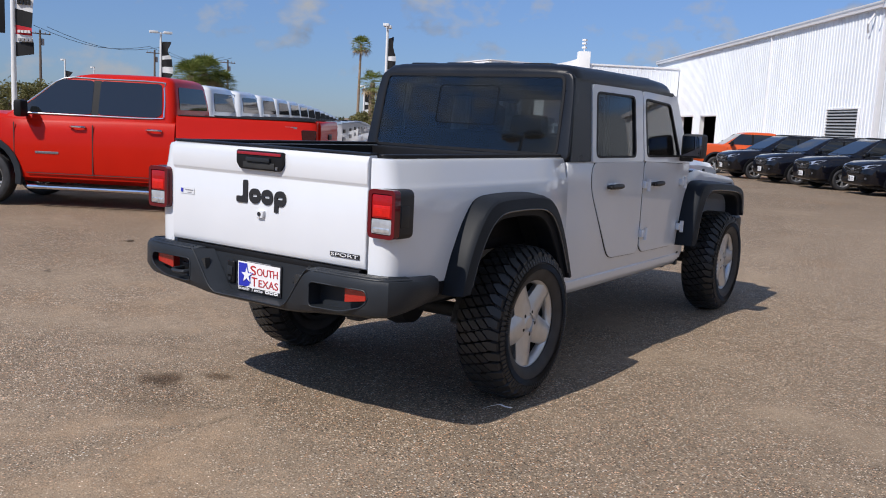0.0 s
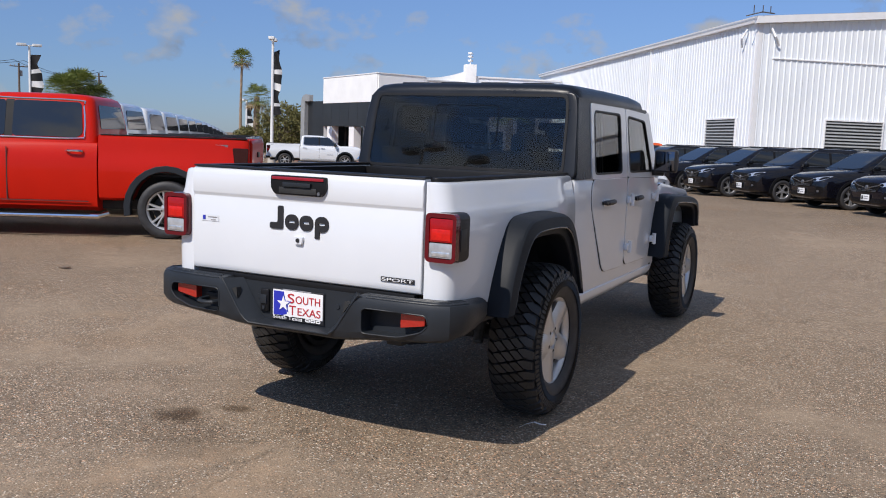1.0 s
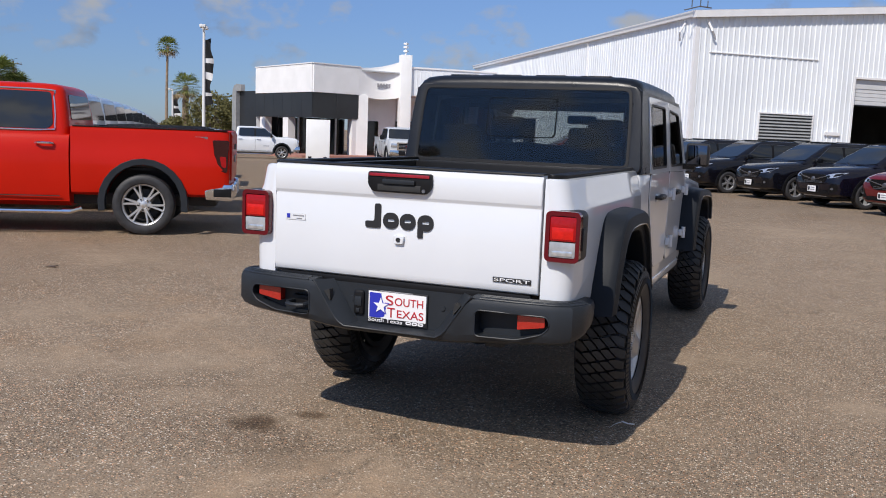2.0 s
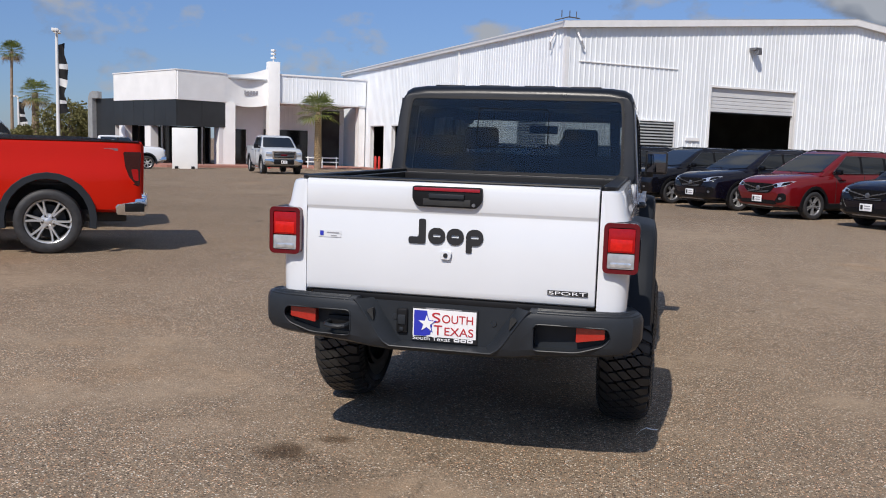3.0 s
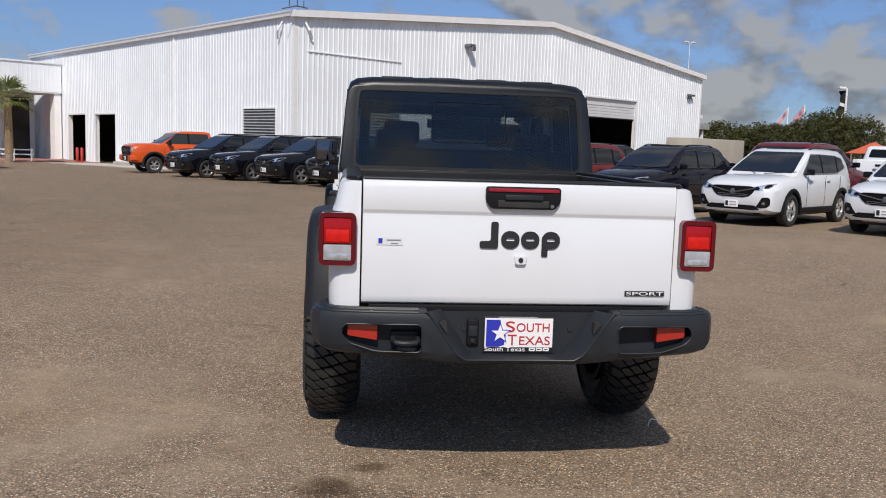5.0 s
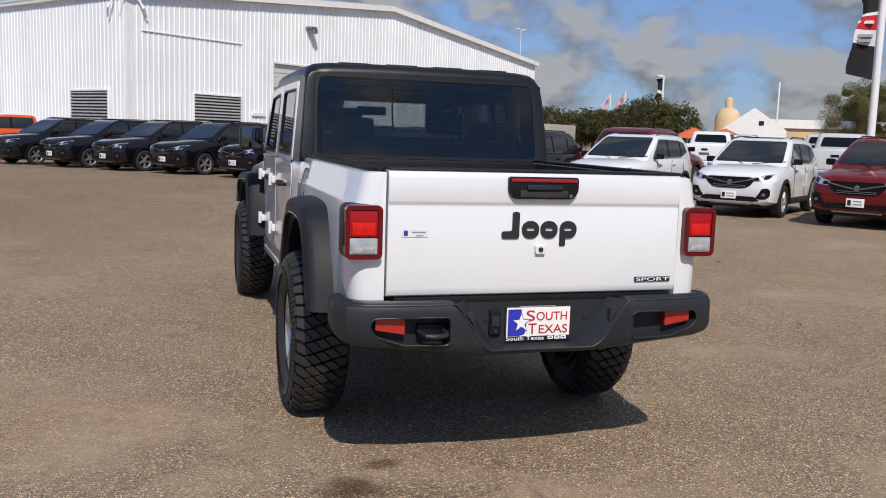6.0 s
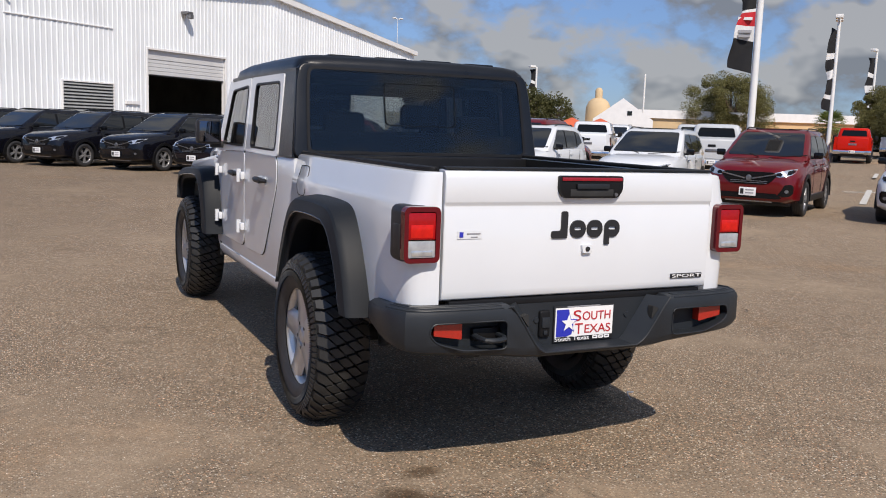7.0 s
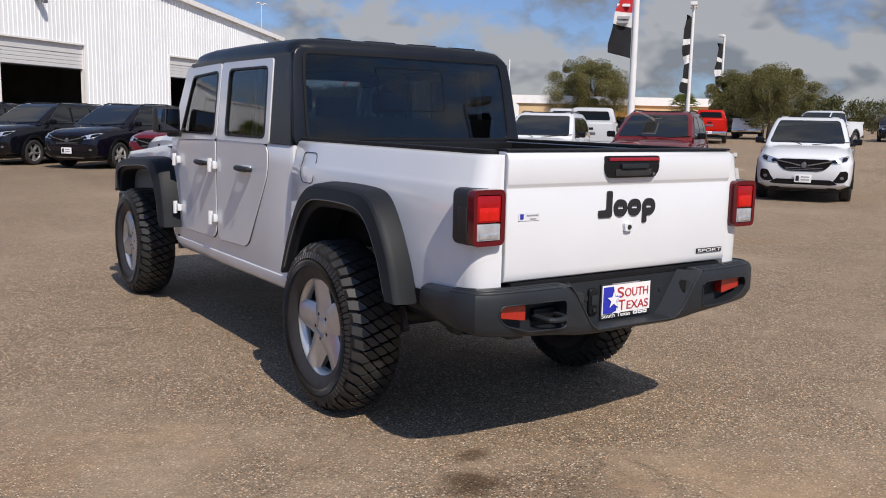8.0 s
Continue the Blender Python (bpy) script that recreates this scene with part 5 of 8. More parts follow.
def body_ring(y, zb, zt, w, wt):
    half = [(w * 0.80, zb), (w * 0.965, zb + 0.07), (w * 0.99, zb + 0.20), (w, zb + (zt - zb) * 0.50), (w * 0.995, zt - (zt - zb) * 0.25), (wt + (w - wt) * 0.55, zt - 0.07), (wt, zt - 0.02), (wt * 0.7, zt + 0.015)]
    return [(x, y, z) for x, z in half] + [(-x, y, z) for x, z in reversed(half)]


def plate_bars(owner, x, y, z, facing=1):
    p = part("number_plate", box((x, y, z), (0.31, 0.012, 0.155), 0.002), M_PLATE, owner, "white dealer plate")
    part("printed_mark", box((x + facing * 0.10, y + facing * 0.007, z), (0.06, 0.004, 0.10), 0.0), M_INKBLACK, p)
    for k in (0.03, -0.025):
        part("printed_line", box((x - facing * 0.04, y + facing * 0.007, z + k), (0.15, 0.004, 0.022), 0.0), M_GREY, p)


def wrapped(body, poly, out, thick, cell=0.05):
    """A polygon drawn on the nose (x, z), laid on the body's own surface, standing out from it, with thickness."""
    tree = BVHTree.FromObject(body, bpy.context.evaluated_depsgraph_get())
    b = bmesh.new()
    b.faces.new([b.verts.new((p, 0, q)) for p, q in poly])
    for k, no in ((0, (1, 0, 0)), (2, (0, 0, 1))):
        lo, hi = min(v.co[k] for v in b.verts), max(v.co[k] for v in b.verts)
        for i in range(math.ceil(lo / cell), math.floor(hi / cell) + 1):
            bmesh.ops.bisect_plane(b, geom=b.verts[:] + b.edges[:] + b.faces[:], plane_co=tuple(i * cell * c for c in no), plane_no=no)
    last = 2.2
    for v in sorted(b.verts, key=lambda v: abs(v.co.x)):
        hit = tree.ray_cast(Vector((v.co.x, 4.0, v.co.z)), Vector((0, -1, 0)))[0]
        last = hit.y if hit is not None and hit.y > 1.2 else last - 0.02
        v.co.y = last + out
    bmesh.ops.recalc_face_normals(b, faces=b.faces)
    bmesh.ops.solidify(b, geom=b.faces[:], thickness=thick)
    return b


def suv(paint_mat, label, rim_mat):
    T = thing("suv", label, "suv", "cars in the display row")
    st = [(-2.06, 0.50, 0.98, 0.70, 0.60), (-2.02, 0.40, 1.02, 0.79, 0.70), (-1.88, 0.32, 1.05, 0.86, 0.77), (-1.4, 0.27, 1.06, 0.90, 0.80), (-0.6, 0.25, 1.05, 0.905, 0.82),
          (0.2, 0.25, 1.03, 0.905, 0.82), (0.9, 0.25, 1.03, 0.905, 0.80), (1.3, 0.25, 1.00, 0.90, 0.76), (1.75, 0.26, 0.965, 0.89, 0.73), (2.00, 0.27, 0.92, 0.865, 0.70), (2.12, 0.29, 0.885, 0.82, 0.66), (2.20, 0.31, 0.86, 0.75, 0.60), (2.24, 0.35, 0.82, 0.66, 0.54)]
    b = part("body", loft([body_ring(*s) for s in st]), paint_mat, T, sharp=40)
    R = 0.345
    arch = []
    for y in (-1.29, 1.30):
        arch.append(lathe([(0, -1.2), (0.395, -1.2), (0.395, 1.2), (0, 1.2)], 28, m=Matrix.Translation((0, y, R))))
    cut(b, arch)
    part("underbody", box((0, 0.0, 0.36), (1.40, 3.9, 0.30), 0.03), M_UNDER, T)
    for y in (-1.29, 1.30):
        for s in (1, -1):
            o, i = [], []
            for k in range(13):
                a = math.pi * (k / 12 * 1.10 - 0.05)
                o.append((y + 0.455 * math.cos(a), R + 0.455 * math.sin(a)))
                i.append((y + 0.39 * math.cos(a), R + 0.39 * math.sin(a)))
            part("arch_trim", prism(o + list(reversed(i)), "x", s * 0.83, s * 0.915), M_BLACK, T, "black wheel-arch trim")
    for s in (1, -1):
        part("sill_trim", prism(soften([(s * 0.80, 0.25), (s * 0.905, 0.27), (s * 0.912, 0.40), (s * 0.80, 0.42)], 0.02), "y", -0.86, 0.87), M_BLACK, T)
        part("roof_rail", tube([(s * 0.60, -1.35, 1.585), (s * 0.60, -1.2, 1.625), (s * 0.60, -0.2, 1.628), (s * 0.60, 0.0, 1.585)], 0.015, 6), M_BLACK, T)
        trim = [(0.70, 1.062), (0.14, 1.488), (-0.37, 1.490), (-1.13, 1.472), (-1.50, 1.410), (-1.63, 1.20), (-1.13, 1.075), (0.68, 1.055)]
        part("window_trim", tube([(s * (0.806 - (z - 1.10) * 0.265 + 0.006), y, z) for y, z in trim], 0.007, 6), M_BRIGHT, T, "bright window trim")
        m = part("door_mirror", box((s * 0.955, 0.62, 1.10), (0.18, 0.10, 0.125), 0.035, 2), M_GLOSSBLACK, T, "black door mirror")
        part("mirror_arm", box((s * 0.87, 0.63, 1.05), (0.10, 0.06, 0.04), 0.01), M_BLACK, m)
        for y in (-0.35, 0.55):
            part("door_handle", box((s * 0.905, y - 0.15, 0.93), (0.03, 0.17, 0.03), 0.01), paint_mat, T)
        for y in (-0.33, 0.62, -1.15):
            part("door_seam", box((s * 0.9035, y, 0.72), (0.006, 0.010, 0.60)), M_UNDER, T)
        def mirror_of(pts):
            return [(s * p, q) for p, q in (pts if s > 0 else reversed(pts))]

        hl = part("headlamp", wrapped(b, mirror_of([(0.44, 0.765), (0.46, 0.815), (0.58, 0.842), (0.70, 0.872), (0.80, 0.885), (0.80, 0.835), (0.76, 0.795), (0.66, 0.765), (0.54, 0.752)]), 0.010, 0.03), M_LAMP, T, "clear headlamp with dark bezel")
        part("lamp_bezel", wrapped(b, mirror_of([(0.46, 0.770), (0.48, 0.806), (0.56, 0.824), (0.60, 0.800), (0.58, 0.766)]), 0.014, 0.02), M_GLOSSBLACK, hl)
        part("lamp_bezel", wrapped(b, mirror_of([(0.68, 0.846), (0.74, 0.866), (0.785, 0.872), (0.785, 0.840), (0.75, 0.806), (0.68, 0.785)]), 0.014, 0.02), M_GLOSSBLACK, hl)
        fb = part("fog_bezel", wrapped(b, mirror_of(soften([(0.53, 0.425), (0.60, 0.520), (0.655, 0.625), (0.76, 0.640), (0.80, 0.600), (0.80, 0.475), (0.74, 0.415), (0.64, 0.405)], 0.02)), 0.008, 0.03), M_GLOSSBLACK, T, "black fog-lamp recess")
        part("fog_lamp", wrapped(b, mirror_of(rounded(0.66, 0.73, 0.475, 0.535, 0.03, 4)), 0.016, 0.02), M_STEEL, fb)
        part("tail_lamp", prism(soften([(s * 0.46, 0.94), (s * 0.76, 0.96), (s * 0.78, 1.05), (s * 0.46, 1.02)], 0.02), "y", -2.07, -1.90, 0.01, 1), M_REDLENS, T)
        part("wiper", tube([(s * 0.1, 1.06, 1.035), (s * 0.55 - 0.25, 0.97, 1.10)], 0.008, 5), M_BLACK, T)
    gr = part("grille", wrapped(b, soften([(-0.36, 0.640), (-0.44, 0.700), (-0.52, 0.795), (-0.42, 0.822), (0.42, 0.822), (0.52, 0.795), (0.44, 0.700), (0.36, 0.640), (0.25, 0.615), (-0.25, 0.615)], 0.02), 0.012, 0.03), M_GLOSSBLACK, T, "black grille with bright wing bar")
    for s in (1, -1):
        part("grille_bar", wrapped(b, [(s * p, q) for p, q in ((0.06, 0.705), (0.06, 0.728), (0.50, 0.806), (0.50, 0.788))], 0.026, 0.014), M_BRIGHT, gr)
    for z in (0.645, 0.675):
        part("grille_mesh", wrapped(b, [(-0.34, z - 0.005), (0.34, z - 0.005), (0.34, z + 0.005), (-0.34, z + 0.005)], 0.020, 0.008), M_STEEL, gr)
    part("emblem", lathe([(0, 0.02), (0.045, 0.012), (0.055, -0.02), (0, -0.02)], 20, m=Matrix.Translation((0, 2.270, 0.722)) @ Matrix.Rotation(math.pi / 2, 4, "Z")), M_STEEL, gr)
    part("lower_intake", wrapped(b, soften([(-0.62, 0.375), (-0.50, 0.455), (0.50, 0.455), (0.62, 0.375), (0.50, 0.355), (-0.50, 0.355)], 0.02), 0.010, 0.03), M_GLOSSBLACK, T, "black lower air intake")
    part("bumper_lip", box((0, 2.06, 0.315), (1.24, 0.20, 0.10), 0.035, 2), M_BLACK, T, "black lower bumper lip")
    part("skid_plate", prism(soften([(-0.48, 2.10), (-0.42, 2.18), (0.42, 2.18), (0.48, 2.10)], 0.03), "z", 0.280, 0.318, 0.008, 1), M_BRIGHT, T, "silver skid plate")
    plate_bars(T, 0.0, 2.282, 0.475)
    part("rear_bumper", box((0, -2.02, 0.52), (1.50, 0.14, 0.26), 0.05, 2), M_BLACK, T)
    c = cabin(T, paint_mat, [(1.00, -1.96, 1.12, 0.815), (1.10, -1.93, 0.95, 0.80), (1.30, -1.85, 0.60, 0.755), (1.48, -1.70, 0.27, 0.70), (1.565, -1.56, 0.08, 0.655), (1.605, -1.35, -0.10, 0.58), (1.62, -1.1, -0.35, 0.42)],
              [[(0.66, 1.07), (-0.29, 1.07), (-0.29, 1.475), (0.14, 1.475)], [(-0.37, 1.07), (-1.13, 1.09), (-1.13, 1.46), (-0.37, 1.475)], [(-1.21, 1.11), (-1.60, 1.20), (-1.48, 1.40), (-1.21, 1.45)]], M_CARGLASS, [(-0.33, 1.065, 1.48), (-1.17, 1.09, 1.462)],
              (1.07, 1.53, 1.16, 1.50))
    part("roof_glass", sheet(rounded(-0.45, 0.45, -1.05, -0.05, 0.08), lambda x, y, d: (x, y, 1.612 + d - max(0, y + 0.35) * 0.03), -0.01, 0.014), M_CARGLASS, c)
    part("dash_card", box((0.45, 0.60, 1.16), (0.10, 0.012, 0.06), 0.0, m=None), M_PLATE, c, "white card behind the screen")
    r = 0.235
    wheel_set(T, R, 0.225, r, road_tyre(R, 0.225, r), alloy_rim(r, 0.22, 5, True, 0.075), [(0.79, -1.29), (-0.79, -1.29), (0.79, 1.30), (-0.79, 1.30)], rim_mat)
    # tall shoulders: all above the wheels stands higher
    for ob in T.children_recursive:
        if ob.name.split(".")[0] not in ("wheel", "tyre", "rim", "barrel", "lug_nuts"):
            for v in ob.data.vertices:
                v.co.z += 0.075 * smooth01(0.62, 1.10, v.co.z)
    return T


def pickup(paint_mat, label, group="", big=True, chrome=True, spokes=6):
    """Crew-cab pickup; origin between the axles on the ground, nose along +y."""
    T = thing("pickup_truck", label, "pickup truck", group)
    k = 1.0
    R = 0.405 if big else 0.385
    # nose and cab
    st = [(-0.935, 0.36, 1.32, 0.985, 0.93), (-0.2, 0.36, 1.32, 0.99, 0.93), (0.6, 0.36, 1.31, 0.99, 0.92), (1.25, 0.36, 1.31, 0.99, 0.90), (1.6, 0.38, 1.35, 0.99, 0.90), (2.2, 0.42, 1.35, 0.985, 0.88), (2.62, 0.46, 1.32, 0.965, 0.85), (2.80, 0.50, 1.26, 0.92, 0.80), (2.86, 0.56, 1.15, 0.86, 0.74)]
    nose = part("body", loft([body_ring(*s) for s in st]), paint_mat, T, sharp=40)
    cut(nose, [lathe([(0, -1.2), (0.512, -1.2), (0.512, 1.2), (0, 1.2)], 28, m=Matrix.Translation((0, 1.87, R + 0.02)))])
    # bed
    half = [(0.90, 0.52), (0.965, 0.56), (0.985, 0.66), (0.995, 0.90), (0.99, 1.08), (0.975, 1.12), (0.975, 1.32), (0.962, 1.405), (0.935, 1.422)]
    rings = []
    for y, f in ((-2.985, 0.955), (-2.965, 0.975), (-2.90, 0.99), (-2.6, 1.0), (-1.8, 1.0), (-1.3, 1.0), (-0.958, 1.0)):
        rings.append([(x * f, y, z) for x, z in half] + [(-x * f, y, z) for x, z in reversed(half)])
    bed = part("bed", loft(rings), paint_mat, T, sharp=40)
    cut(bed, [prism([(-2.92, 0.85), (-2.92, 1.6), (-1.02, 1.6), (-1.02, 0.85)], "x", -0.86, 0.86), lathe([(0, -1.2), (0.512, -1.2), (0.512, 1.2), (0, 1.2)], 28, m=Matrix.Translation((0, -1.87, R + 0.02)))])
    part("bed_liner", box((0, -2.01, 0.875), (1.70, 1.80, 0.03)), M_BLACK, bed)
    for s in (1, -1):
        part("rail_cap", box((s * 0.915, -1.97, 1.426), (0.09, 1.98, 0.014), 0.005), M_BLACK, bed)
        part("decal", box((s * 0.970, -2.62, 1.325), (0.006, 0.17, 0.028), 0.0), M_STEEL, bed, "small silver drive badge")
        part("tail_lamp", prism(soften([(-2.985, 1.30), (-2.765, 1.30), (-2.79, 1.10), (-2.86, 0.88), (-2.96, 0.86)], 0.025), "x", s * 0.80, s * 0.985, 0.012, 1), M_SMOKE, T, "smoked dark red tail lamp")
        part("tail_lamp_core", prism(soften([(-2.95, 0.93), (-2.89, 0.94), (-2.86, 1.08), (-2.945, 1.08)], 0.02), "x", s * 0.86, s * 0.990), M_REDLENS, T)
        part("rear_bumper_corner", prism(soften([(-3.03, 0.475), (-3.06, 0.62), (-3.04, 0.70), (-2.72, 0.71), (-2.66, 0.60), (-2.68, 0.49)], 0.02), "x", s * 0.60, s * 0.975, 0.025, 2), M_CHROME if chrome else M_BLACK, T, "bright rear bumper corner")
        part("corner_step", box((s * 0.965, -2.90, 0.585), (0.026, 0.24, 0.11), 0.008), M_BLACK, T)
        # running board
        part("side_step", tube([(s * 0.90, -1.06, 0.33), (s * 1.0, -0.96, 0.30), (s * 1.0, 1.2, 0.30), (s * 0.90, 1.3, 0.33)], 0.036, 8), M_CHROME if chrome else M_BLACK, T, "bright tubular side step")
        part("step_tread", box((s * 1.0, 0.1, 0.333), (0.075, 1.9, 0.012), 0.003), M_BLACK, T)
        m = part("door_mirror", box((s * 1.13, 1.22, 1.42), (0.22, 0.12, 0.24), 0.045, 2), M_BLACK, T, "black door mirror")
        part("mirror_arm", box((s * 1.0, 1.24, 1.33), (0.16, 0.06, 0.05), 0.015), M_BLACK, m)
        for y in (0.38, -0.73):
            part("door_handle", tube([(s * 0.985, y - 0.02, 1.185), (s * 1.025, y + 0.02, 1.19), (s * 1.025, y + 0.16, 1.19), (s * 0.985, y + 0.20, 1.185)], 0.017, 7), M_CHROME if chrome else paint_mat, T, "bright door handle" if chrome else "")
        for y in (0.25, 1.40):
            part("door_seam", box((s * 0.988, y, 0.86), (0.008, 0.012, 0.72)), M_UNDER, T)
        part("door_seam", box((s * 0.988, 0.20, 0.502), (0.008, 2.05, 0.012)), M_UNDER, T)
        part("door_badge", box((s * 0.992, 0.92, 0.80), (0.006, 0.34, 0.035), 0.002), M_STEEL, T)
        for y in (-1.87, 1.87):
            o, i = [], []
            for q in range(15):
                a = math.pi * (q / 14 * 1.12 - 0.06)
                ey, ez = math.cos(a), math.sin(a)
                o.append((y + 0.580 * ey, R + 0.02 + 0.600 * ez))
                i.append((y + 0.490 * ey, R + 0.02 + 0.515 * ez))
            part("wheel_arch_trim", prism(o + list(reversed(i)), "x", s * 0.90, s * 1.012, 0.006, 1), M_PLASTIC, T, "black wheel-arch trim")
        part("headlamp", prism(soften([(s * 0.56, 0.94), (s * 0.56, 1.13), (s * 0.88, 1.15), (s * 0.90, 0.96)], 0.03), "y", 2.60, 2.885, 0.02, 2), M_LAMP, T, "clear headlamp")
        part("front_bumper_end", prism(soften([(s * 0.50, 0.52), (s * 0.50, 0.80), (s * 0.93, 0.80), (s * 0.96, 0.58)], 0.03), "y", 2.55, 2.96, 0.04, 2), M_CHROME if chrome else paint_mat, T)
        part("wheel_housing", box((s * 0.62, -1.87, 0.95), (0.50, 1.2, 0.10)), M_UNDER, T)
        for y in (-1.87, 1.87):
            part("arch_liner", box((s * 0.58, y, 0.70), (0.04, 1.12, 0.56), 0.01), M_UNDER, T, "black wheel-arch liner")
    part("tailgate", prism([(-3.01, 0.75), (-3.02, 1.36), (-2.99, 1.424), (-2.93, 1.424), (-2.93, 0.75)], "x", -0.785, 0.785, 0.008, 1), paint_mat, T)
    part("tailgate_handle", box((0, -3.025, 1.20), (0.26, 0.02, 0.08), 0.008), M_BLACK, T)
    part("tailgate_badge", box((0, -3.022, 1.03), (0.42, 0.012, 0.10), 0.004), M_STEEL, T)
    part("rear_bumper", box((0, -2.98, 0.60), (1.30, 0.16, 0.18), 0.03, 2), M_CHROME if chrome else M_BLACK, T)
    plate_bars(T, 0, -3.066, 0.62, -1)
    g = part("grille", prism(soften([(-0.54, 0.84), (-0.56, 1.17), (0.56, 1.17), (0.54, 0.84)], 0.04), "y", 2.70, 2.90, 0.015, 1), M_BLACK, T, "black grille in a bright surround")
    part("grille_surround", framed(soften([(-0.58, 0.81), (-0.60, 1.20), (0.60, 1.20), (0.58, 0.81)], 0.05), soften([(-0.50, 0.87), (-0.52, 1.14), (0.52, 1.14), (0.50, 0.87)], 0.04), lambda p, q, d: (p, d, q), 2.80, 2.925), M_CHROME if chrome else M_BLACK, g)
    for z in (0.93, 1.0, 1.07):
        part("grille_bar", box((0, 2.91, z), (1.0, 0.02, 0.025), 0.006), M_STEEL, g)
    part("emblem", box((0, 2.925, 1.005), (0.32, 0.02, 0.09), 0.006), M_REDTRIM, g)
    part("front_bumper", box((0, 2.86, 0.66), (1.10, 0.16, 0.24), 0.04, 2), M_BLACK, T)
    plate_bars(T, 0, 2.95, 0.66, 1)
    part("underbody", box((0, -0.1, 0.46), (1.40, 5.4, 0.16), 0.03), M_UNDER, T)
    part("rear_axle", tube([(-0.75, -1.87, 0.40), (0.75, -1.87, 0.40)], 0.06, 8), M_UNDER, T)
    panes = [[(1.38, 1.375), (0.30, 1.375), (0.30, 1.862), (0.80, 1.862)], [(0.20, 1.375), (-0.66, 1.375), (-0.73, 1.43), (-0.69, 1.855), (0.20, 1.862)]]
    c = cabin(T, paint_mat, [(1.27, -0.93, 1.68, 0.925), (1.36, -0.925, 1.54, 0.905), (1.60, -0.90, 1.16, 0.845), (1.87, -0.85, 0.74, 0.775), (1.925, -0.815, 0.60, 0.745), (1.96, -0.72, 0.42, 0.68), (1.975, -0.5, 0.1, 0.50)], panes, M_CARGLASS, [(0.25, 1.372, 1.866)], (1.375, 1.87, 1.50, 1.83), 0.11, M_REARGLASS, 1.7)
    if chrome:
        for s in (1, -1):
            def px(z):
                return 0.905 - (z - 1.36) * 0.27
            pts = flowing([(1.43, 1.360), (0.2, 1.356), (-0.66, 1.360), (-0.755, 1.43), (-0.725, 1.80), (-0.66, 1.880), (0.2, 1.886), (0.74, 1.880), (1.06, 1.66), (1.43, 1.364)], 3)
            part("window_trim", tube([(s * (px(z) + 0.010), y, z) for y, z in pts], 0.011, 6), M_CHROME, c, "bright window trim")
    r = 0.282 if big else 0.23
    wheel_set(T, R, 0.27, r, road_tyre(R, 0.27, r), alloy_rim(r, 0.26, spokes, True, 0.085), [(0.86, -1.87), (-0.86, -1.87), (0.86, 1.87), (-0.86, 1.87)], M_ALLOY)
    return T


def stand(x, y, heading):
    """Parks a vehicle at (x, y), nose along the compass heading in degrees (0 is +y, 90 is +x)."""
    return Matrix.Translation((x, y, gz(x, y))) @ Matrix.Rotation(-radians(heading), 4, "Z")


def place(ob, x, y, heading, size=1.0):
    ob.matrix_basis = stand(x, y, heading)
    ob.scale = (size, size, size)
    return ob


def again(ob, x, y, heading, size=1.0, label=""):
    c = copy_thing(ob, stand(x, y, heading))
    c.scale = (size, size, size)
    if label:
        c["label"] = label
    return c


# display row: place of each car's left front wheel, nose to the south-west
ROW_HEAD = 232.0
FX, FY = math.sin(radians(ROW_HEAD)), math.cos(radians(ROW_HEAD))


def from_wheel(px, py):
    lx, ly = -FY, FX
    return px - 0.86 * lx - 1.30 * FX, py - 0.86 * ly - 1.30 * FY


suv_navy = place(suv(M_NAVY, "dark navy compact suv parked in the display row", M_ALLOY), *from_wheel(6.83, 16.65), ROW_HEAD)
suv_black = place(suv(M_BLACKP, "black compact suv with alloy wheels on the lot", M_DARKALLOY), *from_wheel(1.65, 23.5), ROW_HEAD)
suv_maroon = place(suv(M_MAROON, "deep red compact suv with white dealer plate", M_DARKALLOY), *from_wheel(4.85, 18.95), ROW_HEAD)
suv_white = place(suv(M_WHITE, "white compact suv with black grille and trim", M_ALLOY), *from_wheel(8.80, 14.30), ROW_HEAD)
for px, py in ((-0.35, 25.5), (-2.2, 27.3), (-4.0, 29.1), (-5.9, 30.8)):
    again(suv_black, *from_wheel(px, py), ROW_HEAD)
again(suv_navy, *from_wheel(3.35, 21.3), ROW_HEAD)
again(suv_white, *from_wheel(10.90, 12.15), ROW_HEAD)
again(suv_maroon, *from_wheel(12.25, 9.75), ROW_HEAD + 5, 1.04)
again(suv_white, *from_wheel(14.1, 7.2), ROW_HEAD + 6)
# second rank, tail to tail behind the first
for px, py, src in ((3.1, 28.2, suv_black), (5.0, 26.2, suv_navy), (6.9, 24.4, suv_black), (8.9, 22.3, suv_black), (1.0, 30.4, suv_black)):
    again(src, px + 1.2, py + 0.6, ROW_HEAD - 180, label="dark compact suv in the second rank")
again(suv_maroon, 12.6, 20.6, ROW_HEAD - 180, 1.12, "dark red larger suv behind the front row")

red_truck = place(pickup(M_RED, "bright red crew-cab pickup with chrome trim", "pickups in the west row"), -8.506, 5.540, 237.4)
white_truck = pickup(M_WHITE, "white crew-cab pickup with chrome trim in a row", "pickups in the west row")
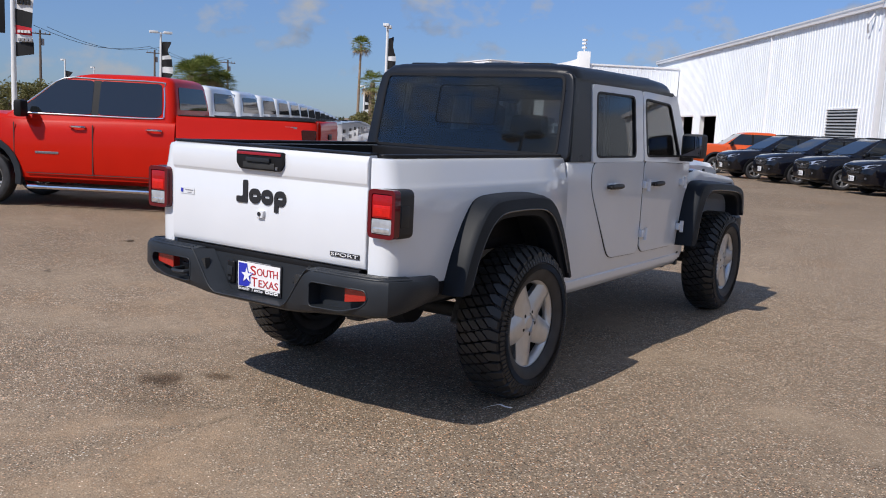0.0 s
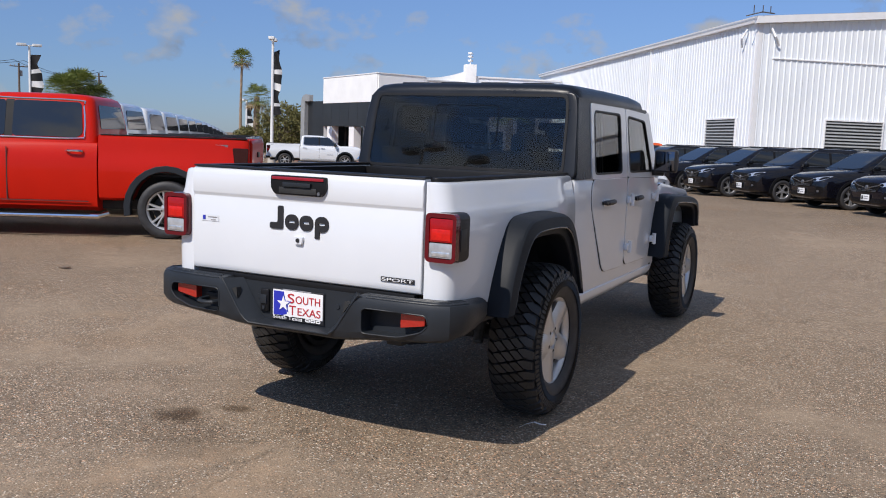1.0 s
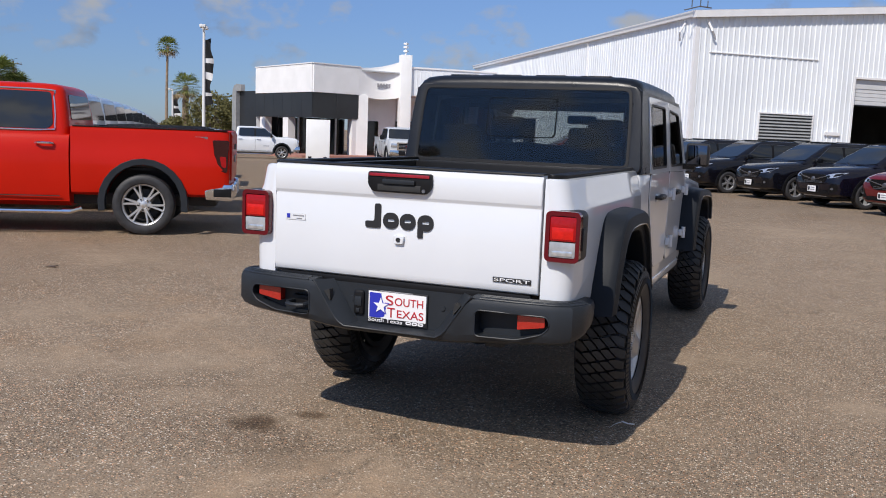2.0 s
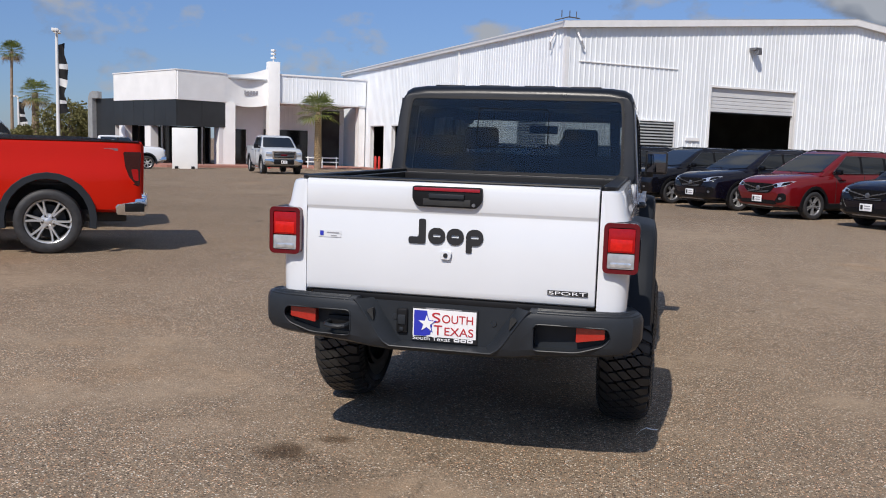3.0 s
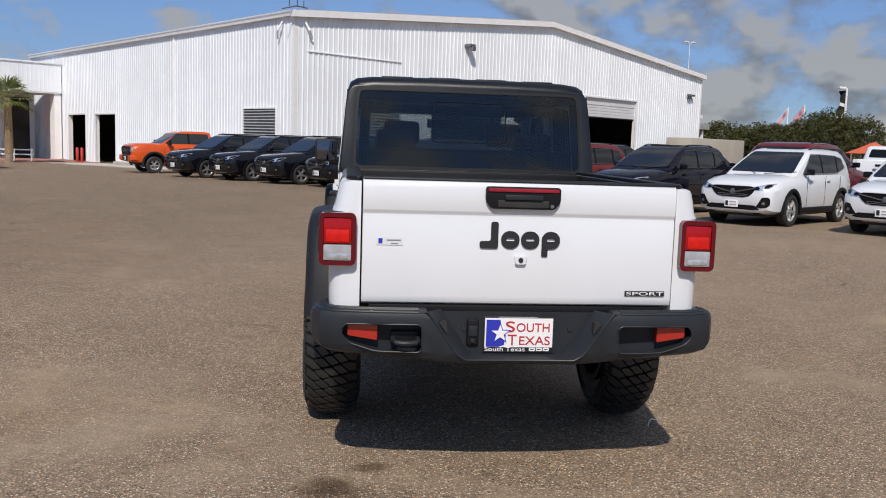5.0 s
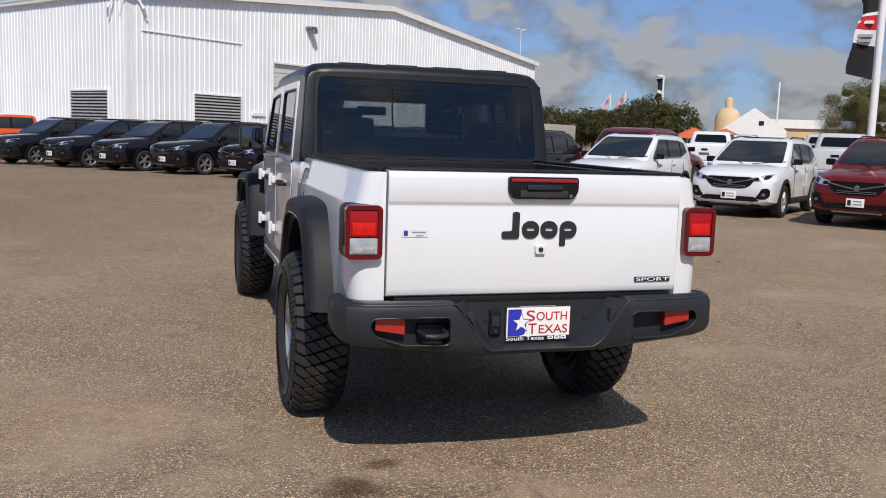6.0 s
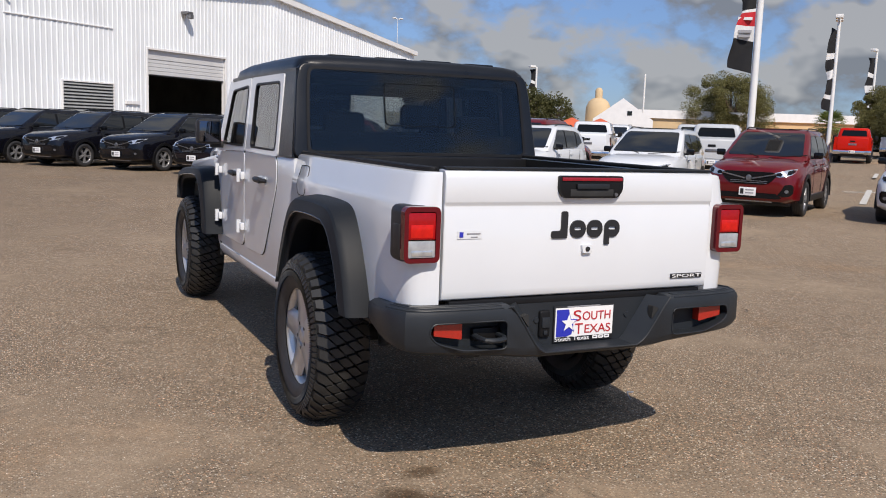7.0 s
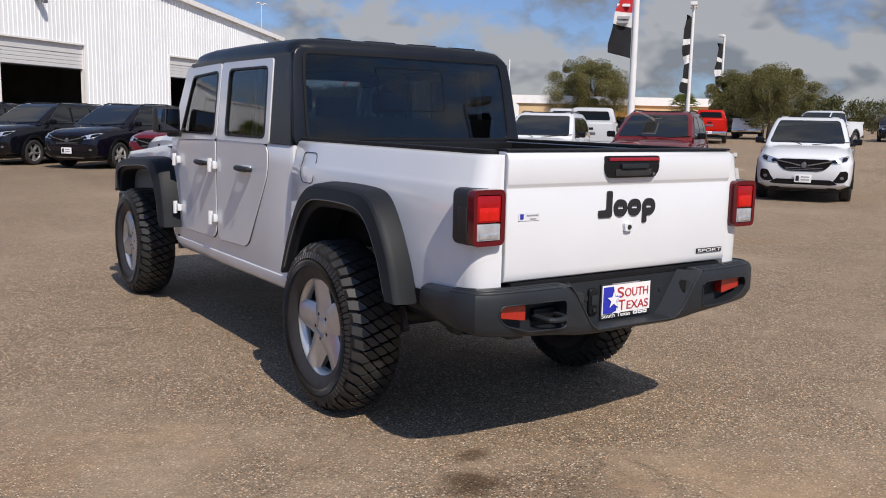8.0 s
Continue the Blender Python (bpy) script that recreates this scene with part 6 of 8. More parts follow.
# west row of white trucks, side by side behind the red one
place(white_truck, -10.49, 7.94, 237.4)
for k in range(1, 13):
    again(white_truck, -10.49 - 1.97 * k, 7.94 + 2.52 * k, 237.4)
again(white_truck, -30.2, 43.4, 56.0, label="white crew-cab pickup parked before the showroom")
again(white_truck, 42.4, 26.0, 262.0, label="white crew-cab pickup on the far side of the lot")
again(white_truck, 21.6, 30.6, 40.0, label="white crew-cab pickup seen from its tail")
silver_truck = place(pickup(M_SILVER, "silver crew-cab pickup with chrome grille", "pickups on the lot"), -18.4, 39.9, 146.0)
again(silver_truck, 21.6, 22.6, 46.0, label="silver crew-cab pickup seen from its tail")
again(silver_truck, 30.5, 34.0, 46.0, label="silver crew-cab pickup seen from its tail")
orange_truck = place(pickup(M_ORANGE, "orange crew-cab pickup by the warehouse wall", "pickups on the lot", big=False, chrome=False, spokes=5), -7.6, 36.6, 242.0, 0.92)
again(red_truck, 42.0, 33.4, 52.0, label="red crew-cab pickup at the back of the lot")
again(white_truck, 51.7, 37.8, 56.0, label="white crew-cab pickup seen from its tail")
again(silver_truck, 55.4, 42.4, 56.0, label="silver crew-cab pickup seen from its tail")
again(suv_navy, 55.0, 29.0, 240.0, 1.0, "dark suv at the far edge of the lot")
again(suv_black, 58.0, 30.0, 240.0, 1.0, "dark suv at the far edge of the lot")
again(suv_white, 29.0, 38.5, 46.0, 1.1, "white suv at the back of the lot")


# ---- warehouse ----
CX, CY = -3.1, 38.0
UX, UY = 0.7736, 0.6337
VX, VY = -0.5736, 0.8192
NFX, NFY = UY, -UX
NLX, NLY = -VY, VX
FRONT_LEN, LEFT_LEN, EAVE, PEAK = 37.9, 38.0, 7.25, 8.95


def on_front(s, z, d):
    """A point of the gable wall: along it, up, and out of it."""
    return (CX + UX * s + NFX * d, CY + UY * s + NFY * d, z)


def on_left(s, z, d):
    return (CX + VX * s + NLX * d, CY + VY * s + NLY * d, z)


def slab(at, s0, s1, z0, z1, d0, d1, bm=None, bv=0.0):
    b = bmesh.new()
    v = [b.verts.new(at(s, z, d)) for s in (s0, s1) for z in (z0, z1) for d in (d0, d1)]
    for q in ((0, 1, 3, 2), (4, 6, 7, 5), (0, 4, 5, 1), (2, 3, 7, 6), (0, 2, 6, 4), (1, 5, 7, 3)):
        b.faces.new([v[k] for k in q])
    bmesh.ops.recalc_face_normals(b, faces=b.faces)
    bevel(b, bv, 1)
    return merge(bm, b)


def gable_top(s):
    h = FRONT_LEN / 2
    return EAVE + (PEAK - EAVE) * (1 - abs(s - h) / h)


def ribbed(at, s0, s1, spans, rib=0.30, deep=0.030):
    """Ribbed sheet from s0 to s1 over the height spans (z0, z1a, z1b), tops sloping from z1a to z1b."""
    bm = bmesh.new()
    n = max(1, round((s1 - s0) / rib))
    w = (s1 - s0) / n
    prof = []
    for i in range(n):
        a = s0 + i * w
        prof += [(a, 0.0), (a + w * 0.62, 0.0), (a + w * 0.70, deep), (a + w * 0.88, deep), (a + w * 0.96, 0.0)]
    prof.append((s1, 0.0))
    for z0, za, zb in spans:
        lo = [bm.verts.new(at(s, z0, d)) for s, d in prof]
        hi = [bm.verts.new(at(s, za + (zb - za) * (s - s0) / (s1 - s0), d)) for s, d in prof]
        for i in range(len(prof) - 1):
            bm.faces.new((lo[i], lo[i + 1], hi[i + 1], hi[i]))
    return bm


def build_warehouse():
    W = thing("warehouse", "large white ribbed-steel service building with roll-up doors", "warehouse")
    base = -1.0
    f_open = [(8.97, 14.96, base, 4.85), (22.87, 28.95, base, 4.85)]
    l_open = [(21.2, 24.7, base, 2.75), (26.5, 29.8, base, 2.75)]
    # core walls, with real openings
    core = bmesh.new()
    cuts = [0.0, 8.97, 14.96, 22.87, 28.95, FRONT_LEN]
    for a, b in zip(cuts, cuts[1:]):
        z0 = 4.85 if (a in (8.97, 22.87)) else base
        slab(on_front, a, b, z0, EAVE - 0.05, -0.25, -0.02, core)
    part("wall", core, M_TRIMW, W)
    part("gable", prism([(0, 0), (FRONT_LEN, 0), (FRONT_LEN / 2, PEAK - EAVE)], "y", 0.02, 0.25), M_TRIMW, W).matrix_basis = Matrix(((UX, -NFX, 0, CX), (UY, -NFY, 0, CY), (0, 0, 1, EAVE - 0.05), (0, 0, 0, 1)))
    core = bmesh.new()
    cuts = [0.0, 21.2, 24.7, 26.5, 29.8, LEFT_LEN]
    for a, b in zip(cuts, cuts[1:]):
        z0 = 2.75 if (a in (21.2, 26.5)) else base
        slab(on_left, a, b, z0, EAVE - 0.05, -0.25, -0.02, core)
    part("wall", core, M_TRIMW, W)
    # back walls, floor and roof close the hall; walls coloured near-black for the shade inside
    dx, dy = VX * LEFT_LEN, VY * LEFT_LEN
    back_w = bmesh.new()
    p0, p1, p2 = Vector((CX + UX * FRONT_LEN, CY + UY * FRONT_LEN, 0)), Vector((CX + UX * FRONT_LEN + dx, CY + UY * FRONT_LEN + dy, 0)), Vector((CX + dx, CY + dy, 0))
    for a, b in ((p0, p1), (p1, p2)):
        n = Vector((-(b - a).y, (b - a).x, 0)).normalized() * 0.2
        prism([(a.x, a.y), (b.x, b.y), (b.x + n.x, b.y + n.y), (a.x + n.x, a.y + n.y)], "z", base, EAVE, bm=back_w)
    part("wall", back_w, M_INSHADE, W)
    # added dark sheet behind the doors, shade put into its colour
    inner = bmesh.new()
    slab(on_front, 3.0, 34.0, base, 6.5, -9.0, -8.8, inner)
    part("partition", inner, M_INSHADE, W)
    roof = bmesh.new()
    ridge0 = Vector(on_front(FRONT_LEN / 2, PEAK + 0.05, 0.25))
    for s_eave in (-0.25, FRONT_LEN + 0.25):
        e0 = Vector(on_front(s_eave, EAVE - 0.03, 0.25))
        off = Vector((dx, dy, 0)) * 1.01
        vs = [roof.verts.new(p) for p in (e0, ridge0, ridge0 + off, e0 + off)]
        vt = [roof.verts.new(p + Vector((0, 0, 0.12))) for p in (e0, ridge0, ridge0 + off, e0 + off)]
        roof.faces.new(vs)
        roof.faces.new(list(reversed(vt)))
        for i in range(4):
            j = (i + 1) % 4
            roof.faces.new((vs[i], vs[j], vt[j], vt[i]))
    part("roof", roof, M_ROOF, W)
    # eave gutter on the long side and rake trim on the gable
    part("gutter", prism([(0.0, -0.16), (0.20, -0.16), (0.24, 0.10), (0.0, 0.10)], "y", -0.2, LEFT_LEN), M_TRIMW, W, "white eave gutter").matrix_basis = Matrix(((NLX, VX, 0, CX), (NLY, VY, 0, CY), (0, 0, 1, EAVE), (0, 0, 0, 1)))
    rk = bmesh.new()
    h = FRONT_LEN / 2
    for a, b in ((-0.25, h), (h, FRONT_LEN + 0.25)):
        za, zb = gable_top(a), gable_top(b)
        v = [rk.verts.new(on_front(s, z + dz, d)) for s, z in ((a, za), (b, zb)) for dz in (-0.20, 0.10) for d in (0.03, 0.28)]
        for q in ((0, 1, 3, 2), (4, 6, 7, 5), (0, 4, 5, 1), (2, 3, 7, 6), (0, 2, 6, 4), (1, 5, 7, 3)):
            rk.faces.new([v[k] for k in q])
    part("rake_trim", rk, M_TRIMW, W, "white rake trim along the gable")
    part("corner_trim", slab(on_front, -0.04, 0.16, base, EAVE - 0.2, 0.0, 0.045), M_TRIMW, W)
    part("corner_trim", slab(on_front, FRONT_LEN - 0.16, FRONT_LEN + 0.04, base, EAVE - 0.2, 0.0, 0.045), M_TRIMW, W)
    # roll-up doors: partly raised, hung behind the opening
    for s0, s1, z0, z1 in f_open:
        d = part("roll_up_door", slab(on_front, s0, s1, 3.62, 4.40, -0.20, -0.15), M_DOORW, W, "partly raised white roll-up door")
        for k in range(4):
            part("door_slat", slab(on_front, s0, s1, 3.64 + 0.19 * k, 3.81 + 0.19 * k, -0.15, -0.125, bv=0.01), M_DOORW, d)
        part("door_hood", slab(on_front, s0, s1, 4.40, 4.85, -0.24, -0.10), M_DOORW, d)
        part("bottom_bar", slab(on_front, s0, s1, 3.56, 3.62, -0.20, -0.13), M_BLACK, d)
        fr = bmesh.new()
        slab(on_front, s0 - 0.10, s0, base, 4.95, -0.06, 0.05, fr)
        slab(on_front, s1, s1 + 0.10, base, 4.95, -0.06, 0.05, fr)
        slab(on_front, s0, s1, 4.85, 4.95, -0.06, 0.05, fr)
        part("door_frame", fr, M_TRIMW, W)
    for s0, s1, z0, z1 in l_open:
        fr = bmesh.new()
        slab(on_left, s0 - 0.10, s0, base, 2.85, -0.06, 0.05, fr)
        slab(on_left, s1, s1 + 0.10, base, 2.85, -0.06, 0.05, fr)
        slab(on_left, s0, s1, 2.75, 2.85, -0.06, 0.05, fr)
        part("door_frame", fr, M_TRIMW, W)
    # added dark sheet behind the side doorways, coloured as indoor shade
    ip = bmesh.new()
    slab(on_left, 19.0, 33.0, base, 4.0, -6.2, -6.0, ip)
    part("partition", ip, M_INSHADE, W)
    # lean-to at the east end
    lt = part("lean_to_roof", slab(on_front, FRONT_LEN + 0.02, FRONT_LEN + 1.5, 3.30, 3.72, -3.0, 0.1), M_LOUVRE, W, "small grey lean-to roof")
    part("post", slab(on_front, FRONT_LEN + 0.75, FRONT_LEN + 0.95, base, 3.30, -0.3, -0.1), M_TRIMW, lt)
    # louvred vents
    for at, s0, s1, z0, z1 in ((on_front, 3.66, 6.62, 1.35, 2.98), (on_left, 1.43, 4.5, 1.35, 2.93)):
        # backing plate coloured as the shade between the slats
        v = part("louvre_vent", slab(at, s0, s1, z0, z1, 0.028, 0.034), M_INSHADE, W, "grey steel louvred vent")
        fr = bmesh.new()
        slab(at, s0 - 0.06, s0, z0 - 0.06, z1 + 0.06, 0.02, 0.11, fr)
        slab(at, s1, s1 + 0.06, z0 - 0.06, z1 + 0.06, 0.02, 0.11, fr)
        slab(at, s0, s1, z1, z1 + 0.06, 0.02, 0.11, fr)
        slab(at, s0, s1, z0 - 0.06, z0, 0.02, 0.11, fr)
        part("frame", fr, M_TRIMW, v)
        n = 11
        for k in range(n):
            z = z0 + (k + 0.15) * (z1 - z0) / n
            b = bmesh.new()
            hh = (z1 - z0) / n
            vs = [b.verts.new(at(s, zz, d)) for s in (s0, s1) for zz, d in ((z, 0.10), (z + 0.018, 0.10), (z + hh * 0.62, 0.04), (z + hh * 0.62 - 0.018, 0.04))]
            for q in ((0, 1, 2, 3), (7, 6, 5, 4), (0, 4, 5, 1), (1, 5, 6, 2), (2, 6, 7, 3), (3, 7, 4, 0)):
                b.faces.new([vs[i] for i in q])
            part("slat", b, M_LOUVRE, v)
    # ledge, wall lamps, wire brackets at the corner, small sign box
    part("ledge", slab(on_front, 0.75, 6.68, 5.57, 5.61, 0.0, 0.06), M_TRIMW, W, "thin white ledge on the gable wall")
    for s in (11.55,):
        lp = part("wall_lamp", slab(on_front, s - 0.24, s + 0.24, 6.84, 6.98, 0.05, 0.50, bv=0.03), M_STEEL, W, "grey flood lamp on the gable")
        part("lamp_head", slab(on_front, s - 0.08, s + 0.22, 6.62, 6.86, 0.33, 0.54, bv=0.03), M_STEEL, lp)
    lp = part("wall_lamp", slab(on_front, 35.9, 36.15, 5.45, 5.75, 0.03, 0.25, bv=0.02), M_STEEL, W, "small twin flood lamp")
    part("lamp_head", slab(on_front, 35.6, 35.85, 5.65, 5.80, 0.10, 0.35, bv=0.02), M_STEEL, lp)
    part("lamp_head", slab(on_front, 36.2, 36.45, 5.65, 5.80, 0.10, 0.35, bv=0.02), M_STEEL, lp)
    part("sign_box", slab(on_front, 7.42, 8.30, 2.10, 2.26, 0.02, 0.10), M_TRIMW, W)
    br = tube([on_front(-0.8, EAVE + 0.05, 0.2), on_front(-0.1, EAVE + 0.25, 0.3), on_front(0.5, EAVE + 0.22, 0.3)], 0.03, 6)
    for s, d in ((-0.5, 0.3), (-0.1, 0.35), (0.3, 0.3)):
        tube([on_front(s, EAVE + 0.2, d), on_front(s, EAVE + 0.52, d)], 0.025, 6, bm=br)
    part("wire_bracket", br, M_STEEL, W, "steel wire bracket on the roof corner")
    for s0, s1 in ((0.55, 0.95), (-0.85, -1.25)):
        at = on_front if s0 > 0 else on_left
        a, b = abs(s0), abs(s1)
        part("conduit_elbow", tube([at(a, EAVE - 0.35, 0.10), at(a + 0.1, EAVE - 0.75, 0.30), at(b, EAVE - 1.1, 0.12)], 0.05, 7), M_TRIMW, W)
    part("downpipe", tube([on_left(12.5, -0.5, 0.07), on_left(12.5, EAVE - 0.2, 0.07)], 0.05, 8), M_TRIMW, W)
    # siding panels, one object each
    def spans(s0, s1, opens, top):
        for a, b, z0, z1 in opens:
            if s0 >= a - 0.01 and s1 <= b + 0.01:
                return [(z1 + 0.10, top(s0), top(s1))]
        return [(base, top(s0), top(s1))]

    for at, length, opens, top in ((on_front, FRONT_LEN, f_open, lambda s: gable_top(s) - 0.12), (on_left, LEFT_LEN, l_open, lambda s: EAVE - 0.10)):
        stops = sorted({0.0, length, *(x for o in opens for x in (o[0] - 0.10, o[1] + 0.10))})
        for a, b in zip(stops, stops[1:]):
            n = max(1, round((b - a) / 0.92))
            for i in range(n):
                s0, s1 = a + (b - a) * i / n, a + (b - a) * (i + 1) / n
                mid = (s0 + s1) / 2
                z_lo = base
                for o in opens:
                    if o[0] - 0.1 < mid < o[1] + 0.1:
                        z_lo = o[3] + 0.10
                part("wall_panel", ribbed(at, s0, s1, [(z_lo, top(s0), top(s1))]), M_METALW, W, sharp=20)
    # lean-to at the east end
    part("lean_to_roof", slab(on_front, FRONT_LEN, FRONT_LEN + 2.4, 4.2, 4.45, -9.0, -1.0), M_TRIMW, W, "white lean-to roof")
    part("lean_to_post", slab(on_front, FRONT_LEN + 1.6, FRONT_LEN + 1.85, base, 4.2, -1.4, -1.15), M_TRIMW, W)
    return W


build_warehouse()


# ---- showroom ----
TX, TY = -26.8, 58.8
C1, R1, L1 = Vector((-31.4, 52.9)), Vector((-29.5, 56.4)), Vector((-39.6, 58.0))


def facing(a, b):
    """Frame of a wall from a to b in plan: along, up, and outwards to its right-hand side."""
    a, b = Vector(a), Vector(b)
    u = (b - a).normalized()
    n = Vector((u.y, -u.x))
    return lambda s, z, d: (a.x + u.x * s + n.x * d, a.y + u.y * s + n.y * d, z), (b - a).length


def build_showroom():
    S = thing("showroom", "white stucco car showroom with black fascia band and tower", "showroom")
    base = -1.2
    for a, b, doors in ((L1, C1, False), (C1, R1, True)):
        at, n = facing(a, b)
        part("parapet", slab(at, 0, n, 4.08, 6.12, -0.35, 0.10, bv=0.02), M_STUCCO, S, "white stucco parapet")
        part("parapet_cap", slab(at, -0.05, n + 0.05, 6.12, 6.20, -0.4, 0.14), M_TRIMW, S)
        part("fascia_band", slab(at, 0, n, 2.25, 4.08, -0.35, 0.02), M_CHARCOAL, S, "black glossy fascia band")
        k = max(2, int(n / 1.6))
        for i in range(k):
            part("fascia_panel", slab(at, n * i / k + 0.01, n * (i + 1) / k - 0.01, 2.27, 4.06, 0.02, 0.05), M_CHARCOAL, S)
        part("shop_front", slab(at, 0, n, base, 2.25, -2.2, -2.0), M_DARKGLASS, S, "dark glass shop front")
        for i in range(k + 1):
            part("mullion", slab(at, n * i / k - 0.05, n * i / k + 0.05, base, 2.25, -2.0, -1.9), M_STEEL, S)
        for s in ((n * 0.12, n * 0.55) if not doors else (n * 0.98,)):
            part("column", slab(at, s - 0.45, s + 0.45, base, 2.25, -0.6, 0.0), M_STUCCO, S, "white stucco column")
    # curved wing that rises to the tower
    at, n = facing(R1, (TX, TY))
    k = 8
    rings = []
    for i in range(k + 1):
        f = i / k
        sag = -0.5 * math.sin(math.pi * f)
        zt = 6.12 + 0.75 * f * f
        rings.append([at(n * f, zz, dd + sag) for zz, dd in ((4.1 - 0.25 * math.sin(math.pi * f), 0.1), (zt, 0.1), (zt, -0.3), (4.1 - 0.25 * math.sin(math.pi * f), -0.3))])
    part("curved_parapet", loft(rings), M_STUCCO, S, "curved white parapet rising to the tower")
    sg = bmesh.new()
    for i in range(6):
        slab(at, n * 0.42 + 0.22 * i, n * 0.42 + 0.22 * i + 0.15, 4.75, 5.05, -0.34, -0.28, sg)
    part("sign_letters", sg, M_GREY, S, "row of small grey sign shapes")
    part("column", slab(at, -0.4, 0.75, base, 4.1, -1.2, 0.05), M_STUCCO, S)
    part("entrance_wall", slab(at, 0, n, base, 4.2, -2.6, -2.4), M_STUCCO, S)
    part("entrance_door", slab(at, n * 0.30, n * 0.62, base, 2.2, -2.4, -2.32), M_DARKGLASS, S)
    part("tower", box((0, 0, 0), (0.85, 0.85, 8.4), 0.02, m=Matrix.Translation((TX, TY, 3.05)) @ Matrix.Rotation(radians(37.5), 4, "Z")), M_STUCCO, S, "slim white stucco tower")
    an = tube([(TX, TY, 7.2), (TX, TY, 8.2)], 0.05, 6)
    for z in (7.55, 7.85, 8.1):
        box((TX, TY, z), (0.30, 0.30, 0.14), 0.02, bm=an)
    part("antenna", an, M_TRIMW, S)
    # flat canopy between the tower and the warehouse
    jx, jy = on_left(31.0, 0, 0.1)[:2]
    at, n = facing((TX + 0.4, TY + 0.1), (jx, jy))
    k = 26
    part("canopy_fascia", slab(at, 0, n, 4.3, 6.28, -0.15, 0.0), M_TRIMW, S)
    for i in range(8):
        part("wall_panel", ribbed(lambda s, z, d: at(s, z, d + 0.02), n * i / 8, n * (i + 1) / 8, [(4.3, 6.28, 6.28)], 0.30, 0.012), M_METALW, S, sharp=20)
    part("canopy_cap", slab(at, 0, n, 6.28, 6.40, -0.2, 0.10), M_TRIMW, S)
    part("canopy_ceiling", slab(at, 0, n, 4.22, 4.30, -7.0, 0.0), M_TRIMW, S)
    part("canopy_wall", slab(at, 0, n, base, 4.25, -5.2, -5.0), M_TRIMW, S)
    for i in range(7):
        part("wall_panel", ribbed(lambda s, z, d: at(s, z, d - 4.98), n * i / 7, n * (i + 1) / 7, [(base, 4.25, 4.25)], 0.30, 0.012), M_METALW, S, sharp=20)
    part("canopy_window", slab(at, 0.2, n * 0.55, base, 2.3, -4.95, -4.88), M_DARKGLASS, S)
    # flat dark slab on the wall, drawn as the shade in a doorway
    part("canopy_doorway", slab(at, n * 0.72, n * 0.94, base, 4.0, -4.95, -4.88), M_INSHADE, S)
    part("column", slab(at, n * 0.93, n * 1.0, base, 4.3, -0.9, -0.1), M_STUCCO, S)
    part("roof", prism([(L1.x, L1.y), (C1.x, C1.y), (R1.x, R1.y), (TX, TY), (jx, jy), (jx - 12, jy + 9), (L1.x - 6, L1.y + 14)], "z", 5.85, 5.95), M_ROOF, S)
    bw = bmesh.new()
    prism([(L1.x, L1.y), (L1.x + 0.2, L1.y + 0.3), (L1.x - 5.8, L1.y + 14), (L1.x - 6, L1.y + 13.7)], "z", base, 6.0, bm=bw)
    part("wall", bw, M_STUCCO, S)
    # dark arched porch at the west end
    at, n = facing((L1.x - 2.6, L1.y + 1.4), (L1.x - 0.1, L1.y + 0.1))
    part("porch", slab(at, 0, n, base, 4.3, -2.0, 0.0), M_CHARCOAL, S, "dark porch at the showroom end")
    part("porch_arch", sheet([(-0.65, base), (-0.65, 3.9), (-0.55, 4.45), (-0.30, 4.78), (0.15, 4.88), (0.9, 4.82), (0.9, 4.30), (0.05, 4.30), (0.05, base)], at, 0.0, 0.35), M_LOUVRE, S, "grey arched porch edge")
    return S


build_showroom()


def build_kerbs():
    jx, jy = on_left(31.0, 0, 0.1)[:2]
    island = [(-30.5, 50.0), (-27.3, 54.6), (-23.5, 57.0), (-18.2, 59.2), (-14.4, 52.6), (-12.2, 49.6), (-11.6, 50.6), (jx, jy), (-30, 62), (-34, 56), (-42, 60), (-43, 58.5), (-32.5, 50.8)]
    z = gz(-24, 54)
    k = part("pavement", prism(island, "z", z - 0.6, z + 0.10), M_REDCURB)
    tagged(k, "faded red paving before the showroom", "pavement", kind="structure")
    kerb = part("kerb", prism([(-14.6, 51.9), (-11.9, 47.6), (-8.4, 42.9), (-8.0, 43.2), (-11.6, 48.0), (-14.2, 52.3)], "z", -0.7, gz(-11, 48) + 0.14), M_CURB)
    tagged(kerb, "pale concrete kerb along the warehouse", "kerb", kind="structure")
    rings = []
    for i in range(12):
        ring = []
        for d, up in ((0.35, -0.2), (0.35, 0.022), (3.3 + 0.25 * math.sin(1.7 * i), 0.022), (3.4 + 0.25 * math.sin(1.7 * i), -0.2)):
            x, y, _ = on_left(1.0 + 2.1 * i, 0, d)
            ring.append((x, y, gz(x, y) + up))
        rings.append(ring)
    ap = part("pavement_apron", loft(rings), M_CURB)
    tagged(ap, "pale worn concrete apron along the warehouse wall", "pavement", kind="structure")


build_kerbs()


def bollard(x, y, h=1.0, label="red steel guard post by the doorway"):
    b = part("bollard", lathe([(0, 0), (0.09, 0), (0.09, h - 0.05), (0.06, h), (0, h)], 14, m=Matrix.Rotation(-math.pi / 2, 4, "Y")), M_BOLLARD)
    b.location = (x, y, gz(x, y))
    return tagged(b, label, "bollard", "guard posts")


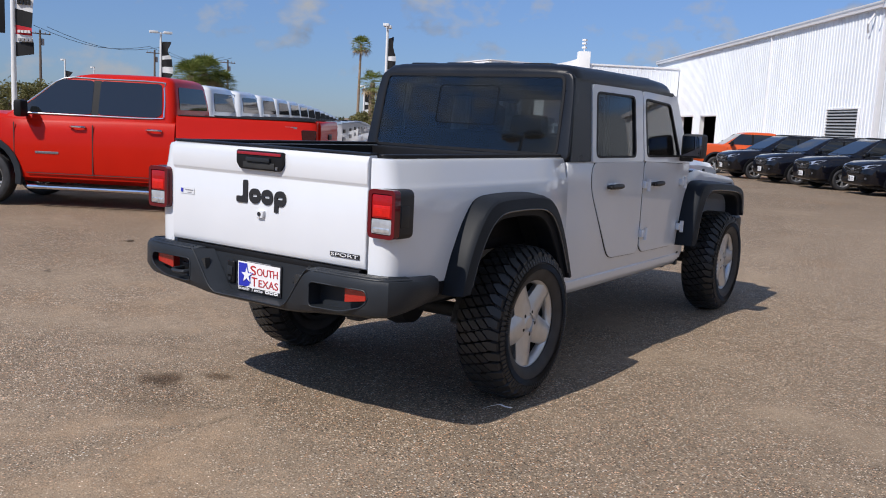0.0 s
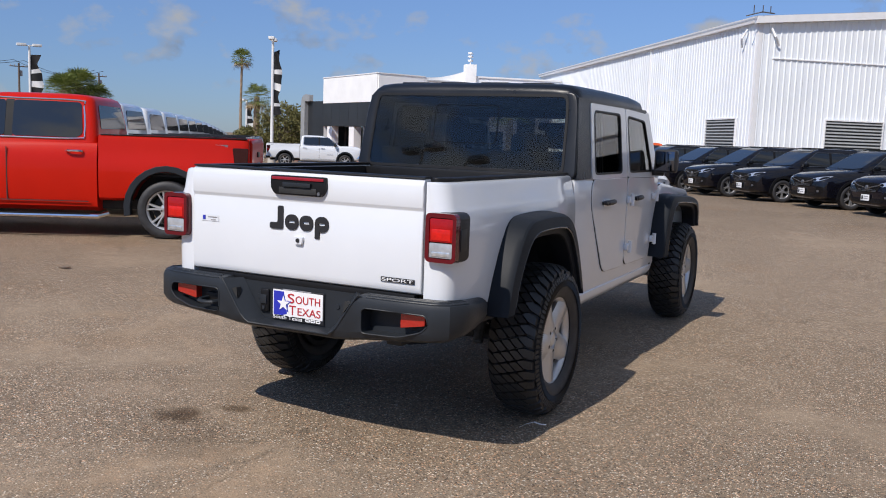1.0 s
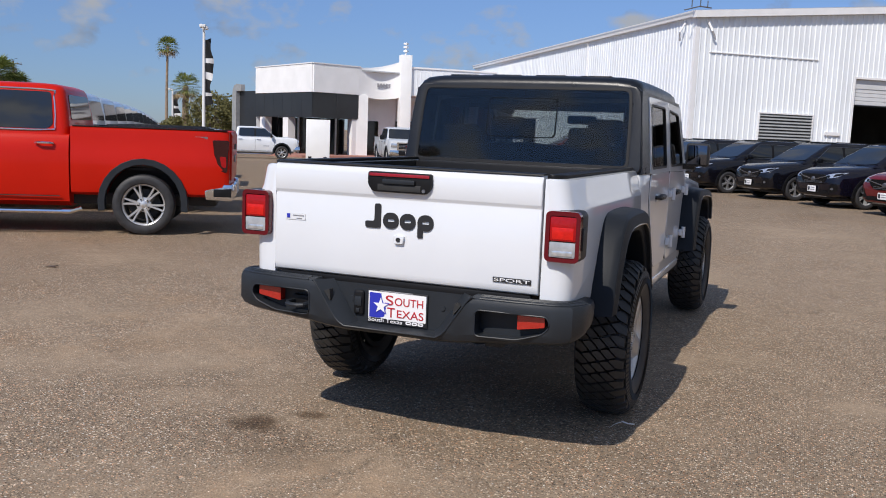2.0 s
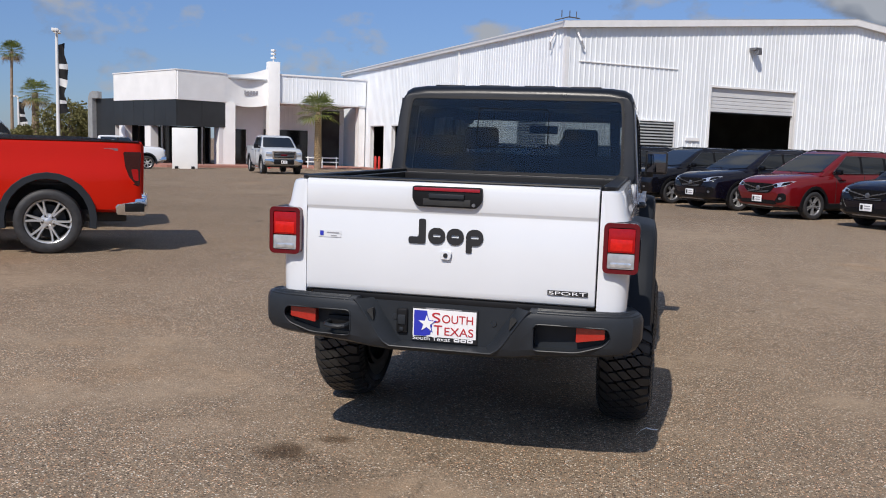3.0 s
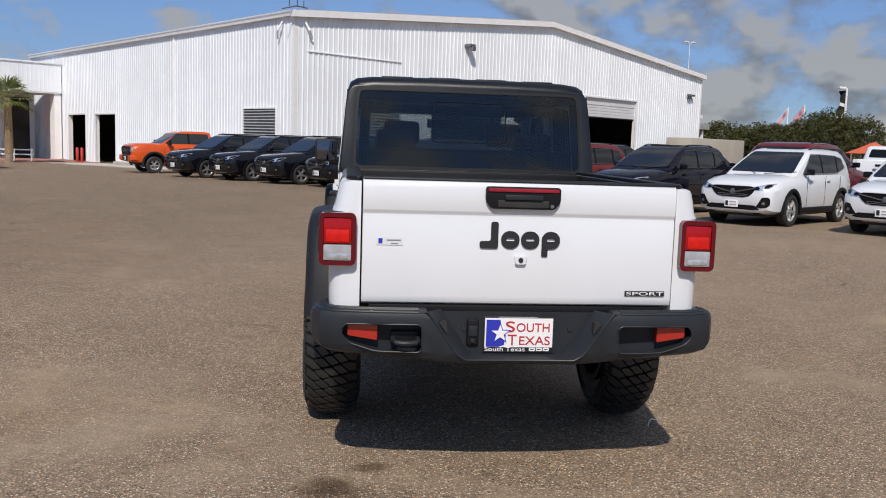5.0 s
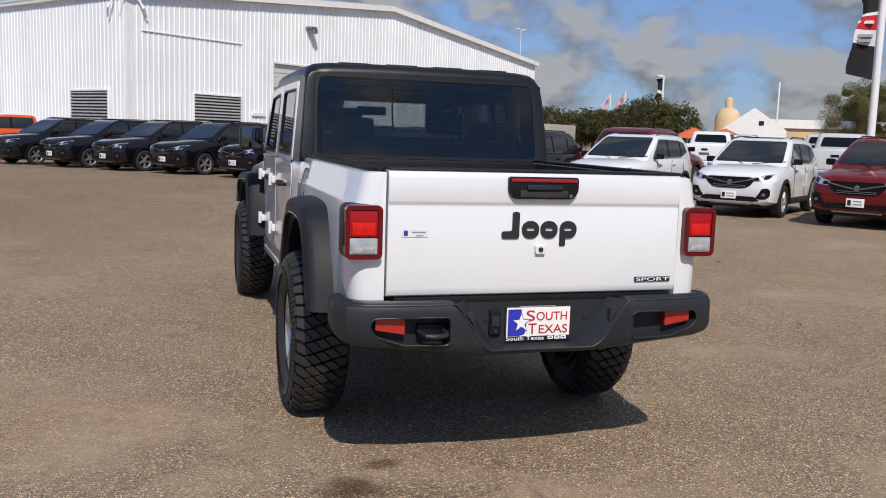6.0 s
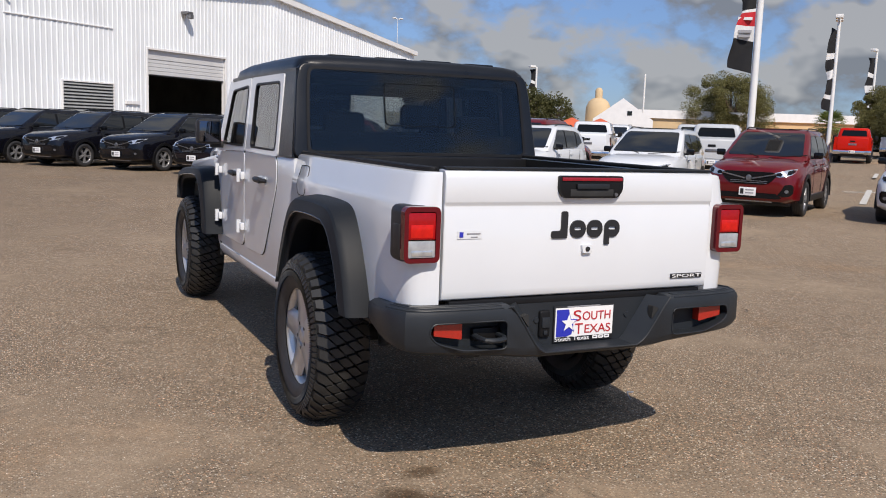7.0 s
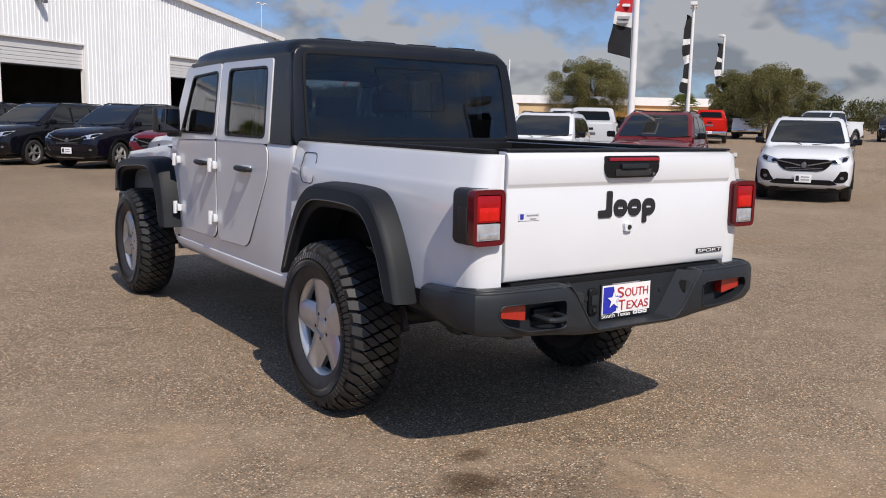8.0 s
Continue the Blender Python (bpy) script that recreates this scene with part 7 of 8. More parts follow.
for s in (24.8, 25.7):
    p = on_left(s, 0, 0.9)
    bollard(p[0], p[1])
bollard(-25.0, 54.2, 1.3, "orange-red marker post before the showroom")
pyl = part("pylon_block", box((0, 0, 1.15), (1.55, 0.5, 2.9), 0.02), M_STUCCO)
pyl.matrix_basis = pose(-27.9, 47.7, gz(-28, 47.7) - 0.02, 0, 0, 28)
tagged(pyl, "white stucco sign block before the showroom", "sign block")
for k in (-0.5, 0.5):
    lt = part("ground_lamp", box((k, -0.40, 0.09), (0.22, 0.16, 0.20), 0.02), M_BLACK, pyl)
bench = thing("rail_fence", "low white rail by the canopy", "rail fence")
for k in (-1.0, 0.0, 1.0):
    part("post", box((k, 0, 0.40), (0.08, 0.08, 0.8), 0.01), M_TRIMW, bench)
for z in (0.42, 0.72):
    part("rail", box((0, 0, z), (2.3, 0.05, 0.08), 0.01), M_TRIMW, bench)
bench.matrix_basis = pose(-21.6, 55.6, gz(-21.6, 55.6) + 0.1, 0, 0, 20)
bx = part("utility_box", box((0, 0, 1.2), (7.5, 1.8, 2.4), 0.05), M_BEIGE)
bx.matrix_basis = pose(23.8, 54.6, gz(24, 54.6), 0, 0, 39)
tagged(bx, "beige storage box beside the warehouse wall", "storage box")


# ---- poles and banners ----
def banner(parent, top, width, bands, dirx, diry, phase=0.0, billow=0.22):
    """Cloth hanging beside a pole, in bands of colour; each band slightly billowed."""
    z = top
    for m, h in bands:
        b = bmesh.new()
        nx, nz = 6, 5
        grid = []
        for a in range(nz + 1):
            row = []
            for c in range(nx + 1):
                u, zz = c / nx, z - h * a / nz
                wave = billow * width * math.sin(2.3 * zz + 4 * u + phase) * u
                w = width * (0.80 + billow * (0.9 * math.sin(2.1 * zz + phase) - 0.27 * math.sin(5.3 * zz)))
                row.append((0.10 + u * w, wave, zz - 0.16 * u * math.sin(1.3 * zz + phase)))
            grid.append(row)
        for side_d in (0.0, 0.012):
            vv = [[b.verts.new((dirx * p - diry * (q + side_d), diry * p + dirx * (q + side_d), r)) for p, q, r in row] for row in grid]
            for a in range(nz):
                for c in range(nx):
                    b.faces.new((vv[a][c], vv[a][c + 1], vv[a + 1][c + 1], vv[a + 1][c]))
        part("banner_band", b, m, parent, sharp=60)
        z -= h


def lamp_pole(x, y, h, label, flag=None, heads=1, turn=0.0, r=0.11, group="lot lamp poles", hs=1.0):
    T = thing("street_lamp", label, "street lamp", group)
    T.matrix_basis = pose(x, y, gz(x, y), 0, 0, 0)
    part("pole", lathe([(0, -0.3), (r * 1.25, -0.3), (r * 1.15, 0.5), (r, h * 0.5), (r * 0.85, h), (0, h)], 14, m=Matrix.Rotation(-math.pi / 2, 4, "Y")), M_POLE, T)
    part("base_block", lathe([(0, -0.3), (0.30, -0.3), (0.30, 0.45), (0.26, 0.5), (0, 0.5)], 18, m=Matrix.Rotation(-math.pi / 2, 4, "Y")), M_CURB, T)
    for k in range(heads):
        a = radians(turn + 180 * k)
        m = Matrix.Rotation(a, 4, "Z")
        part("lamp_arm", box((0.35, 0, h - 0.04), (0.5, 0.08, 0.08), 0.01, m=m), M_POLE, T)
        hd = part("lamp_head", box((0.25 + 0.37 * hs, 0, h + 0.02), (0.75 * hs, 0.42 * hs, 0.20 * hs), 0.03 * hs, m=m), M_POLE, T, "white shoebox lamp head")
        part("lens", box((0.25 + 0.37 * hs, 0, h + 0.02 - 0.105 * hs), (0.60 * hs, 0.32 * hs, 0.02), 0.0, m=m), M_CLEARLENS, hd)
    if flag:
        banner(T, *flag)
    return T


BW = [(M_FLAGB, 1.3), (M_FLAGW, 0.32), (M_FLAGB, 0.62), (M_FLAGW, 0.50), (M_FLAGB, 1.0), (M_FLAGW, 0.26), (M_FLAGB, 0.7)]
BR = [(M_FLAGB, 1.46), (M_FLAGW, 0.08), (M_FLAGR, 0.38), (M_FLAGW, 0.40), (M_FLAGB, 0.82)]
# near pole on the east side, with its banner towards the warehouse
fp = lamp_pole(15.45, 14.75, 8.6, "white lamp pole with black, white and red banner", (6.36, 0.60, BR, -0.80, 0.60, 0.4), 2, 30, 0.088)
for z, w, m in ((4.63, 0.36, M_FLAGW), (4.30, 0.36, M_GREY), (4.18, 0.30, M_GREY)):
    part("printed_line", box((0.36, 0.045, z), (w, 0.11, 0.07), 0.0, m=Matrix.Rotation(math.atan2(0.60, -0.80), 4, "Z")), m, fp)


def at_bearing(ex, ey, az, d):
    return ex + d * math.sin(radians(az)), ey + d * math.cos(radians(az))


p = at_bearing(-2.9, -2.77, 49.75, 58)
lamp_pole(*p, 8.3, "white lamp pole with black and white banner", (7.6, 0.50, BW, -0.85, 0.5, 1.0), 2, 40)
p = at_bearing(-2.9, -2.77, 51.65, 83)
lamp_pole(*p, 8.5, "white lamp pole with black and white banner", (7.9, 0.62, BW, -0.85, 0.5, 2.0), 1, 200)
p = at_bearing(-1.91, -3.40, 31.2, 96)
lamp_pole(*p, 8.0, "white lamp pole with black and white banner", (7.8, 0.7, BW, -0.85, 0.5, 3.0), 1, 190)
p = at_bearing(2.14, -3.67, -37.3, 68)
lamp_pole(*p, 9.1, "white twin lamp pole with dark banner", (8.2, 0.6, BW, 0.8, 0.6, 0.7), 2, 120)
p = at_bearing(3.24, -3.15, -52.05, 86)
lamp_pole(*p, 9.2, "white lamp pole with dark banner", (8.4, 1.0, BW, 0.75, 0.65, 1.6), 2, 60)
for az, d in ((-57.4, 130), (-55.8, 150)):
    p = at_bearing(3.24, -3.15, az, d)
    lamp_pole(*p, 8.2, "white lamp pole far down the lot", (6.8, 0.9, BW, 0.75, 0.65, az), 1, 170)
p = at_bearing(0.87, -3.95, -38.4, 110)
lamp_pole(*p, 6.2, "slim white lamp pole far down the lot", (5.6, 0.8, BW, 0.75, 0.65, 1.1), 1, 170)
p = at_bearing(-0.39, -3.86, 21.2, 84)
lamp_pole(*p, 11.3, "tall twin floodlight mast behind the warehouse", None, 2, 20, 0.03, hs=0.45)
p = at_bearing(3.24, -3.15, -60.1, 46)
sp = lamp_pole(*p, 9.2, "white pole with tall dealer banner", (8.6, 0.95, [(M_FLAGB, 1.95), (M_FLAGW, 0.65), (M_FLAGB, 0.73), (M_FLAGR, 0.42), (M_FLAGW, 0.36), (M_FLAGB, 0.65)], 0.72, 0.69, 0.2, 0.05), 1, 180)
for z, w, m in ((7.35, 0.62, M_GREY), (6.30, 0.52, M_FLAGB), (4.98, 0.5, M_FLAGW), (4.62, 0.56, M_GREY)):
    for k in range(4):
        part("printed_mark", box((0.20 + w * (k + 0.5) / 4 * 1.15, 0.0, z), (w / 4 * 0.82, 0.22, 0.22 if m is M_FLAGB else 0.12), 0.0, m=Matrix.Rotation(math.atan2(0.69, 0.72), 4, "Z")), m, sp)

sgn = thing("pole_sign", "tall dark dealer sign on steel posts", "sign")
for x in (-1.2, 0.0):
    part("post", box((x, 0, 3.0), (0.22, 0.22, 7.0), 0.02), M_WOODPOLE, sgn)
part("panel", box((-0.6, 0, 7.3), (2.6, 0.3, 2.6), 0.03), M_FLAGB, sgn)
for z in (6.8, 7.5):
    part("printed_line", box((-0.6, -0.16, z), (1.9, 0.02, 0.28), 0.0), M_GREY, sgn)
p = at_bearing(3.24, -3.15, -61.2, 58)
sgn.matrix_basis = pose(p[0], p[1], gz(*p), 0, 0, 55)


def utility_pole(az, d, h, ex=3.24, ey=-3.15):
    x, y = at_bearing(ex, ey, az, d)
    T = thing("utility_pole", "weathered timber power pole with cross arm", "utility pole", "power poles")
    T.matrix_basis = pose(x, y, gz(x, y), 0, 0, -az + 15)
    part("pole", lathe([(0, -0.3), (0.20, -0.3), (0.13, h), (0, h)], 10, m=Matrix.Rotation(-math.pi / 2, 4, "Y")), M_WOODPOLE, T)
    part("cross_arm", box((0, 0, h - 0.5), (2.6, 0.12, 0.14), 0.01), M_WOODPOLE, T)
    for k in (-1.15, -0.6, 0.6, 1.15):
        part("insulator", lathe([(0, 0), (0.07, 0), (0.05, 0.2), (0, 0.22)], 8, m=Matrix.Translation((k, 0, h - 0.43)) @ Matrix.Rotation(-math.pi / 2, 4, "Y")), M_GREY, T)
    part("transformer", lathe([(0, 0), (0.25, 0), (0.25, 0.8), (0, 0.85)], 12, m=Matrix.Translation((0.3, 0.2, h - 1.9)) @ Matrix.Rotation(-math.pi / 2, 4, "Y")), M_GREY, T)
    return x, y, h


u1 = utility_pole(-58.7, 125, 11.5)
u2 = utility_pole(-52.4, 150, 11.5)
u3 = utility_pole(-48.1, 160, 11.2)
wires = bmesh.new()
for a, b in ((u1, u2), (u2, u3)):
    for k in (-0.9, 0.9):
        pts = []
        for i in range(9):
            f = i / 8
            pts.append((a[0] + (b[0] - a[0]) * f, a[1] + (b[1] - a[1]) * f + k, 11.0 + (b[2] - a[2]) * f - 1.4 * math.sin(math.pi * f)))
        tube(pts, 0.03, 4, bm=wires)
tagged(part("power_lines", wires, M_BLACK), "thin black sagging power lines", "power lines", kind="stuff")


# ---- trees ----
def leaf_cluster(bm, c, rad, n, size, rng, flat=0.8):
    for _ in range(n):
        while True:
            v = Vector((rng.uniform(-1, 1), rng.uniform(-1, 1), rng.uniform(-1, 1)))
            if 0.25 < v.length < 1:
                break
        p = c + Vector((v.x * rad, v.y * rad, v.z * rad * flat))
        a, b = Vector((rng.gauss(0, 1), rng.gauss(0, 1), rng.gauss(0, 1))).normalized(), Vector((rng.gauss(0, 1), rng.gauss(0, 1), rng.gauss(0, 1))).normalized()
        s = size * rng.uniform(0.6, 1.4)
        u, w = a * s, (b - a * b.dot(a)).normalized() * s * 0.55
        q = [bm.verts.new(p - u), bm.verts.new(p + w), bm.verts.new(p + u), bm.verts.new(p - w)]
        bm.faces.new(q)


def leafy_tree(x, y, h, spread, seed, label, leaves=3800, material=None, name="tree", size=0.12):
    rng = random.Random(seed)
    T = thing(name, label, "tree", "trees round the lot")
    T.matrix_basis = pose(x, y, gz(x, y) - 0.05, 0, 0, rng.uniform(0, 360))
    tr = tube([(0, 0, 0), (0.05, 0.02, h * 0.18), (0.0, 0.08, h * 0.34)], [h * 0.045, h * 0.034, h * 0.028], 9)
    part("trunk", tr, M_BARK, T)
    limbs, crown = bmesh.new(), bmesh.new()
    n = 104
    lobes = [(rng.uniform(0, 6.28), rng.uniform(0.12, 0.24)) for _ in range(4)]
    for i in range(n):
        a = 2 * math.pi * (i * 0.618) + rng.uniform(-0.3, 0.3)
        u = -0.80 + 1.80 * (i + 0.5) / n
        k = math.sqrt(max(0.0, 1 - u * u)) * rng.uniform(0.62, 0.92)
        lump = sum(am * math.sin((q + 2) * a + ph + 2.0 * u) for q, (ph, am) in enumerate(lobes))
        k *= 1 + lump * 0.75
        tip = Vector((math.cos(a) * spread * 0.5 * k, math.sin(a) * spread * 0.5 * k, h * (0.53 + 0.43 * u * rng.uniform(0.74, 1.0) * (1 + 0.30 * lump))))
        if i % 5 == 0 and u > -0.3:
            mid = Vector((tip.x * 0.45, tip.y * 0.45, h * 0.36 + (tip.z - h * 0.36) * 0.55))
            tube([(0, 0, h * 0.28), mid, tip], [h * 0.02, h * 0.012, h * 0.004], 6, bm=limbs)
        leaf_cluster(crown, tip, spread * rng.uniform(0.055, 0.155), leaves // n, size, rng, 0.75)
    part("branchwork", limbs, M_BARK, T)
    part("crown", crown, material or M_LEAF, T)
    return T


def frond_boot(m):
    """The stub that a cut frond leaves on a palm trunk."""
    b = prism([(-0.075, 0.0), (0.0, 0.12), (0.075, 0.0), (0.0, -0.06)], "x", -0.03, 0.04)
    b.transform(m)
    return b


def fan_palm(x, y, h, crown_r, seed, label, skirt=True, n=34, r=0.17, boots=False):
    rng = random.Random(seed)
    T = thing("palm_tree", label, "palm tree", "palms")
    T.matrix_basis = pose(x, y, gz(x, y) - 0.1, 0, 0, rng.uniform(0, 360))
    bend = rng.uniform(-0.02, 0.02) * h
    pts = [(bend * (k / 8) ** 2, 0, h * k / 8) for k in range(9)]
    part("trunk", tube(pts, [r * (1.35 - 0.45 * k / 8) for k in range(9)], 10), M_PALMBARK, T)
    if boots:
        bt = bmesh.new()
        for i in range(26):
            for k in range(7):
                a = 2 * math.pi * (k + 0.5 * (i % 2)) / 7
                z = h * (0.18 + 0.80 * i / 26)
                rr = r * (1.35 - 0.45 * z / h)
                q = Matrix.Translation((bend * (z / h) ** 2, 0, z)) @ Matrix.Rotation(a, 4, "Z") @ Matrix.Translation((rr, 0, 0)) @ Matrix.Rotation(radians(-28), 4, "Y")
                merge(bt, frond_boot(q))
        tagged(part("trunk_husk", bt, M_STRAW, T, "criss-cross stubs of old fronds"), kind="stuff")
    fr, dry = bmesh.new(), bmesh.new()
    for i in range(n):
        a = 2 * math.pi * i * 0.381966
        el = radians(-50 + 125 * (i / (n - 1)))
        target = fr if el > radians(-28) else dry
        stem = crown_r * 0.45
        d = Vector((math.cos(a) * math.cos(el), math.sin(a) * math.cos(el), math.sin(el)))
        base = Vector((bend, 0, h))
        hub = base + d * stem + Vector((0, 0, -0.06 * crown_r))
        tube([base, hub], 0.018, 4, bm=target)
        s = d.cross(Vector((0, 0, 1))).normalized()
        for k in range(11):
            b = radians(-72 + 144 * k / 10)
            ld = (d * math.cos(b) + s * math.sin(b)).normalized()
            ln = crown_r * 0.62 * rng.uniform(0.85, 1.1)
            tip = hub + ld * ln + Vector((0, 0, -0.20 * ln - (0.1 * ln if target is dry else 0)))
            w = ld.cross(d.cross(s)).normalized() * 0.030 * crown_r
            m1 = hub + ld * ln * 0.55
            v = [target.verts.new(hub), target.verts.new(m1 + w), target.verts.new(tip), target.verts.new(m1 - w)]
            target.faces.new(v)
    part("crown", fr, M_PALMLEAF, T)
    if skirt:
        part("dry_skirt", dry, M_STRAW, T, "hanging dry brown fronds")
    else:
        dry.free()
    return T


p = at_bearing(3.24, -3.15, -40.0, 108)
fan_palm(*p, 11.0, 1.5, 1, "tall slim fan palm with small crown", True, 34, 0.14)
p = at_bearing(3.24, -3.15, -39.15, 84)
fan_palm(*p, 5.7, 1.6, 2, "short green fan palm with dry skirt", True, 26, 0.26)
for az, d, h, r, sd in ((-50.3, 78, 5.3, 1.85, 3), (-49.4, 80, 5.8, 1.9, 4), (-48.5, 82, 4.9, 1.7, 5)):
    p = at_bearing(3.24, -3.15, az, d)
    fan_palm(*p, h, r, sd, "broad fan palm in a dense clump", True, 56, 0.28)
p = at_bearing(-0.39, -3.86, -19.9, 62)
fan_palm(*p, 4.1, 1.75, 6, "fan palm with patterned trunk before the canopy", False, 26, 0.18, True)
p = at_bearing(-2.9, -2.77, 49.5, 88)
fan_palm(*p, 2.6, 1.7, 7, "low round fan palm at the back of the lot", True, 46, 0.3)

for az, d, h, w, sd in ((43.85, 108, 8.5, 9.8, 11), (54.6, 66, 5.3, 6.2, 12), (52.6, 68, 4.9, 4.2, 13)):
    p = at_bearing(-2.9, -2.77, az, d)
    leafy_tree(*p, h, w, sd, "round live oak with dense dark leaves", 95000, size=0.0006 * d)
for az, d, h, w, sd in ((57.8, 90, 3.7, 5.5, 14), (60.2, 120, 4.2, 7, 15), (62.5, 130, 4.4, 8, 16)):
    p = at_bearing(-2.9, -2.77, az, d)
    leafy_tree(*p, h, w, sd, "low distant tree beyond the lot", 4000, M_LEAF2)
for az, d, h, w, sd in ((-35.9, 82, 5.3, 5.4, 21), (-37.9, 84, 3.0, 3.4, 22), (-34.6, 84, 4.7, 4.4, 23), (-58.8, 95, 4.6, 5.0, 24), (-57.6, 98, 4.8, 5.0, 25), (-56.4, 100, 4.8, 5.0, 26)):
    p = at_bearing(0.87, -3.95, az, d)
    leafy_tree(*p, h, w, sd, "dark green tree behind the lot", 5000)
hedge_seed = 40
for az, h, d in ((22.9, 4.3, 92), (24.2, 4.6, 90), (25.6, 4.3, 92), (26.9, 4.5, 90), (28.2, 4.5, 88), (29.5, 5.2, 86), (30.6, 5.5, 84), (31.9, 4.9, 84)):
    p = at_bearing(-1.6, -3.5, az, d)
    hedge_seed += 1
    leafy_tree(*p, h, 5.2, hedge_seed, "dusty green scrub tree along the boundary", 7500, M_LEAF2, size=0.10)


# low woods along the horizon
woods = bmesh.new()
wr = random.Random(77)
for a0, a1, d0 in ((-72, -33, 190), (54, 84, 190)):
    for i in range(90):
        x, y = at_bearing(0, -3.5, wr.uniform(a0, a1), d0 + wr.uniform(-15, 25))
        leaf_cluster(woods, Vector((x, y, gz(x, y) + wr.uniform(0.3, 1.9 if a0 > 0 else 1.0))), wr.uniform(1.4, 2.4), 90, 0.42, wr, 0.7)
tagged(part("far_woods", woods, M_LEAF2), "low dusty green woods along the horizon", "woods", kind="stuff")


# ---- distant buildings on the east side ----
def mission():
    T = thing("mission_building", "tan stucco building with a dome and low wings", "building")
    x, y = at_bearing(-1.91, -3.40, 35.35, 96)
    T.matrix_basis = pose(x, y, 0, 0, 0, -36)
    part("wall", box((-0.5, 0, 1.0), (7, 6, 3.2), 0.05), M_TAN, T)
    dm = lathe([(1.30, 2.4), (1.30, 3.85), (1.23, 4.32), (1.04, 4.72), (0.76, 4.99), (0.42, 5.14), (0, 5.18)], 24, m=Matrix.Translation((-0.3, 0, 0)) @ Matrix.Rotation(-math.pi / 2, 4, "Y"))
    d = part("dome", dm, M_TAN, T, "tan plaster dome")
    part("lantern", lathe([(0.40, 5.05), (0.40, 5.92), (0.25, 6.16), (0, 6.24)], 14, m=Matrix.Translation((-0.3, 0, 0)) @ Matrix.Rotation(-math.pi / 2, 4, "Y")), M_TAN, d)
    for k in (-3, -0.5, 2.0):
        part("window", box((k, -3.02, 1.6), (0.9, 0.08, 1.2), 0.0), M_DARKGLASS, T)
    return T


mission()
tent = thing("gabled_hall", "white gabled metal hall with small dark vent", "hall")
x, y = at_bearing(-1.91, -3.40, 37.0, 91)
tent.matrix_basis = pose(x, y, 0, 0, 0, -38)
part("wall", prism([(-3.4, 0), (2.5, 0), (2.5, 2.9), (-0.5, 5.0), (-3.4, 2.9)], "y", 0, 4), M_TRIMW, tent)
part("vent", box((0.2, -0.03, 3.55), (0.45, 0.06, 0.4), 0.0), M_DARKGLASS, tent)
mast = part("flag_mast", tube([(0, 0, 0), (0, 0, 8.0)], 0.10, 8), M_POLE)
x, y = at_bearing(-1.91, -3.40, 37.95, 100)
mast.location = (x, y, 0)
tagged(mast, "bare slim white mast", "mast")


def strip_mall():
    T = thing("strip_mall", "long low tan shop building with white parapet", "building")
    a, b = at_bearing(-2.9, -2.77, 38.0, 106), at_bearing(-2.9, -2.77, 53.5, 112)
    at, n = facing(a, b)
    part("wall", slab(at, 0, n, -0.5, 3.4, -8, 0), M_TAN, T)
    part("parapet", slab(at, -0.2, n + 0.2, 3.4, 4.35, -8.2, 0.3), M_TRIMW, T, "white parapet")
    part("awning", slab(at, n * 0.42, n, 2.0, 2.7, 0, 1.4), mat("ochre awning", (0.55, 0.28, 0.08), rough=0.8, noise_scale=0.5, noise_amt=0.1), T, "ochre shop awning")
    k = 9
    for i in range(k):
        s = n * (i + 0.5) / k
        w = part("window", slab(at, s - 1.1, s + 1.1, 0.0, 2.0, 0.0, 0.06), M_DARKGLASS, T)
        part("frame", slab(at, s - 0.04, s + 0.04, 0.0, 2.0, 0.06, 0.10), M_TRIMW, w)
    return T


strip_mall()


def shade_canopy(x, y, r, seed):
    T = thing("shade_canopy", "orange cloth shade canopy on posts", "canopy", "shade canopies")
    T.matrix_basis = pose(x, y, gz(x, y), 0, 0, seed * 31)
    rings = []
    n = 8
    for rr, z in ((r, 1.62), (r * 0.6, 1.86), (r * 0.25, 2.10), (0.05, 2.24)):
        rings.append([(rr * math.cos(2 * math.pi * k / n), rr * math.sin(2 * math.pi * k / n), z) for k in range(n)])
    part("cloth", loft(rings), M_ORANGECLOTH, T)
    for k in range(4):
        a = math.pi / 4 + k * math.pi / 2
        part("post", tube([(r * 0.75 * math.cos(a), r * 0.75 * math.sin(a), 0), (r * 0.75 * math.cos(a), r * 0.75 * math.sin(a), 1.75)], 0.05, 6), M_POLE, T)


for az, d, sd in ((33.4, 54, 1), (35.2, 57, 2)):
    shade_canopy(*at_bearing(-1.91, -3.40, az, d), 1.5, sd)


def flag(az, d, h, cols):
    T = thing("flag_pole", "flag flying on a slim pole", "flag pole", "flags")
    x, y = at_bearing(-1.91, -3.40, az, d)
    T.matrix_basis = pose(x, y, 0, 0, 0, 150)
    part("pole", tube([(0, 0, 0), (0, 0, h)], 0.07, 6), M_POLE, T)
    for i in range(7):
        z0 = h - 0.10 - 0.13 * i
        rings = [[(0.05 + 0.17 * k, 0.10 * math.sin(1.4 * k + 0.2 * i), zz - 0.25 * k) for k in range(7)] for zz in (z0, z0 - 0.13)]
        part("stripe", loft(rings, closed=False, caps=False), cols[i % 2], T)
    part("canton", loft([[(0.05 + 0.17 * k, 0.10 * math.sin(1.4 * k) - 0.03, zz - 0.25 * k) for k in range(4)] for zz in (h - 0.10, h - 0.60)], closed=False, caps=False), M_INKBLUE, T)


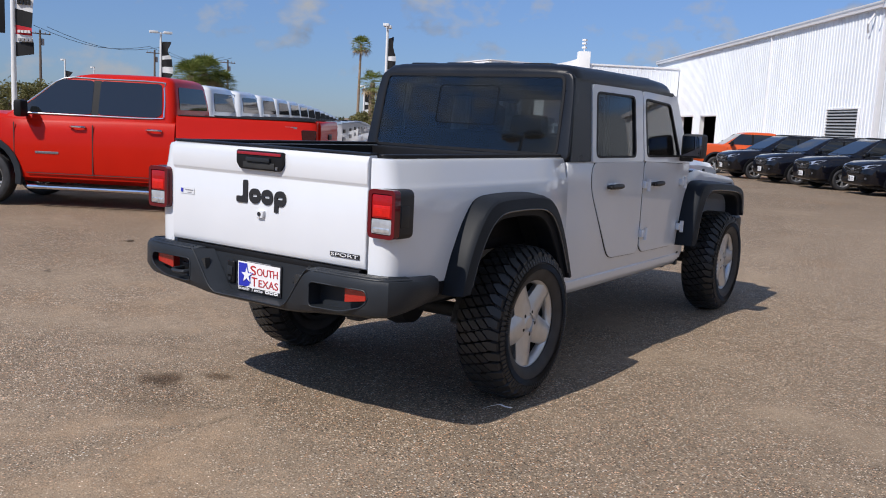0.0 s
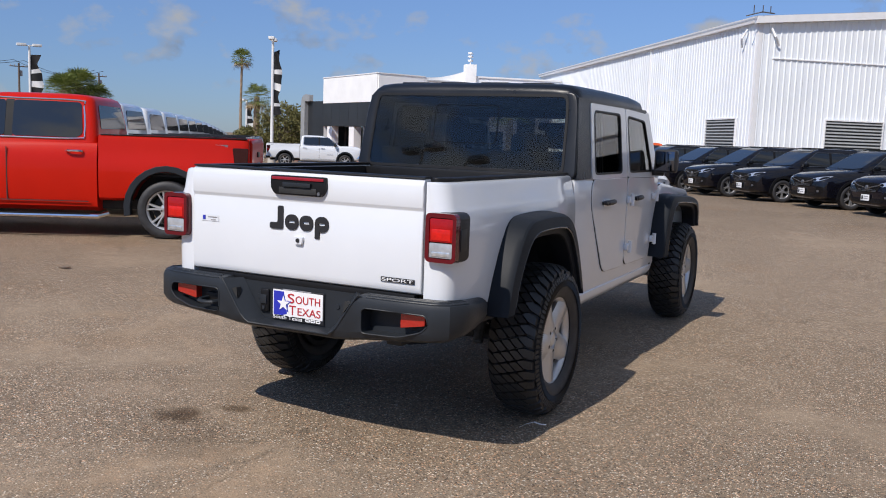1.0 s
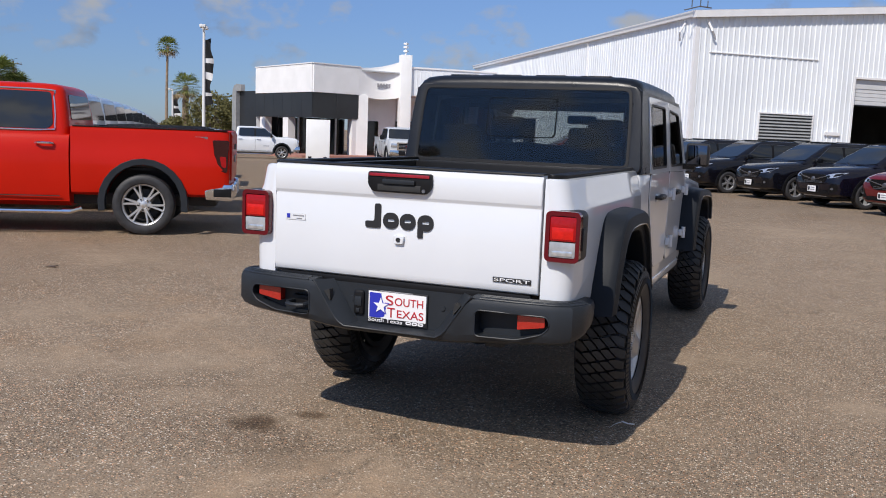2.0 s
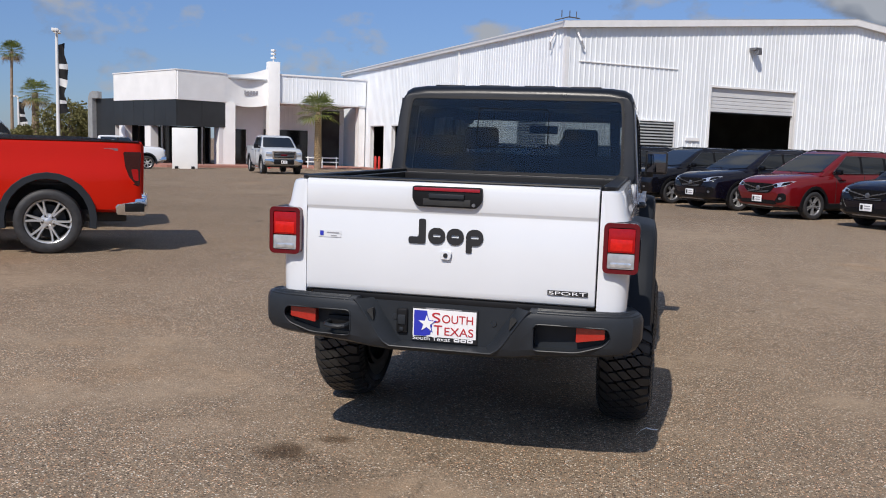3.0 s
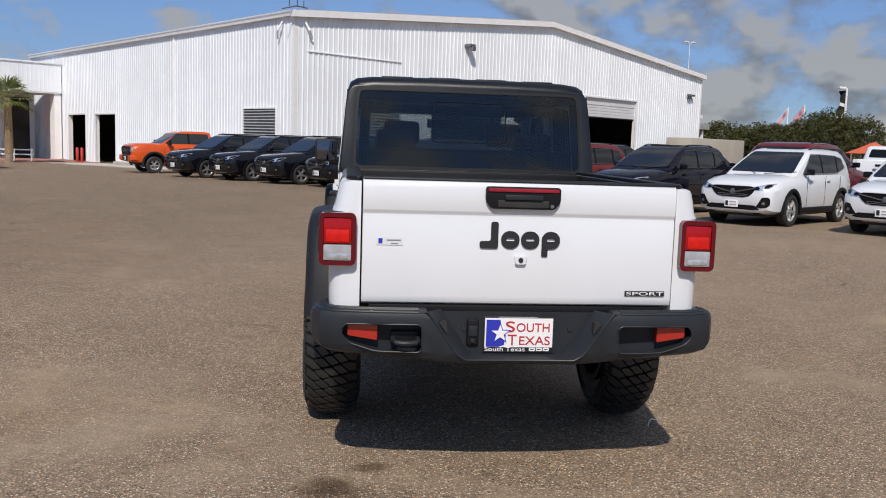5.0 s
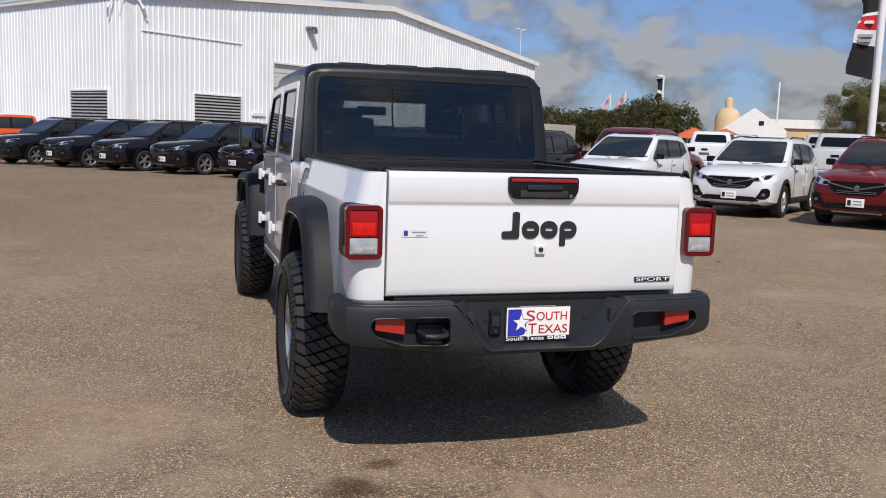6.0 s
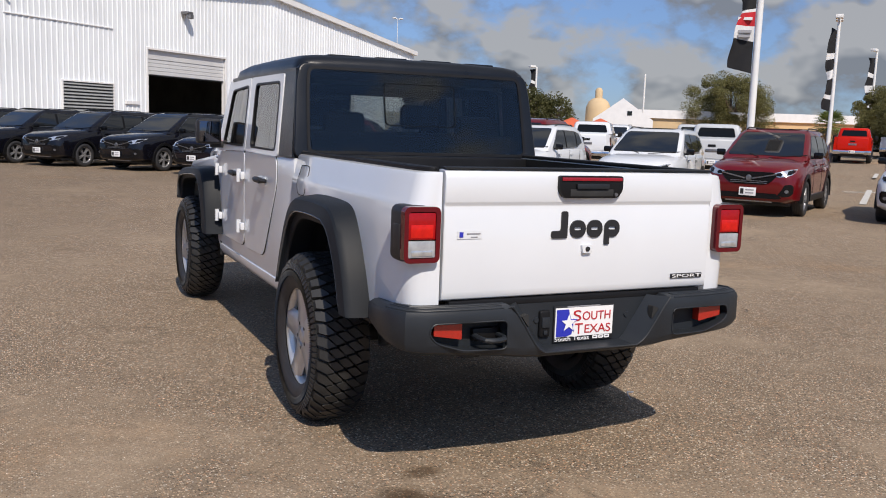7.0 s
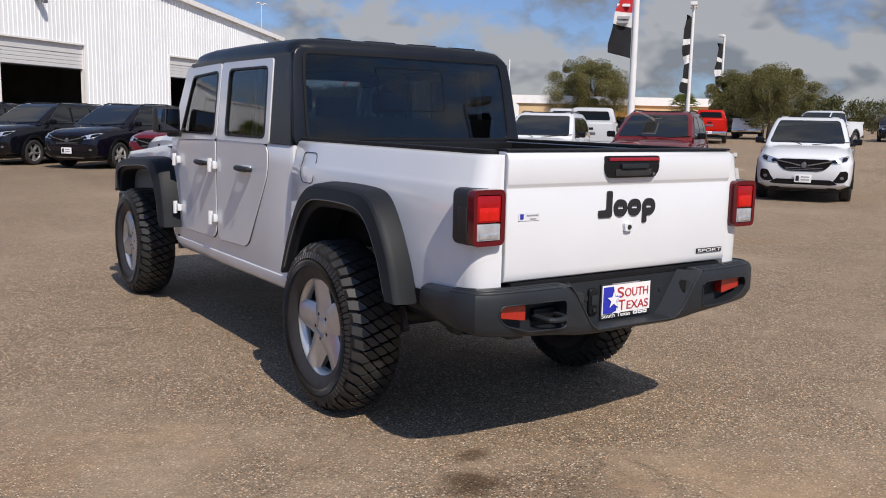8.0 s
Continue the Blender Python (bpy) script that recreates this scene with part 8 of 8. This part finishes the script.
flag(28.9, 110, 7.3, (M_FLAGR, M_FLAGW))
flag(28.0, 110, 7.0, (M_FLAGW, M_FLAGR))

# bay lines on the east side of the lot
for x0, y0, x1, y1 in ((16.5, 11.9, 26.0, 19.2), (28.2, 20.9, 35.8, 26.7), (20.35, 15.7, 21.6, 15.5)):
    x, y, long = (x0 + x1) / 2, (y0 + y1) / 2, math.hypot(x1 - x0, y1 - y0)
    ln = part("bay_line", box((0, 0, 0.004), (long, 0.16, 0.006)), M_LINE)
    ln.matrix_basis = pose(x, y, gz(x, y) + 0.003, 0, 0, math.degrees(math.atan2(y1 - y0, x1 - x0)))
    tagged(ln, "worn white parking bay line", "bay line", kind="structure")


# lamp poles on the south side, mirrored in the rear window
lamp_pole(-13.4, -20.5, 10.4, "slim lamp pole on the south side of the lot", None, 2, 20, 0.07)
lamp_pole(-11.0, -19.5, 9.6, "lamp pole with black banner on the south side", (9.3, 0.5, BW, 0.8, 0.6, 0.3), 1, 20, 0.07)
lamp_pole(14.8, -17.0, 9.8, "lamp pole with black banner on the south side", (9.4, 0.7, BW, 0.8, 0.6, 1.3), 1, 20, 0.07)


# ---- litter on the ground ----
scrap = part("paper_scrap", loft([[(x, y - 0.006, 0.003 + lift), (x, y + 0.006, 0.003 + lift), (x + 0.002, y + 0.006, 0.006 + lift), (x + 0.002, y - 0.006, 0.006 + lift)]
                                  for x, y, lift in ((0.90, 0.752, 0.0), (0.92, 0.80, 0.008), (0.95, 0.846, 0.012), (0.98, 0.846, 0.006), (1.01, 0.868, 0.0))]), M_PLATE)
tagged(scrap, "thin white strip of plastic on the ground", "litter")


def dead_leaf(x, y, turn, size):
    rings = [[(dx * size, -w * size, z), (dx * size, 0, z * 0.5), (dx * size, w * size, z), (dx * size, 0, z * 0.5 + 0.003)] for dx, w, z in ((-0.5, 0.04, 0.004), (-0.2, 0.26, 0.016), (0.15, 0.24, 0.014), (0.5, 0.03, 0.022))]
    b = part("dead_leaf", loft(rings), M_BARK)
    b.matrix_basis = pose(x, y, gz(x, y) + 0.003, 0, 0, turn)
    tagged(b, "small curled brown leaf on the ground", "leaf", "dead leaves")


for x, y, turn, size in ((-5.34, 3.10, 20, 0.14), (-6.08, 11.2, 70, 0.16), (-5.97, 8.8, 140, 0.13), (5.2, 6.1, 30, 0.12), (-4.2, 1.4, 100, 0.07), (3.6, 2.6, 60, 0.06)):
    dead_leaf(x, y, turn, size)
